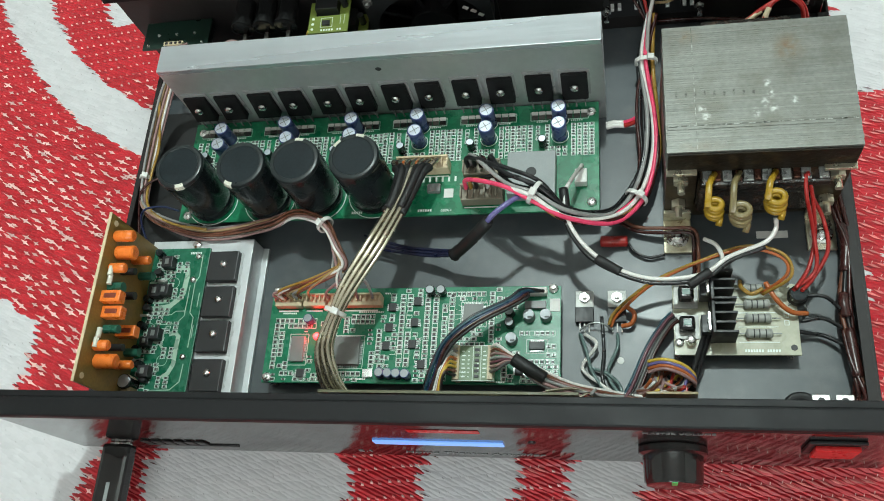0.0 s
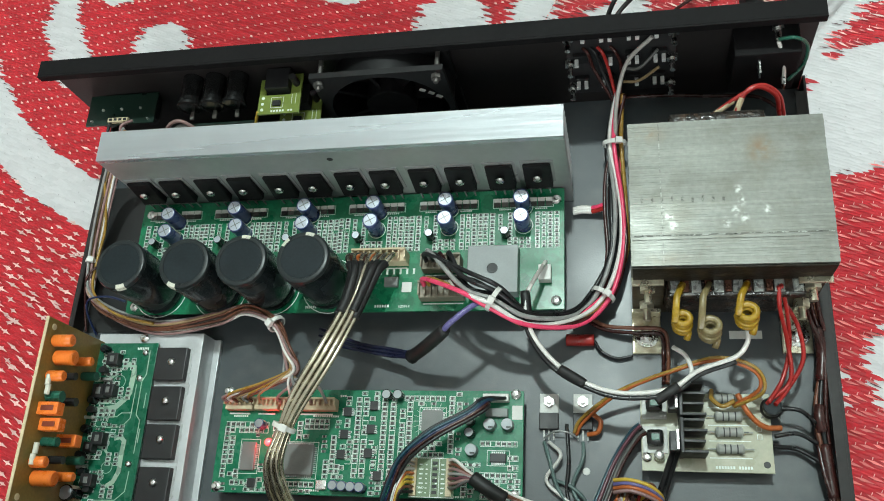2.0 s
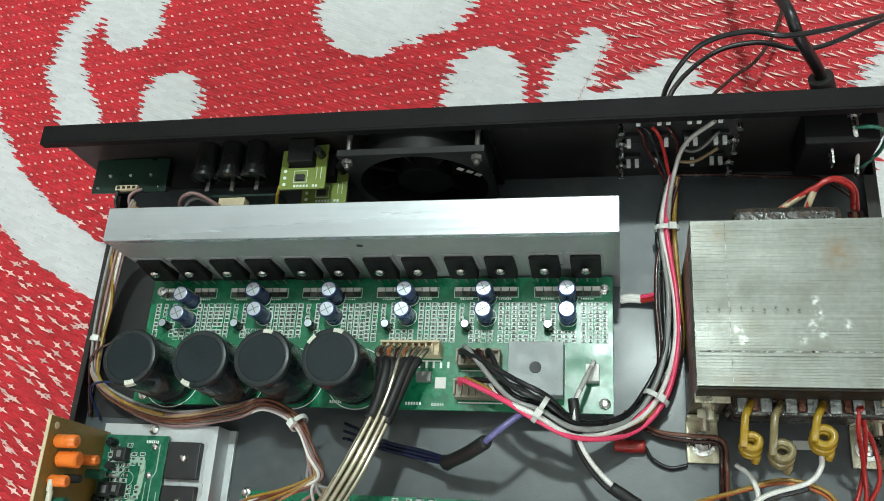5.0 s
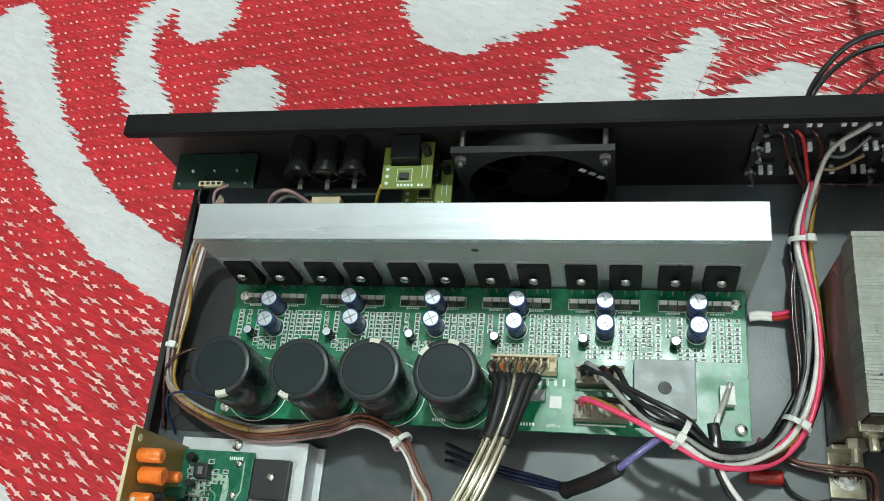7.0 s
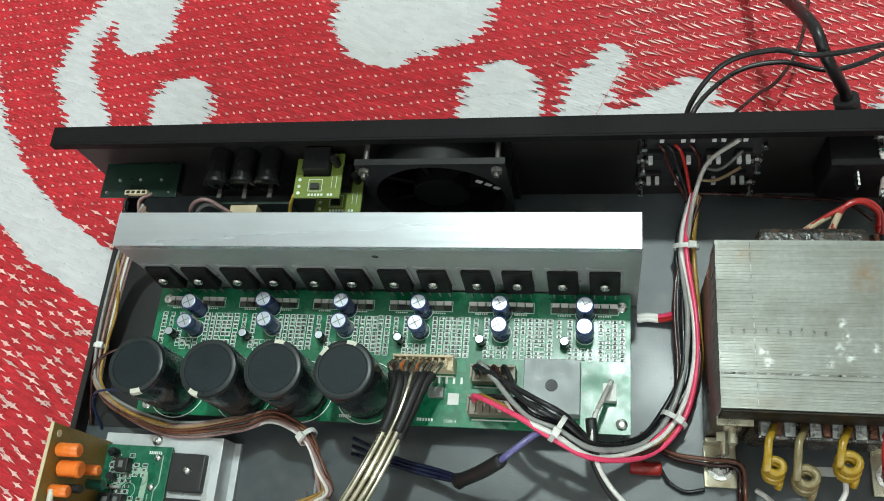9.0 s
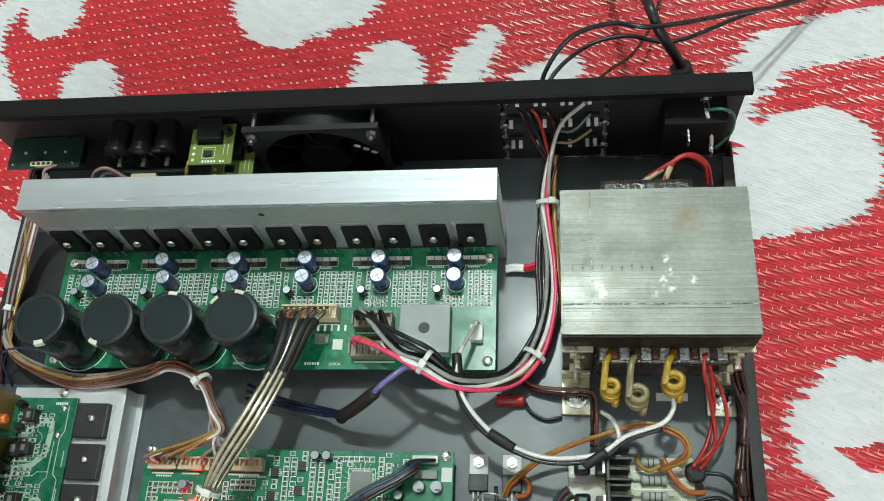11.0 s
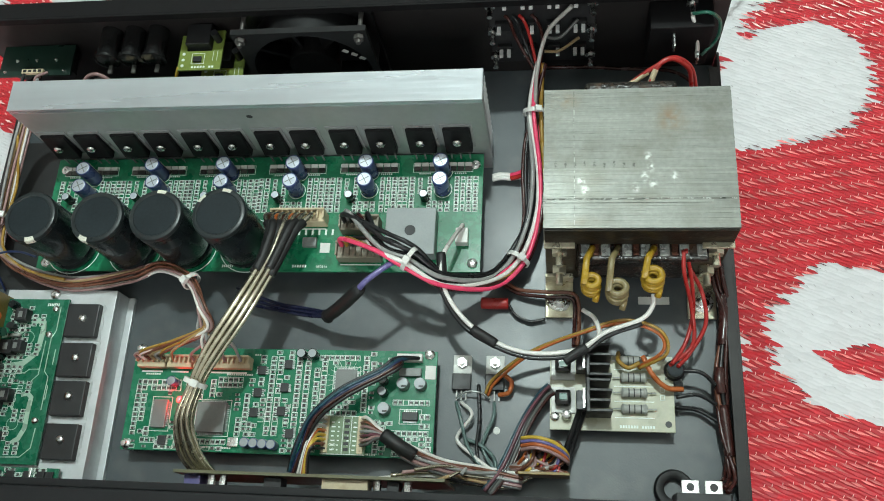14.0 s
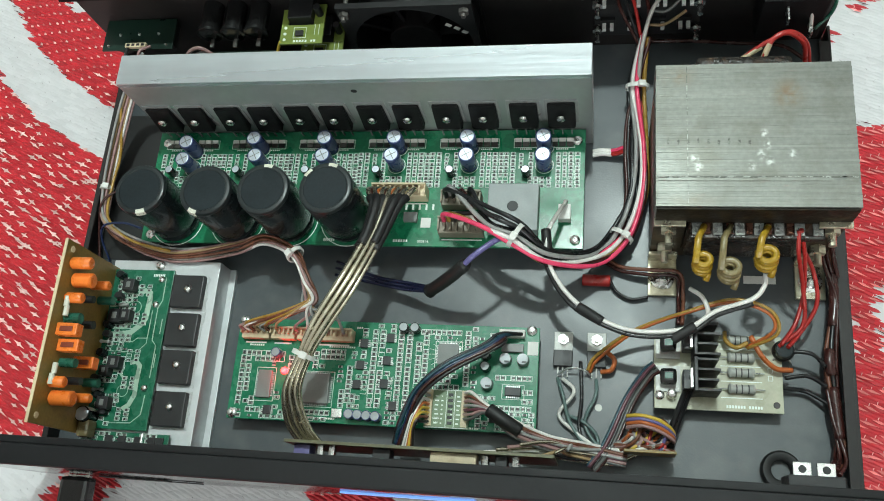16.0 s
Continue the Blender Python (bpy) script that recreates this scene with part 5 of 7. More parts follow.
for y in (0.1020, 0.0930, 0.0850, 0.0765):
    bm = bmesh.new()
    lathe(bm, [(0, 0), (0.0015, 0.0004), (0.0021, 0.0014), (0.0017, 0.0026), (0.0017, 0.0114), (0.0021, 0.0126), (0.0015, 0.0136), (0, 0.014)], 16)
    bmesh.ops.transform(bm, matrix=Matrix.Translation((0.3245, y - 0.0004, RZ + 0.0024)) @ Matrix.Rotation(radians(90), 4, "Y") @ Matrix.Diagonal((1.35, 1.35, 1, 1)), verts=bm.verts)
    r = part("power_resistor", bm, RESISTOR, rb, "grey enamelled power resistor", smooth=True)
    for x in (0.3285, 0.3312, 0.3345):
        part("colour_band", cyl(bmesh.new(), (x, y - 0.0004, RZ + 0.0024), 0.00238, 0.0006, 18, "x"), BAND, r)
    for x in (0.3205, 0.3385):
        part("lead", cyl(bmesh.new(), (x, y - 0.0004, RZ + 0.0022), 0.0004, 0.0045, 8, "x"), SOLDER, r)
    part("printed_outline", box(bmesh.new(), 0.3215, 0.3420, y - 0.0048, y - 0.0044, RZ, RZ + 0.0001), SILK, rb)
for y, k in ((0.0985, 0), (0.0800, 1)):
    f = part("finned_heatsink", box(bmesh.new(), 0.3065, 0.3082, y - 0.0088, y + 0.0088, RZ, RZ + 0.020, 0.0003), CHIP, rb, "black finned heatsink")
    for j in range(4):
        yy = y - 0.0085 + j * 0.0052
        part("fin", box(bmesh.new(), 0.3082, 0.3195 - 0.0010 * (j % 2), yy, yy + 0.0013, RZ, RZ + 0.019, 0.0002), CHIP, f)
    t = part("regulator", box(bmesh.new(), 0.3015, 0.3062, y - 0.005 - 0.002 * k, y + 0.005 - 0.002 * k, RZ + 0.004, RZ + 0.014, 0.0004), CHIP, rb)
    part("metal_tab", box(bmesh.new(), 0.3045, 0.3060, y - 0.005 - 0.002 * k, y + 0.005 - 0.002 * k, RZ + 0.014, RZ + 0.019, 0.0003), SCREW, t)
for y in (0.0975, 0.0800):
    p = part("zinc_pad", box(bmesh.new(), 0.2885, 0.3010, y - 0.0065, y + 0.0072, RZ, RZ + 0.0010, 0.0002), TAB, rb)
    part("terminal_block", box(bmesh.new(), 0.2905, 0.2990, y - 0.0035, y + 0.0050, RZ + 0.001, RZ + 0.0075, 0.0020), JACK, p, "black moulded terminal")
    part("slot", box(bmesh.new(), 0.2928, 0.2968, y - 0.0008, y + 0.0024, RZ + 0.0075, RZ + 0.0079, 0.0002), W_GREEN, p)
electrolytic(rb, 0.3525, 0.0968, RZ - 0.002, 0.0046, 0.010, CAP_BLACK, CAP_TOP, "capacitor", False, False, "black capacitor at the board edge")
bm = bmesh.new()
for i in range(13):
    if i != 7:
        box(bm, 0.3240 + i * 0.0014, 0.3250 + i * 0.0014, 0.0665, 0.0680, RZ, RZ + 0.0001)
for y in (0.0880, 0.0838):
    for a in ((0.3450, 0.3475, y, y + 0.0003), (0.3450, 0.3475, y - 0.0025, y - 0.0022), (0.3450, 0.3453, y - 0.0025, y), (0.3472, 0.3475, y - 0.0025, y)):
        box(bm, *a, RZ, RZ + 0.0001)
tagged(part("silk_print", bm, SILK, rb), kind="stuff")

# ---- two transistors screwed flat to the base ----
for x in (0.2392, 0.2575):
    t = thing("floor_transistor", "small transistor with metal tab screwed to the base", "transistor", "transistors on the base plate", (x, 0.1, 0))
    part("metal_tab", box(bmesh.new(), -0.0052, 0.0052, -0.0045, 0.0065, 0.0, 0.0013, 0.0003), TAB, t)
    part("body", box(bmesh.new(), -0.0052, 0.0052, -0.0135, -0.0045, 0.0, 0.0046, 0.0004), CHIP, t)
    n = part("bolt", cyl(bmesh.new(), (0, 0.002, 0.0013), 0.0030, 0.0022, 6), SCREW, t)
    part("bolt_tip", cyl(bmesh.new(), (0, 0.002, 0.0035), 0.0015, 0.0030, 10), SCREW, n)
    for d in (-0.0026, 0, 0.0026):
        part("lead", box(bmesh.new(), d - 0.00035, d + 0.00035, -0.0190, -0.0135, 0.0022, 0.0027), TAB, t)
part("base_hole", lathe(bmesh.new(), [(0, 0.0002), (0.0017, 0.0002), (0.002, 0)], 16, (0.259, 0.0652, 0)), NYLON, case)

# ---- front switch lugs and ring ----
sw = thing("switch_lugs", "bright soldered lugs behind the mains switch", "switch")
part("switch_body", box(bmesh.new(), 0.3480, 0.3740, 0.0247, 0.0330, 0.018, 0.036, 0.0008), CHIP, sw)
for x in (0.3555, 0.3665):
    part("lug", box(bmesh.new(), x - 0.0042, x + 0.0042, 0.0330, 0.0395, 0.0295, 0.0310, 0.0004), SCREW, sw)
    part("lug_hole", lathe(bmesh.new(), [(0, 0.0002), (0.0016, 0.0002), (0.0019, 0)], 14, (x, 0.0362, 0.0310)), CHIP, sw)
gr = thing("rubber_grommet", "round black rubber grommet lying on the base plate", "grommet", at=(0.3510, 0.0375, 0.0))
part("ring", lathe(bmesh.new(), [(0.0050, 0.0002), (0.0092, 0.0002), (0.0100, 0.0012), (0.0100, 0.0042), (0.0090, 0.0056), (0.0062, 0.0056), (0.0050, 0.0046), (0.0050, 0.0002)], 36), RUBBER, gr, smooth=True)

# ---- wiring ----
def loom(name, label, category="cable", group=""):
    return thing(name, label, category, group)


sv = loom("silver_cable", "bundle of shiny clear sleeved wires with black sleeves")
rng = random.Random(2)
for i in range(7):
    k = (i - 3) / 3
    px0 = 0.1300 + i * 0.0040
    up = 0.0014 if i % 2 else -0.0010
    pts = [(px0, 0.1800, 0.033), (px0 - 0.001 + k * 0.001, 0.1755, 0.040), (0.141 + k * 0.0072, 0.164, 0.0465 + up), (0.137 + k * 0.0052, 0.146, 0.049 + up),
           (0.127 + k * 0.0042, 0.1175 - k * 0.003, 0.055 + up), (0.114 + k * 0.0037, 0.0925 - k * 0.0025, 0.055 + up), (0.107 + k * 0.0033, 0.077, 0.052 + up),
           (0.100 + k * 0.0042, 0.0595, 0.045 + up), (0.102 + k * 0.0055, 0.044, 0.037 + up), (0.108 + k * 0.0060, 0.0345, 0.028)]
    cord("wire", pts, 0.00138, W_SILVER, sv)
    if i != 3:
        cord("sleeve", [Vector(pts[1]).lerp(Vector(pts[2]), 0.45)] + [Vector(p) + Vector((0, 0, 0.0006)) for p in pts[2:4]] + [Vector(pts[3]).lerp(Vector(pts[4]), 0.30 - 0.05 * (i % 3))], 0.0026, RUBBER, sv, "black heat shrink sleeve", 6)
    for d in (-0.0007, 0.0007):
        cord("crimp_tail", [(px0 + d, 0.1808, 0.030), (px0 + d * 0.5, 0.1765, 0.039), (0.141 + k * 0.0092 + d, 0.1665, 0.0455)], 0.0007, W_ORANGE if i % 2 else COPPER, sv, "", 4)
tie((0.107, 0.077, 0.0525), 0.0056, sv, (0.35, 0.9, 0.1))

ml = loom("multicolour_loom", "thin multicoloured wire loom running along the case side")
MULTI = [(-0.015, 0.253, 0.060), (-0.041, 0.237, 0.030), (-0.054, 0.181, 0.012), (-0.041, 0.158, 0.016), (0.003, 0.141, 0.022), (0.045, 0.145, 0.024), (0.067, 0.149, 0.030), (0.088, 0.138, 0.0355), (0.098, 0.121, 0.038), (0.101, 0.110, 0.034)]
tones = [W_MAUVE, W_WHITE, W_BROWN, W_TAN, W_GREY, W_BROWN, W_MAUVE, W_TAN, W_MAUVE, W_GREY]
rng = random.Random(4)
for i, tone in enumerate(tones):
    k = (i - 4.5) / 4.5
    end = 0.0585 + i * 0.0030 if i < 6 else 0.0905 + (i - 6) * 0.0090
    fan = [Vector(p) for p in twisted(MULTI, k * 0.0038, 0.0016 * math.sin(i * 2.3), 0.9, 0.0008, rng)]
    fan += [Vector((0.101 * 0.5 + end * 0.5 + 0.004, 0.1045, 0.0315)), Vector((end, 0.0985, 0.0265)), Vector((end, 0.0962, 0.0215))]
    cord("wire", fan, 0.00085, tone, ml)
tie((0.088, 0.138, 0.0357), 0.0046, ml, (0.7, -0.7, 0.1))
tie((-0.054, 0.188, 0.0125), 0.0036, ml, (0.1, 1, 0))
cord("wire", [(-0.0440, 0.2360, 0.031), (-0.0460, 0.2100, 0.018), (-0.0490, 0.1880, 0.0150), (-0.0460, 0.1660, 0.0165), (-0.0250, 0.1500, 0.021), (0.0050, 0.1420, 0.0255)], 0.0009, W_AMBER, ml, "yellow wire of the loom")
cord("wire", [(-0.0300, 0.1880, 0.012), (-0.0420, 0.1840, 0.018), (-0.0530, 0.1760, 0.016), (-0.0560, 0.1600, 0.008), (-0.0545, 0.1440, 0.004)], 0.0008, W_DARKRED, ml)
for x, tone in ((0.0600, W_AMBER), (0.0660, W_BROWN), (0.0720, W_AMBER), (0.0780, W_TAN), (0.0960, W_WHITE), (0.1030, W_GREY)):
    cord("wire", [(x, 0.0962, 0.0215), (x + 0.002, 0.0995, 0.028), (x * 0.4 + 0.06, 0.1050, 0.0335), (0.1005, 0.1130, 0.0355), (0.096, 0.1240, 0.0375)], 0.0008, tone, ml)

pl = loom("supply_loom", "thick pink, black and white supply wire loom")
HARN = [(0.183, 0.168, 0.045), (0.200, 0.152, 0.055), (0.215, 0.144, 0.055), (0.232, 0.137, 0.042), (0.255, 0.143, 0.022), (0.270, 0.159, 0.0150), (0.279, 0.184, 0.0165), (0.280, 0.212, 0.018), (0.278, 0.251, 0.018), (0.282, 0.273, 0.035)]
rng = random.Random(9)
for i, (tone, a, b, sx, sy) in enumerate(((W_BLACK, -0.0042, 0.0014, 0.1720, 0.1755), (W_BLACK, -0.0016, 0.0020, 0.1760, 0.1755), (W_GREY, 0.0010, 0.0022, 0.1735, 0.1770), (W_DARKRED, 0.0026, -0.0008, 0.1800, 0.1750),
                                        (W_PINK, 0.0044, 0.0006, 0.1715, 0.1610), (W_AMBER, 0.0016, -0.0014, 0.1745, 0.1612), (W_BLACK, -0.0020, -0.0016, 0.1850, 0.1755), (W_WHITE, 0.0030, 0.0016, 0.1845, 0.1612), (W_BLACK, -0.0036, -0.0012, 0.1780, 0.1612))):
    body = twisted(HARN, a * 1.25, b * 1.6, 0.22, 0.0016, rng)
    cord("wire", [(sx, sy, 0.031), (sx + 0.003, sy - 0.0005, 0.043)] + body[1:], 0.00132, tone, pl)
for at, d in ((HARN[2], (1, -0.6, -0.2)), (HARN[5], (0.6, 1, 0)), (HARN[8], (0, 1, 0.2))):
    tie(Vector(at) + Vector((0, 0, 0.0005)), 0.0062, pl, d)
for tone, bow in ((W_DARKRED, -0.0075), (W_DARKRED, -0.0045), (W_BLACK, -0.0060), (W_PINK, 0.0040)):
    cord("wire", [(0.2560, 0.1440, 0.022), (0.2700 + bow * 0.3, 0.1600, 0.016), (0.2785 + bow * 0.8, 0.1840, 0.014), (0.2790 + bow, 0.2120, 0.015), (0.2782 + bow * 0.7, 0.2350, 0.016), (0.2785, 0.2520, 0.018), (0.2820 + bow * 0.3, 0.2730, 0.034)], 0.0011, tone, pl)
for tone, dx in ((W_DARKRED, -0.012), (W_RED, -0.004), (W_BLACK, -0.008), (W_DARKRED, 0.003)):
    cord("wire", [(0.281 + dx * 0.2, 0.270, 0.033), (0.280 + dx, 0.282, 0.050), (0.277 + dx, 0.286, 0.060), (0.274 + dx, 0.289, 0.062)], 0.0010, tone, pl)
cord("wire", [(0.2785, 0.252, 0.020), (0.280, 0.266, 0.040), (0.286, 0.281, 0.056), (0.2995, 0.284, 0.075)], 0.0012, W_MIDGREY, pl, "grey wire rising to the output terminals")
cord("wire", [(0.284, 0.283, 0.034), (0.293, 0.282, 0.036), (0.304, 0.285, 0.044)], 0.0009, W_TAN, pl)
cord("wire", [(0.284, 0.282, 0.050), (0.293, 0.280, 0.052), (0.303, 0.286, 0.060)], 0.0009, W_DIMGREY, pl)

bw = loom("mains_pair", "black and white twisted pair with black sleeves")
BW = [(0.2385, 0.174, 0.030), (0.2300, 0.150, 0.043), (0.232, 0.131, 0.042), (0.244, 0.114, 0.037), (0.262, 0.103, 0.036), (0.280, 0.098, 0.036), (0.303, 0.101, 0.036), (0.317, 0.110, 0.038), (0.334, 0.115, 0.042)]
rng = random.Random(6)
cord("wire", offset_pts(BW, 0.0012, 0.0003, 0.0005, rng)[1:], 0.00118, W_BLACK, bw)
cord("wire", [(0.2392, 0.1735, 0.029), (0.2365, 0.1655, 0.037), (0.2312, 0.1530, 0.0425)], 0.0012, W_MIDGREY, bw)
cord("wire", offset_pts(BW, -0.0012, 0.0008, 0.0004, rng) + [(0.3395, 0.1230, 0.044), (0.3400, 0.1290, 0.046)], 0.00122, W_WHITE, bw)
for i, j, f0, f1 in ((1, 2, -0.10, 0.80), (3, 4, 0.2, 0.9), (6, 7, -0.55, 0.25)):
    a, b = Vector(BW[i]), Vector(BW[j])
    cord("sleeve", [a.lerp(b, f0), a.lerp(b, (f0 + f1) / 2) + Vector((0, 0, 0.0005)), a.lerp(b, f1)], 0.0027, RUBBER, bw, "black heat shrink sleeve", 5, 10)
cord("wire", [(0.3050, 0.1250, 0.030), (0.3110, 0.1190, 0.034), (0.3130, 0.1090, 0.036), (0.3060, 0.1020, 0.036)], 0.0012, W_WHITE, bw)

og = loom("orange_pair", "orange and yellow wires looping to the regulator board")
OR = [(0.2535, 0.0840, 0.004), (0.258, 0.0915, 0.008), (0.277, 0.104, 0.020), (0.303, 0.112, 0.030), (0.326, 0.117, 0.034), (0.343, 0.112, 0.034), (0.346, 0.103, 0.030), (0.334, 0.0975, 0.018)]
rng = random.Random(7)
cord("wire", offset_pts(OR, 0.0008, 0.0, 0.0008, rng), 0.0009, W_ORANGE, og)
cord("wire", offset_pts(OR, -0.0010, 0.0006, 0.0008, rng), 0.0009, W_AMBER, og)
cord("wire", [(0.336, 0.103, 0.020), (0.341, 0.093, 0.020), (0.348, 0.087, 0.018), (0.3565, 0.087, 0.015)], 0.0014, W_ORANGE, og, "orange red link wire")
cord("wire", [(0.2600, 0.0840, 0.004), (0.2655, 0.0850, 0.006), (0.2670, 0.0905, 0.007), (0.2630, 0.0945, 0.007)], 0.0013, W_ORANGE, og)
cord("wire", [(0.324, 0.106, 0.014), (0.3235, 0.1005, 0.020), (0.3285, 0.0970, 0.019), (0.3345, 0.0995, 0.020)], 0.0012, W_AMBER, og)

rd = loom("red_primary_pair", "red and black wires passing the transformer foot")
rng = random.Random(8)
RD = [(0.253, 0.152, 0.006), (0.262, 0.147, 0.005), (0.271, 0.142, 0.006), (0.287, 0.1400, 0.009), (0.3005, 0.1385, 0.009), (0.302, 0.127, 0.006), (0.301, 0.110, 0.012)]
cord("wire", offset_pts(RD, 0.0009, 0.0, 0.0004, rng), 0.0011, W_DARKRED, rd)
cord("wire", offset_pts(RD, -0.0012, 0.0010, 0.0004, rng), 0.0011, W_BROWN, rd)
cord("splice_sleeve", [(0.2490, 0.1365, 0.004), (0.2560, 0.1360, 0.0045), (0.2640, 0.1362, 0.004)], 0.0034, W_RED, rd, "clear red sleeve over a splice", 6, 10)
cord("wire", [(0.2640, 0.1362, 0.004), (0.268, 0.1300, 0.003), (0.276, 0.1260, 0.003), (0.2850, 0.1275, 0.003)], 0.0009, W_BLACK, rd)

rr = loom("red_secondary_loop", "bright red wires dropping from the transformer lugs")
for k, pts in enumerate(([(0.3540, 0.1470, 0.060), (0.3565, 0.1380, 0.052), (0.364, 0.127, 0.030), (0.362, 0.110, 0.020), (0.351, 0.098, 0.020)],
                         [(0.3550, 0.1475, 0.060), (0.3590, 0.1390, 0.046), (0.3625, 0.1270, 0.024), (0.3585, 0.1110, 0.020), (0.3505, 0.0985, 0.022)],
                         [(0.3600, 0.1440, 0.040), (0.3655, 0.1350, 0.028), (0.3655, 0.1200, 0.022), (0.3600, 0.1050, 0.018), (0.3520, 0.0975, 0.022)])):
    cord("wire", [(q[0] + (k - 1) * 0.0016 * (i % 3), q[1], q[2]) for i, q in enumerate(pts)], 0.0011, W_RED, rr)

rf = thing("round_rectifier", "small round black rectifier with bare leads soldered by the regulator board", "rectifier")
part("body", lathe(bmesh.new(), [(0, 0.0048), (0.0046, 0.0048), (0.0053, 0.0040), (0.0055, 0.0006), (0.0050, 0), (0, 0)], 24, (0.3528, 0.0972, 0.0120)), CHIP, rf, smooth=True)
for ang in (0.6, 2.2, 3.9, 5.3):
    cx, cy = math.cos(ang), math.sin(ang)
    cord("lead", [(0.3528 + 0.0035 * cx, 0.0972 + 0.0035 * cy, 0.0130), (0.3528 + 0.0070 * cx, 0.0972 + 0.0070 * cy, 0.0120), (0.3528 + 0.0085 * cx, 0.0972 + 0.0085 * cy, 0.0060), (0.3528 + 0.0085 * cx, 0.0972 + 0.0085 * cy, 0.0002)], 0.0005, SOLDER, rf, "", 4, 6)
part("eyelet", lathe(bmesh.new(), [(0.0010, 0.0016), (0.0017, 0.0022), (0.0024, 0.0012), (0.0020, 0.0004), (0.0010, 0.0010)], 18, (0.3460, 0.1035, 0.0170)), SOLDER, rf, "bright solder eyelet", smooth=True)

bl = loom("blue_pair", "violet and blue wires joined under a black sleeve")
BL = [(0.214, 0.147, 0.050), (0.205, 0.141, 0.056), (0.194, 0.132, 0.057), (0.188, 0.128, 0.052)]
cord("wire", BL, 0.0016, W_PURPLE, bl)
cord("sleeve", [(0.190, 0.1292, 0.053), (0.180, 0.1255, 0.041), (0.172, 0.1235, 0.031), (0.165, 0.122, 0.023)], [0.0028] * 1 + [0.0036] * 17 + [0.0042], RUBBER, bl, "black tape sleeve with a cut end", 6, 10)
for d in (-0.0020, 0.0, 0.0020):
    cord("wire", [(0.167, 0.1225 + d * 0.6, 0.024), (0.150, 0.1265 + d, 0.016), (0.130, 0.131 + d, 0.012), (0.104, 0.139 + d * 2, 0.008)], 0.0010, W_INDIGO, bl)

dc = loom("processor_ribbon", "dark four wire ribbon crossing the processor board")
DC = [(0.2150, 0.0995, 0.0215), (0.2080, 0.0955, 0.028), (0.200, 0.089, 0.031), (0.180, 0.077, 0.034), (0.166, 0.064, 0.034), (0.159, 0.048, 0.030), (0.155, 0.0365, 0.026)]
rng = random.Random(3)
for i, tone in enumerate((W_BLACK, W_DARKRED, W_BLUE, W_TEALBLUE, W_BLACK)):
    a = offset_pts(DC, (i - 2) * 0.0012, 0.0006 * (i % 2), 0.0005, rng)
    a[0] = Vector((0.2070 + i * 0.0026, 0.1000, 0.0195))
    cord("wire", a, 0.0010, tone, dc)
dr = loom("rainbow_lead", "rainbow wires from the daughter board under a black sleeve")
rng = random.Random(13)
for i, tone in enumerate((W_WHITE, W_BROWN, W_MAUVE, W_GREY, W_PLUM, W_MAUVE, W_DIMGREY)):
    y0 = 0.0660 - i * 0.0023
    a = offset_pts([(0.216, 0.048, 0.030), (0.234, 0.0425, 0.022), (0.254, 0.040, 0.014), (0.274, 0.037, 0.013)], (i - 3) * 0.0012, 0.0006 * (i % 2), 0.0006, rng)
    cord("wire", [(0.1890, y0, 0.0225), (0.1935, y0 - 0.0005, 0.0285), (0.203, 0.0565 + (3 - i) * 0.0006, 0.0325)] + a, 0.0009, tone, dr)
cord("sleeve", [(0.2035, 0.0565, 0.0325), (0.211, 0.0515, 0.033), (0.2195, 0.0468, 0.0295)], 0.0037, RUBBER, dr, "black tape sleeve", 6, 10)
dl = loom("keypad_lead", "coloured wires from the daughter board to the display board")
for i, tone in enumerate((W_WHITE, W_GREY, W_WHITE, W_ORANGE, W_YELLOW, W_YELLOW, W_BROWN, W_BLACK)):
    y0 = 0.0660 - i * 0.0023
    cord("wire", [(0.1700, y0, 0.0225), (0.1672, y0 - 0.0008, 0.0290), (0.1635 + i * 0.0003, 0.0530 - i * 0.0006, 0.0315), (0.1610 + i * 0.0004, 0.0440, 0.030), (0.1580 + i * 0.0008, 0.0345, 0.026)], 0.0009, tone, dl)

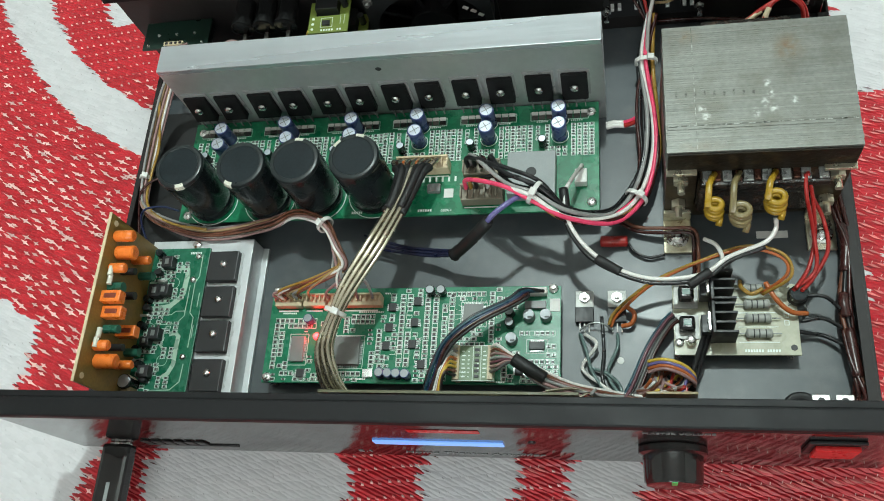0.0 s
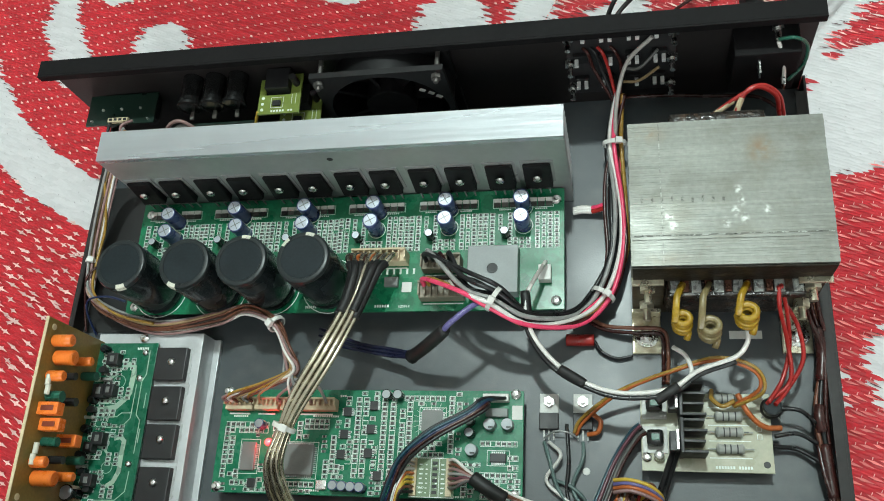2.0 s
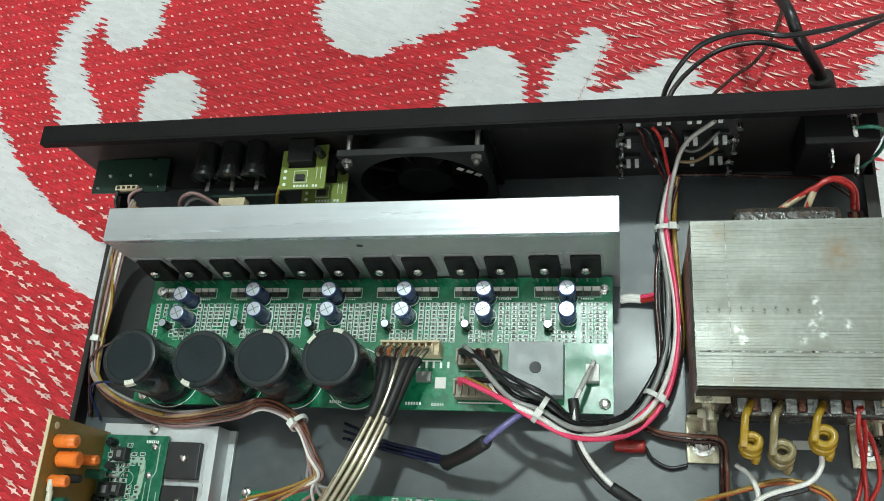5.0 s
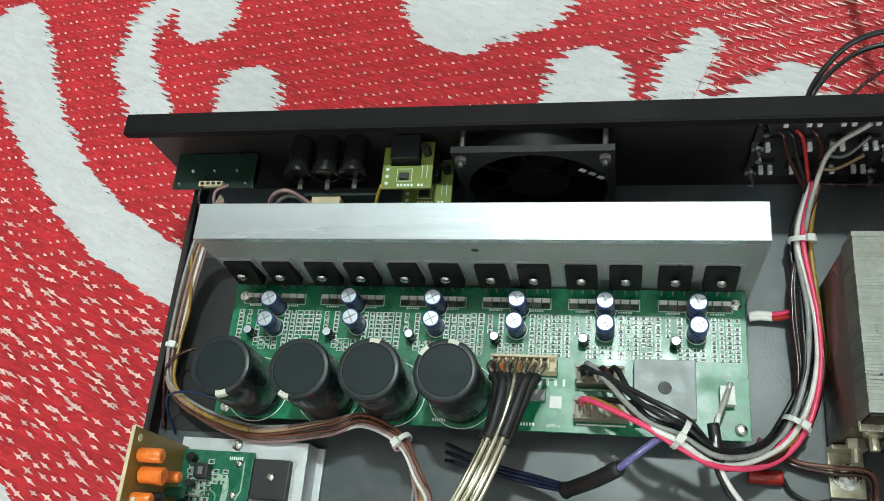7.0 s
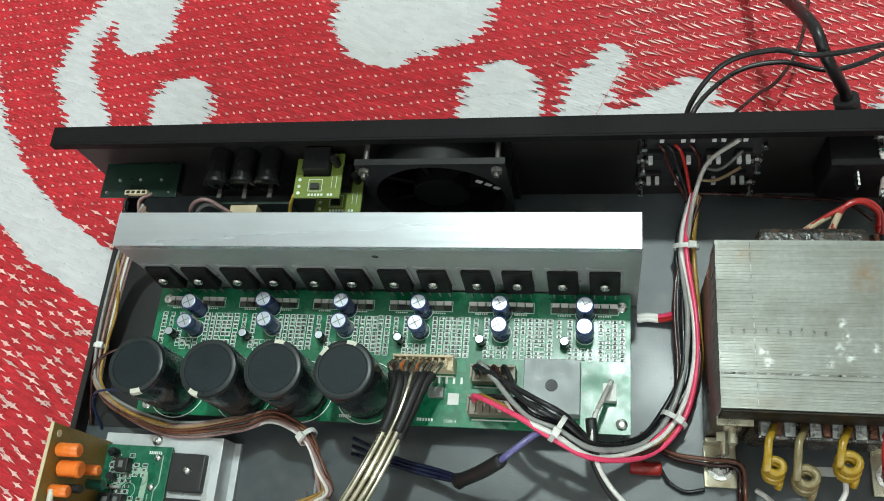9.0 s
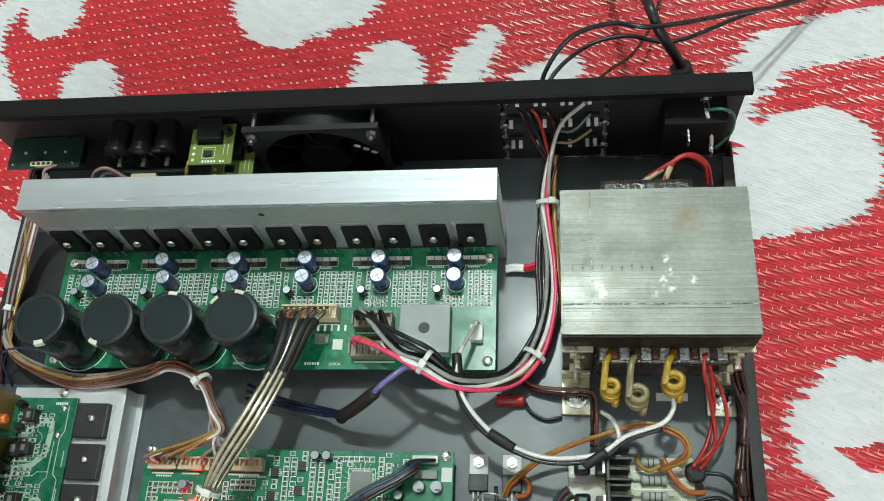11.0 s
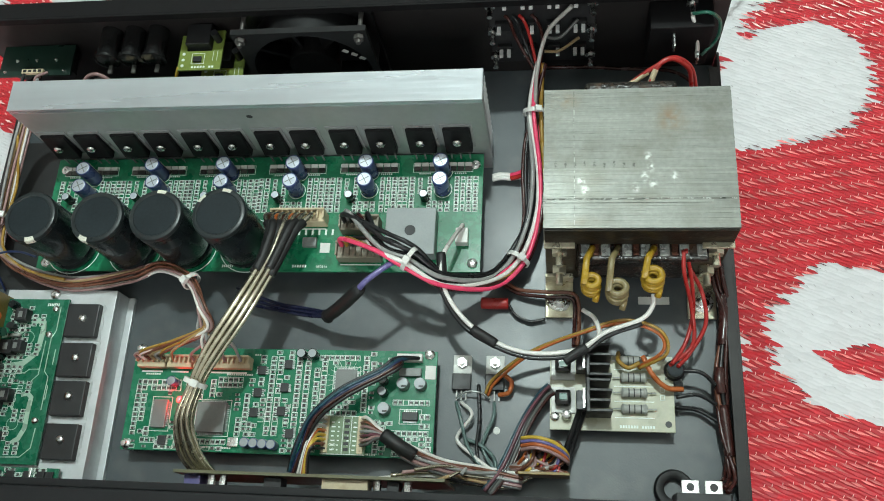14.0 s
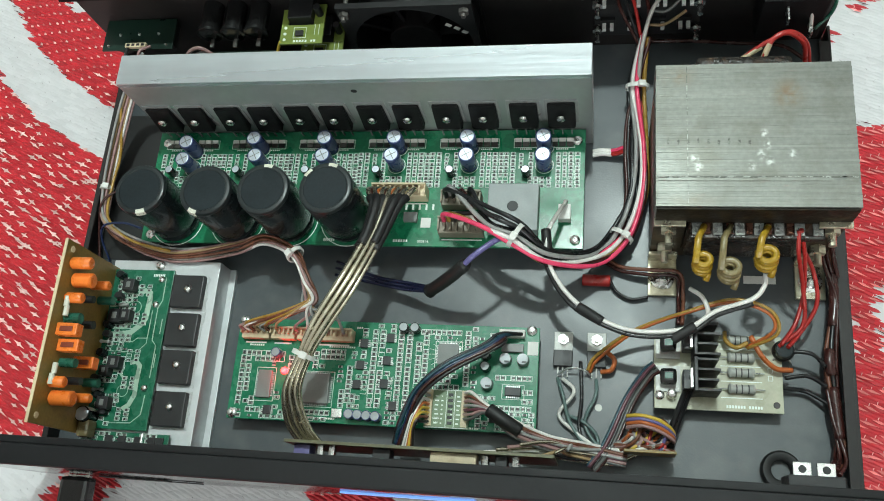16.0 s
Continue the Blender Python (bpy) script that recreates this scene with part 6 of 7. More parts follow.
br2 = loom("brown_loom", "brown, violet and black wires from the regulator board")
rng = random.Random(5)
for i, tone in enumerate((W_DARKRED, W_DIMGREY, W_BLACK, W_PLUM, W_TEALBLUE)):
    cord("wire", offset_pts([(0.2890, 0.0860, 0.014), (0.2840, 0.0820, 0.012), (0.275, 0.068, 0.010), (0.265, 0.045, 0.012), (0.2560, 0.0310, 0.016)], (i - 2) * 0.0014, 0.0005 * (i % 2), 0.0004, rng), 0.0010, tone, br2)
tw = loom("transistor_leads", "thin grey, white and black wires from the small transistors")
for pts, tone in (([(0.2392, 0.0800, 0.0025), (0.246, 0.072, 0.008), (0.238, 0.060, 0.004), (0.247, 0.051, 0.005), (0.258, 0.043, 0.008)], W_WHITE),
                  ([(0.2366, 0.0800, 0.0025), (0.2400, 0.0700, 0.007), (0.2440, 0.0560, 0.005), (0.2530, 0.0430, 0.006)], W_TEAL),
                  ([(0.249, 0.0890, 0.006), (0.250, 0.069, 0.006), (0.249, 0.054, 0.005), (0.253, 0.0400, 0.006)], W_BLACK),
                  ([(0.2575, 0.0800, 0.0025), (0.2575, 0.0710, 0.006), (0.2520, 0.0560, 0.004), (0.2600, 0.0420, 0.006)], W_TEAL),
                  ([(0.2420, 0.0600, 0.003), (0.2520, 0.0560, 0.005), (0.2590, 0.0480, 0.004), (0.2570, 0.0360, 0.006)], W_TEAL),
                  ([(0.2366, 0.0820, 0.0028), (0.2430, 0.0850, 0.0065), (0.2500, 0.0845, 0.0065), (0.2549, 0.0820, 0.0028)], SOLDER)):
    cord("wire", pts, 0.0010 if tone is not SOLDER else 0.0005, tone, tw)
fw = loom("front_loom", "silvery and coloured wires lying behind the front panel")
rng = random.Random(31)
for i in range(9):
    tone = (W_SILVER, W_WHITE, W_SILVER, W_MAUVE, W_SILVER, W_BLACK, W_TAN, W_SILVER, W_GREY)[i]
    y = 0.0345 + 0.0016 * (i % 5)
    cord("wire", [(0.196 + 0.006 * i, y - 0.001, 0.030), (0.222 + 0.003 * i, y + 0.002, 0.020 + 0.001 * i), (0.246, y + 0.001, 0.012 + 0.0012 * i), (0.266, y + 0.0015 * (i % 3), 0.012), (0.279, 0.040 + 0.001 * i, 0.014)], 0.0009, tone, fw)

# volume control with its knot of wires
vp = thing("volume_control", "volume potentiometer buried in a knot of coloured wires", "potentiometer")
part("solder_deck", box(bmesh.new(), 0.272, 0.298, 0.0400, 0.0415, 0.010, 0.026, 0.0003), PCB_TAN, vp)
rng = random.Random(17)
knot = (W_MAUVE, W_YELLOW, W_PURPLE, W_WHITE, W_ORANGE, W_GREY, W_BROWN, W_RED, W_WHITE, W_MAUVE, W_ORANGE, W_BROWN, W_GREY, W_PURPLE, W_BROWN, W_RED, W_GREY, W_MAUVE, W_BLACK, W_BROWN)
for i, tone in enumerate(knot):
    x = 0.2745 + 0.0012 * i
    pts = [(x, 0.0415, 0.013 + 0.008 * (i % 2))]
    a = rng.uniform(0, 6.28)
    for k in range(5):
        a += rng.uniform(0.8, 1.7)
        pts.append((0.2850 + 0.0105 * math.cos(a) * rng.uniform(0.6, 1.05), 0.0500 + 0.0075 * math.sin(a) * rng.uniform(0.6, 1.1), 0.010 + rng.uniform(0.0, 0.013)))
    pts.append((0.268 + rng.uniform(-0.003, 0.003), 0.0425 + rng.uniform(-0.003, 0.003), 0.008 + rng.uniform(0, 0.004)))
    cord("wire", pts, 0.0009, tone, vp)
for i, tone in enumerate((W_YELLOW, W_PURPLE, W_ORANGE, W_MAUVE)):
    cord("wire", [(0.2735, 0.0585 - i * 0.0020, 0.022), (0.2810, 0.0583 - i * 0.0018, 0.0265 + 0.0005 * i), (0.2900, 0.0560 - i * 0.0018, 0.0265), (0.2965, 0.0515 - i * 0.0014, 0.022), (0.2970, 0.0470, 0.012)], 0.0010, tone, vp)

ss = loom("side_loom", "dark red and black wires taped along the case side")
rng = random.Random(21)
SD = [(0.3760, 0.262, 0.010), (0.3775, 0.200, 0.010), (0.377, 0.152, 0.014), (0.381, 0.126, 0.011), (0.376, 0.095, 0.011), (0.378, 0.066, 0.009), (0.379, 0.045, 0.010), (0.372, 0.0375, 0.022)]
for i, tone in enumerate((W_DARKRED, W_BLACK, W_DARKRED, W_BROWN, W_DARKRED)):
    cord("wire", twisted(SD, (i - 2) * 0.0014, 0.0014 * (1 if i % 2 else -1), 1.6, 0.0008, rng), 0.0012, tone, ss)
for a, b, c in (((0.3765, 0.0990, 0.011), (0.3755, 0.0930, 0.012), (0.3765, 0.0860, 0.011)), ((0.3790, 0.140, 0.0125), (0.3805, 0.128, 0.0115), (0.3785, 0.112, 0.011)), ((0.3770, 0.080, 0.010), (0.3780, 0.066, 0.0095), (0.3788, 0.054, 0.0095))):
    cord("tape_wrap", [a, b, c], 0.0030, W_DARKRED, ss, "dark glossy tape wrap", 5, 10)
for pts in ([(0.3565, 0.0968, 0.016), (0.366, 0.0955, 0.017), (0.3735, 0.0900, 0.013)], [(0.353, 0.0830, 0.014), (0.364, 0.0845, 0.014), (0.3735, 0.0800, 0.012)], [(0.353, 0.079, 0.008), (0.365, 0.078, 0.005), (0.376, 0.071, 0.008)]):
    cord("wire", pts, 0.0011, W_BLACK, ss)
cord("wire", [(0.3055, 0.0790, 0.026), (0.3020, 0.0700, 0.018), (0.2955, 0.0520, 0.012), (0.2940, 0.0450, 0.016)], 0.0016, W_BLACK, ss)
cord("wire", [(0.3075, 0.0785, 0.026), (0.3040, 0.0700, 0.017), (0.2980, 0.0520, 0.010), (0.2960, 0.0450, 0.016)], 0.0016, W_BLACK, ss)

wl = loom("floor_splice", "white and red wires coming through the base under the heatsink")
for d, tone in ((0.0, W_WHITE), (0.0022, W_WHITE)):
    cord("wire", [(0.2530, 0.2140 + d, 0.004), (0.2580, 0.2145 + d, 0.005), (0.2640, 0.2140 + d, 0.005)], 0.0015, tone, wl)
for d, tone in ((0.0, W_RED), (0.0022, W_PINK)):
    cord("wire", [(0.2635, 0.2140 + d, 0.005), (0.2680, 0.2140 + d, 0.007), (0.2735, 0.2145 + d, 0.011)], 0.0014, tone, wl)

# ---- rear panel fittings ----
YR = YB - 0.0015
tb = thing("speaker_terminals", "dark speaker terminal block with bright solder lugs", "terminal block")
part("block", box(bmesh.new(), 0.2525, 0.3130, YR - 0.003, YR, 0.015, 0.0825, 0.0005), CHIP, tb)
for i in range(4):
    for j in range(3):
        x, z = 0.2605 + i * 0.0145, 0.0765 - j * 0.023
        p = part("lug_base", box(bmesh.new(), x - 0.0042, x + 0.0042, YR - 0.0055, YR - 0.003, z - 0.004, z + 0.004, 0.0005), FAN_GREY, tb)
        for d in (-0.0022, 0.0022):
            if (i * 5 + j * 3 + (d > 0)) % 4:
                part("solder_lug", box(bmesh.new(), x + d - 0.0011, x + d + 0.0011, YR - 0.0100, YR - 0.0055, z - 0.0008, z + 0.0016, 0.0003), TINNED, p)
for x in (0.2545, 0.3110):
    for z in (0.074, 0.049, 0.024):
        b = cyl(bmesh.new(), (x, YR - 0.013, z), 0.0016, 0.0135, 10, "y")
        cyl(b, (x, YR - 0.006, z), 0.0033, 0.0030, 6, "y")
        part("bolt", b, SCREW, tb)
fan = thing("cooling_fan", "dark square cooling fan on the rear panel", "fan")
FX0, FX1, FZ0, FZ1 = 0.1085, 0.1865, 0.0025, 0.0795
for y0, y1 in ((YR - 0.0225, YR - 0.0190), (YR - 0.0040, YR - 0.0005)):
    bm = bmesh.new()
    n = 40
    cx, cz, ro, hs2 = (FX0 + FX1) / 2, (FZ0 + FZ1) / 2, 0.0355, (FX1 - FX0) / 2
    rings = []
    for yy in (y0, y1):
        inner = [bm.verts.new((cx + ro * math.cos(2 * math.pi * k / n), yy, cz + ro * math.sin(2 * math.pi * k / n))) for k in range(n)]
        outer = []
        for k in range(n):
            c, s = math.cos(2 * math.pi * k / n), math.sin(2 * math.pi * k / n)
            q = hs2 / max(abs(c), abs(s))
            outer.append(bm.verts.new((cx + q * c, yy, cz + q * s)))
        rings.append((inner, outer))
    for k in range(n):
        j = (k + 1) % n
        for f in ((rings[0][0][k], rings[0][0][j], rings[0][1][j], rings[0][1][k]), (rings[1][0][k], rings[1][1][k], rings[1][1][j], rings[1][0][j]), (rings[0][1][k], rings[0][1][j], rings[1][1][j], rings[1][1][k]), (rings[0][0][k], rings[1][0][k], rings[1][0][j], rings[0][0][j])):
            bm.faces.new(f)
    part("frame_flange", bm, FAN_GREY, fan)
bm = bmesh.new()
lathe(bm, [(0.0355, 0), (0.0375, 0), (0.0375, 0.015), (0.0355, 0.015), (0.0355, 0)], 40)
part("barrel", bm, FAN_GREY, fan, smooth=True).matrix_basis = Matrix.Translation(((FX0 + FX1) / 2, YR - 0.0190, (FZ0 + FZ1) / 2)) @ Matrix.Rotation(radians(-90), 4, "X")
part("hub", lathe(bmesh.new(), [(0, 0), (0.015, 0), (0.0155, 0.001), (0.0155, 0.014), (0, 0.014)], 28), FLANGE_BLACK, fan).matrix_basis = Matrix.Translation(((FX0 + FX1) / 2, YR - 0.020, (FZ0 + FZ1) / 2)) @ Matrix.Rotation(radians(-90), 4, "X")
for k in range(7):
    bm = box(bmesh.new(), 0.0150, 0.0345, -0.0010, 0.0010, 0.001, 0.014, 0.0004)
    bmesh.ops.transform(bm, matrix=Matrix.Rotation(radians(32), 4, "X"), verts=bm.verts)
    part("blade", bm, FLANGE_BLACK, fan).matrix_basis = Matrix.Translation(((FX0 + FX1) / 2, YR - 0.017, (FZ0 + FZ1) / 2)) @ Matrix.Rotation(radians(-90), 4, "X") @ Matrix.Rotation(2 * math.pi * k / 7, 4, "Z")
for x in (FX0 + 0.0045, FX1 - 0.0045):
    b = cyl(bmesh.new(), (x, YR - 0.0275, FZ1 - 0.0045), 0.0014, 0.027, 10, "y")
    cyl(b, (x, YR - 0.0252, FZ1 - 0.0045), 0.0030, 0.0026, 6, "y")
    part("fan_bolt", b, DIM_STEEL, fan)
for k, (x, z) in enumerate(((0.1710, 0.0610), (0.1755, 0.0575), (0.1795, 0.0535))):
    part("label_fleck", box(bmesh.new(), -0.0018, 0.0018, -0.0002, 0.0002, -0.0012, 0.0012, 0.0001), NYLON, fan).matrix_basis = Matrix.Translation((x, YR - 0.0228, z)) @ Matrix.Rotation(0.7, 4, "Y")

# input sockets: small boards, jack cluster
pbd = thing("mic_socket_board", "small green socket board, coloured dark for shade, with soldered wires", "circuit board")
part("board", box(bmesh.new(), -0.0560, -0.0080, 0.2690, YR - 0.001, 0.0440, 0.0455, 0.0002), PCB_SHADED, pbd)
for i in range(7):
    part("solder_joint", lathe(bmesh.new(), [(0.0011, 0), (0.0006, 0.001), (0, 0.0014)], 8, (-0.0520 + i * 0.0066, 0.2720 + 0.008 * (i % 2), 0.0455)), SCREW, pbd)
ws = part("white_socket", box(bmesh.new(), -0.0390, -0.0250, 0.2695, 0.2725, 0.0455, 0.0480, 0.0003), HEADER, pbd)
for i in range(4):
    part("socket_slot", box(bmesh.new(), -0.0378 + i * 0.0033, -0.0358 + i * 0.0033, 0.2702, 0.2718, 0.0480, 0.0483), CHIP, ws)
for i in range(3):
    part("jack", cyl(bmesh.new(), (-0.047 + i * 0.015, YR - 0.016, 0.036), 0.0058, 0.015, 18, "y"), CHIP, pbd)
cord("wire", [(-0.0215, 0.2700, 0.0475), (-0.0270, 0.2640, 0.050), (-0.0290, 0.2560, 0.040), (-0.0290, 0.2480, 0.020)], 0.0009, W_MAUVE, pbd)
cord("wire", [(-0.0255, 0.2680, 0.0475), (-0.0275, 0.2620, 0.047), (-0.0280, 0.2540, 0.036), (-0.0280, 0.2480, 0.018)], 0.0011, W_DARKRED, pbd)
cord("wire", [(-0.0370, 0.2690, 0.0475), (-0.0375, 0.2600, 0.045), (-0.0370, 0.2500, 0.020)], 0.0010, W_BLACK, pbd)
jk = thing("input_jacks", "row of dark round input jacks on the rear panel", "jack")
part("jack_board", box(bmesh.new(), 0.0140, 0.0640, 0.2640, 0.2655, 0.030, 0.046, 0.0002), PCB_SHADED, jk)
for i in range(3):
    x = 0.0220 + i * 0.0150
    p = part("jack", cyl(bmesh.new(), (x, YR - 0.021, 0.056), 0.0064, 0.0205, 20, "y"), JACK, jk, smooth=True)
    part("lug", box(bmesh.new(), x - 0.0012, x + 0.0012, 0.2655, YR - 0.021, 0.050, 0.0512), DIM_STEEL, p)
    part("cover", lathe(bmesh.new(), [(0.0062, 0), (0.0075, 0.0003), (0.0075, 0.0022), (0.0062, 0.0025), (0.0062, 0)], 24, (0, 0, 0)), JACK, p, smooth=True).matrix_basis = Matrix.Translation((x, YR - 0.0215, 0.056)) @ Matrix.Rotation(radians(-90), 4, "X")
part("white_socket", box(bmesh.new(), 0.0270, 0.0430, 0.2590, 0.2640, 0.0380, 0.0450, 0.0004), HEADER, jk)
cord("wire", [(0.0020, 0.2500, 0.030), (0.0060, 0.2590, 0.050), (0.0170, 0.2620, 0.056), (0.0290, 0.2580, 0.046)], 0.0012, W_MAUVE, jk)
cord("wire", [(0.0040, 0.2500, 0.028), (0.0080, 0.2580, 0.046), (0.0180, 0.2610, 0.052), (0.0300, 0.2575, 0.044)], 0.0012, W_GREY, jk)
for k, (x0, y0, z0) in enumerate(((0.0685, 0.2620, 0.0560), (0.0760, 0.2600, 0.0400))):
    g = thing("digital_input_board", "small lime green digital input board", "circuit board", "digital input boards", (x0, y0, z0))
    bm = bmesh.new()
    box(bm, 0, 0.0265, 0.0, 0.0130, 0, 0.0015, 0.0002)
    box(bm, 0, 0.0040, 0.0130, 0.0240, 0, 0.0015, 0.0002)
    box(bm, 0.0200, 0.0265, 0.0130, 0.0270, 0, 0.0015, 0.0002)
    part("board", bm, PCB_LIME, g)
    part("chip", box(bmesh.new(), 0.0095, 0.0145, 0.0050, 0.0085, 0.0015, 0.0030, 0.0002), CHIP, g)
    bm = bmesh.new()
    for i in range(8):
        if i != 5:
            box(bm, 0.0085 + i * 0.0018, 0.0097 + i * 0.0018, 0.0012, 0.0026, 0.0015, 0.0016)
    for i in range(3):
        cyl(bm, (0.0028, 0.0030 + i * 0.0040, 0.0015), 0.0010, 0.0002, 10)
    for a in ((0.0080, 0.0160, 0.0040, 0.0043), (0.0080, 0.0160, 0.0110, 0.0113), (0.0080, 0.0083, 0.0040, 0.0113), (0.0157, 0.0160, 0.0040, 0.0113), (0.0210, 0.0213, 0.0060, 0.0130), (0.0235, 0.0238, 0.0060, 0.0130)):
        box(bm, *a, 0.0015, 0.0016)
    part("silk_print", bm, SILK, g)
    part("receiver", box(bmesh.new(), 0.0045, 0.0195, 0.0150, 0.0290, -0.004, 0.0060, 0.0006), CHIP, g)
    part("tall_capacitor", cyl(bmesh.new(), (0.0232, 0.0200, 0.0015), 0.0022, 0.008, 14), CHIP, g)
cord("wire", [(0.0690, 0.2640, 0.0575), (0.0650, 0.2600, 0.050), (0.0600, 0.2540, 0.034)], 0.0009, W_YELLOW, jk)
ic = thing("mains_inlet", "black mains inlet with a green earth wire", "socket")
part("inlet_body", box(bmesh.new(), 0.3420, 0.3760, YR - 0.018, YR, 0.030, 0.066, 0.001), FLANGE_BLACK, ic)
for z in (0.070, 0.040):
    b = cyl(bmesh.new(), (0.3640, YR - 0.012, z), 0.0016, 0.012, 10, "y")
    cyl(b, (0.3640, YR - 0.006, z), 0.0034, 0.003, 6, "y")
    part("bolt", b, SCREW, ic)
for x, z in ((0.355, 0.058), (0.369, 0.045)):
    part("blade", box(bmesh.new(), x - 0.0006, x + 0.0006, YR - 0.026, YR - 0.018, z - 0.003, z + 0.003, 0.0002), SCREW, ic)
cord("earth_wire", [(0.3640, YR - 0.012, 0.070), (0.3720, 0.2780, 0.073), (0.3790, 0.2790, 0.064), (0.3795, 0.2770, 0.050), (0.3720, 0.2720, 0.042)], 0.0010, W_GREEN, ic)
cord("wire", [(0.3640, YR - 0.013, 0.069), (0.3670, 0.2760, 0.060), (0.3690, 0.2740, 0.050), (0.3690, 0.2680, 0.045)], 0.0011, W_WHITE, ic)
tp = loom("transformer_primary_leads", "red and tan sleeved leads looping behind the transformer")
for pts, tone in (([(0.3250, 0.2400, 0.056), (0.3350, 0.2470, 0.060), (0.3450, 0.2520, 0.064), (0.3530, 0.2550, 0.065), (0.3620, 0.2530, 0.058), (0.3650, 0.2480, 0.046)], W_RED),
                  ([(0.3400, 0.2400, 0.058), (0.3430, 0.2480, 0.062), (0.3480, 0.2540, 0.065), (0.3560, 0.2560, 0.064), (0.3640, 0.2540, 0.056), (0.3680, 0.2490, 0.042)], W_RED),
                  ([(0.3240, 0.2395, 0.055), (0.3320, 0.2450, 0.0585), (0.3400, 0.2495, 0.0615)], HEADER), ([(0.3395, 0.2395, 0.057), (0.3420, 0.2455, 0.0605), (0.3440, 0.2500, 0.063)], HEADER)):
    cord("wire", pts, 0.0013 if tone is W_RED else 0.0016, tone, tp)
cord("wire", [(0.2850, 0.2860, 0.012), (0.3100, 0.2840, 0.014), (0.3350, 0.2830, 0.012), (0.3600, 0.2800, 0.013), (0.3740, 0.2700, 0.012)], 0.0011, W_DARKRED, tp)

# cords leaving the back
for nm, lab, pts, r, tone in (("speaker_cable", "thin black speaker cord arching behind the case", [(0.2775, YB + 0.001, 0.055), (0.277, 0.308, 0.066), (0.292, 0.323, 0.080), (0.314, 0.324, 0.090), (0.336, 0.319, 0.092), (0.383, 0.342, 0.070), (0.450, 0.400, 0.010), (0.520, 0.470, -0.007)], 0.0014, W_BLACK),
                              ("speaker_cable", "thin black speaker cord arching behind the case", [(0.2785, YB + 0.001, 0.045), (0.281, 0.314, 0.054), (0.302, 0.337, 0.052), (0.325, 0.341, 0.055), (0.351, 0.332, 0.060), (0.390, 0.354, 0.050), (0.455, 0.410, 0.006), (0.510, 0.480, -0.007)], 0.0014, W_BLACK),
                              ("speaker_cable", "thin dark red speaker cord on the mat", [(0.2900, YB + 0.001, 0.030), (0.297, 0.318, 0.026), (0.317, 0.345, 0.014), (0.333, 0.359, 0.012), (0.348, 0.389, 0.006), (0.360, 0.440, -0.007)], 0.0011, W_DARKRED)):
    t = thing(nm, lab, "cable", "speaker cables")
    cord("lead", pts, r, tone, t)
mc = thing("mains_cable", "thick black mains cable with moulded strain relief", "cable")
cord("lead", [(0.3590, 0.3080, 0.046), (0.352, 0.316, 0.064), (0.340, 0.322, 0.084), (0.3335, 0.338, 0.090), (0.3270, 0.380, 0.060), (0.3200, 0.440, 0.004), (0.3180, 0.500, -0.005)], 0.0030, W_BLACK, mc)
cord("plug", [(0.3600, YB + 0.0005, 0.044), (0.3600, 0.302, 0.0445), (0.3580, 0.3095, 0.048), (0.3535, 0.3150, 0.060)], 0.0062, RUBBER, mc, "moulded black plug", 5, 12)

# ---- front panel fittings ----
YP = YF - 0.0002
bm = bmesh.new()
lathe(bm, [(0, 0), (0.0165, 0), (0.0165, 0.003), (0.0145, 0.004), (0.0140, 0.016), (0.0130, 0.0178), (0, 0.018)], 40)
kb = part("volume_knob", bm, PANEL_BLACK, case, "black master volume knob", smooth=True)
kb.matrix_basis = Matrix.Translation((0.2835, YF - 0.0006, 0.038)) @ Matrix.Rotation(radians(90), 4, "X")
part("pointer", box(bmesh.new(), 0.2822, 0.2848, YF - 0.0190, YF - 0.0184, 0.0430, 0.0515, 0.0002), GREEN_DOT, case, "green pointer of the knob")
part("display_window", box(bmesh.new(), 0.1310, 0.2000, YF - 0.0010, YF - 0.0001, 0.0325, 0.0405, 0.0003), LCD, case, "lit blue strip display")
rk = part("power_switch", box(bmesh.new(), 0.3420, 0.3665, YF - 0.0018, YF - 0.0001, 0.0400, 0.0640, 0.0006), CHIP, case, "red rocker power switch")
part("rocker", box(bmesh.new(), 0.3445, 0.3640, YF - 0.0045, YF - 0.0018, 0.0430, 0.0615, 0.0012), RED_SWITCH, rk)
us = thing("usb_stick", "black usb stick plugged into the front panel", "usb stick")
part("stick_body", box(bmesh.new(), -0.0405, -0.0230, YF - 0.066, YF - 0.0015, 0.0080, 0.0180, 0.0022), PANEL_BLACK, us)
part("metal_plug", box(bmesh.new(), -0.0380, -0.0255, YF - 0.0015, YF - 0.0002, 0.0100, 0.0145, 0.0003), SCREW, us)
part("pale_badge", box(bmesh.new(), -0.0328, -0.0305, YF - 0.040, YF - 0.024, 0.0180, 0.0182), BRIDGE, us)
pn = front
face = Matrix.Rotation(radians(90), 4, "X")
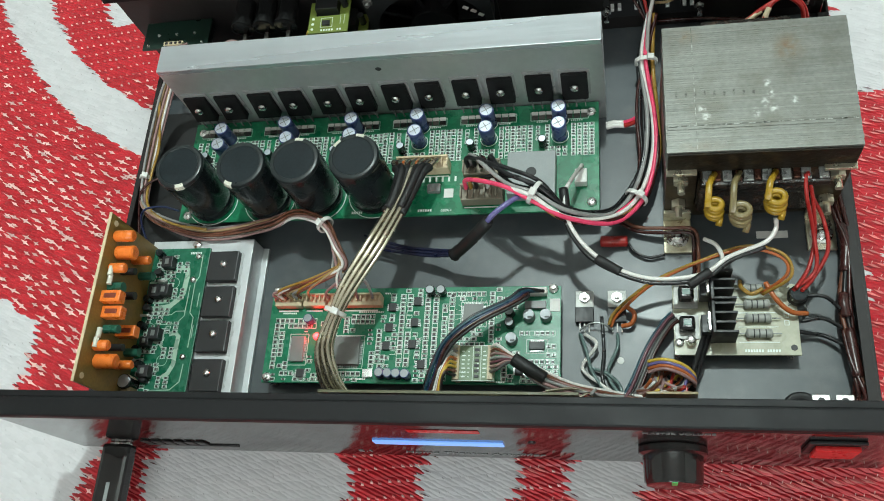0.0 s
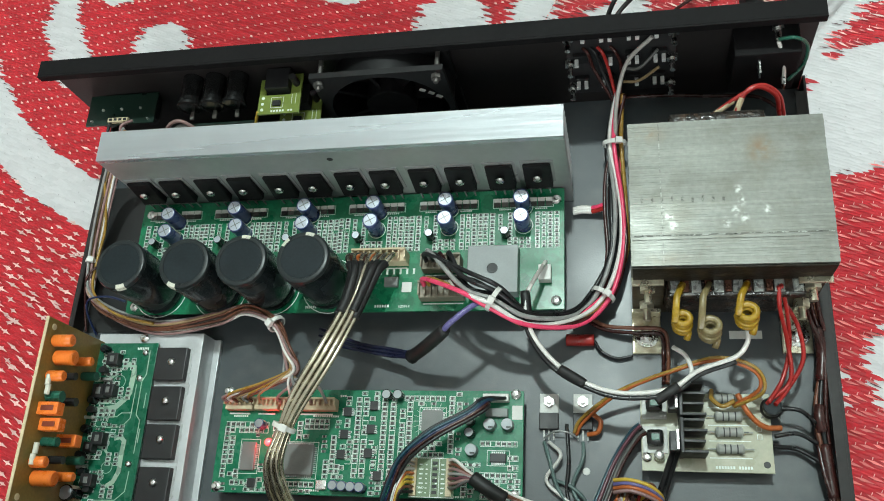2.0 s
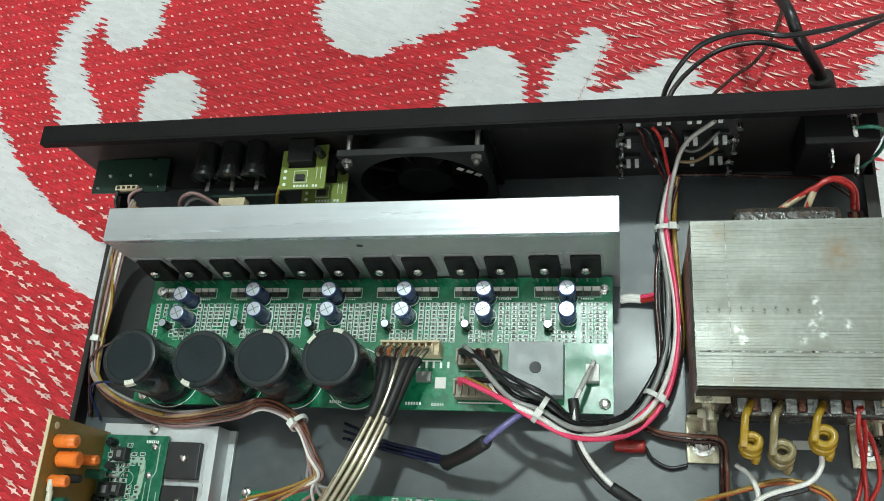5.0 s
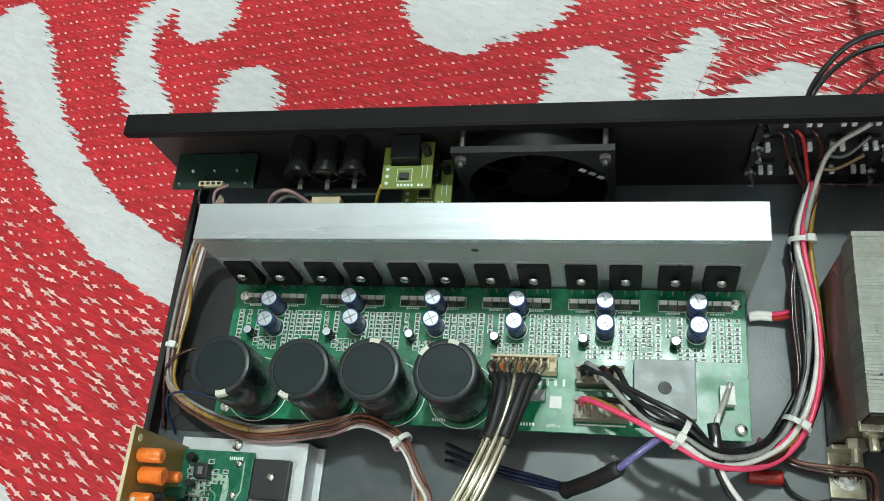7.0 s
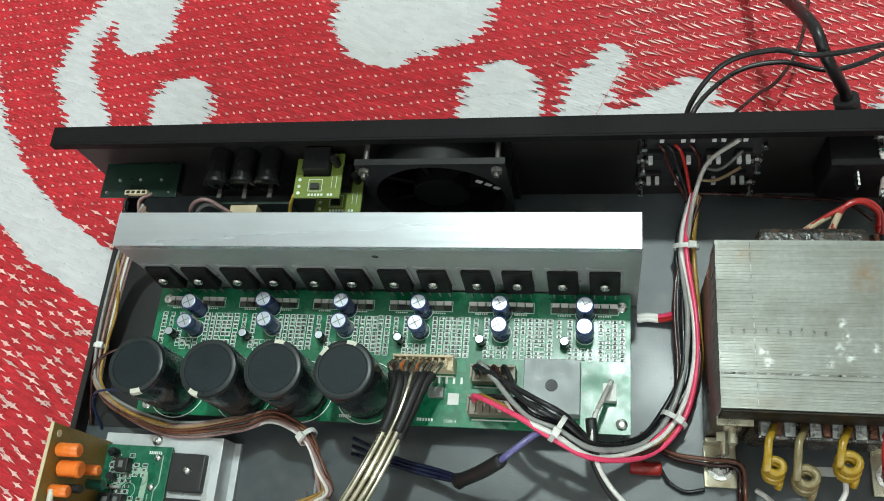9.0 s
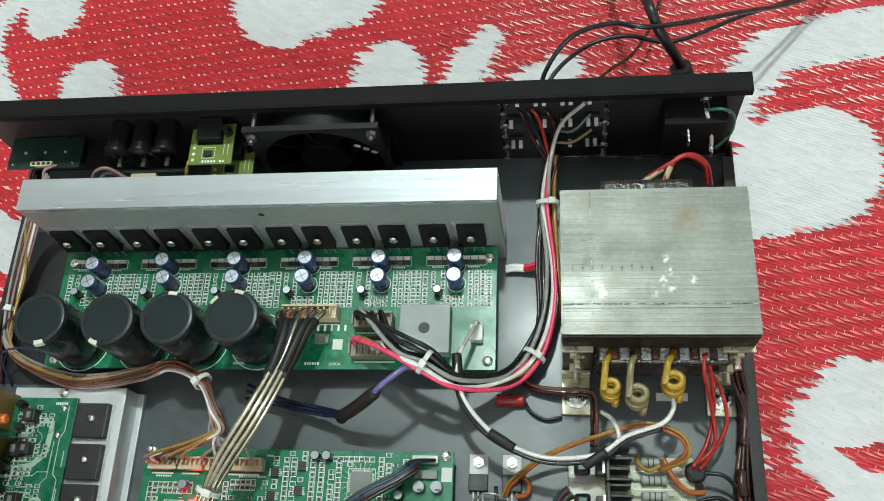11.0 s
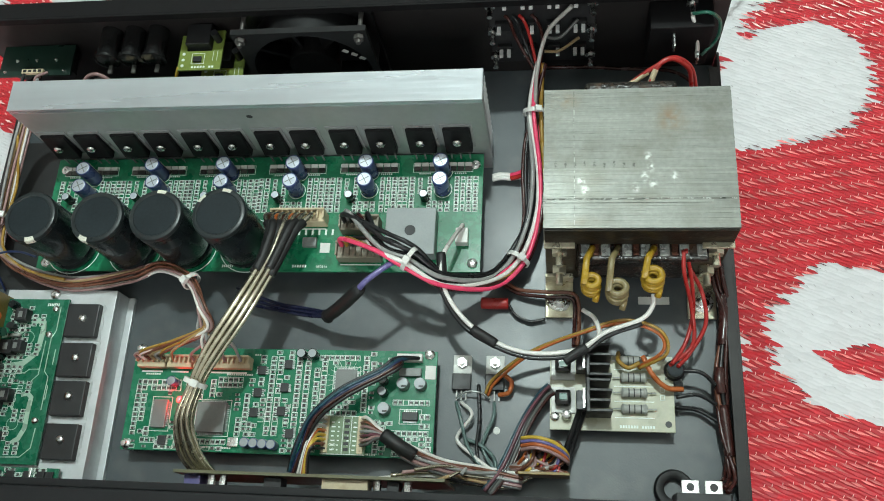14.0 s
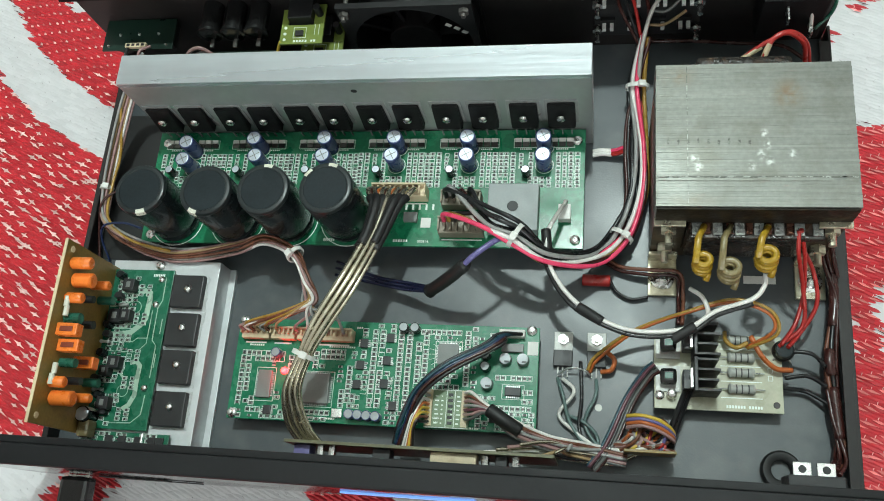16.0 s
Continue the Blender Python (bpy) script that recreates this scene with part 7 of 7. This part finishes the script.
word("MASTER VOLUME", 0.0042, BRIDGE, pn, Matrix.Translation((0.2850, YP, 0.0700)) @ face)
word("Home Theatre Amplifier", 0.0078, BRIDGE, pn, Matrix.Translation((0.1790, YP, 0.0040)) @ face @ Matrix(((1, 0.25, 0, 0), (0, 1, 0, 0), (0, 0, 1, 0), (0, 0, 0, 1))))
word("5.1", 0.0078, BRIDGE, pn, Matrix.Translation((0.1180, YP, 0.0040)) @ face)
bm = bmesh.new()
box(bm, 0.1560, 0.1920, YP - 0.0001, YP, 0.0620, 0.0690)
part("badge_bar", bm, RED_SWITCH, pn)
for i in range(6):
    part("jack_slot", box(bmesh.new(), -0.0140 + i * 0.0070, -0.0090 + i * 0.0070, YP - 0.0008, YP, 0.0140, 0.0230, 0.0006), CHIP, pn)
part("slot_tail", box(bmesh.new(), -0.0150, 0.0430, YP - 0.0006, YP, 0.0100, 0.0125, 0.0003), CHIP, pn)
part("sensor_eye", lathe(bmesh.new(), [(0, 0.0008), (0.0018, 0.0006), (0.0022, 0)], 16), CHIP, pn).matrix_basis = Matrix.Translation((0.2150, YF, 0.042)) @ Matrix.Rotation(radians(90), 4, "X")

# ---- ceiling lamp that lights the room ----
cl = thing("ceiling_lamp", "bare bulb holder hanging on a black rod", "lamp", at=LAMP)
part("rod", cyl(bmesh.new(), (0, 0, 0.09), 0.006, 2.6 - LAMP[2] - 0.09, 12), STEEL_BLACK, cl)
part("cap", lathe(bmesh.new(), [(0, 0.095), (0.03, 0.09), (0.045, 0.075), (0.045, 0.07), (0, 0.07)], 24), STEEL_BLACK, cl)

# readable pin names on the daughter board, and a stray thin wire by the side block
for txt, y in (("GND", 0.0516), ("+5V", 0.0492)):
    word(txt, 0.0017, SILK, ds, Matrix.Translation((0.1738, y, 0.02152)), "pin_name")
sw2 = loom("stray_wire", "thin dark blue wire bent up beside the loom")
cord("lead", [(-0.0480, 0.1420, 0.002), (-0.0490, 0.1530, 0.014), (-0.0440, 0.1590, 0.022), (-0.0300, 0.1600, 0.024), (-0.0180, 0.1570, 0.023)], 0.0007, W_BLUE, sw2)
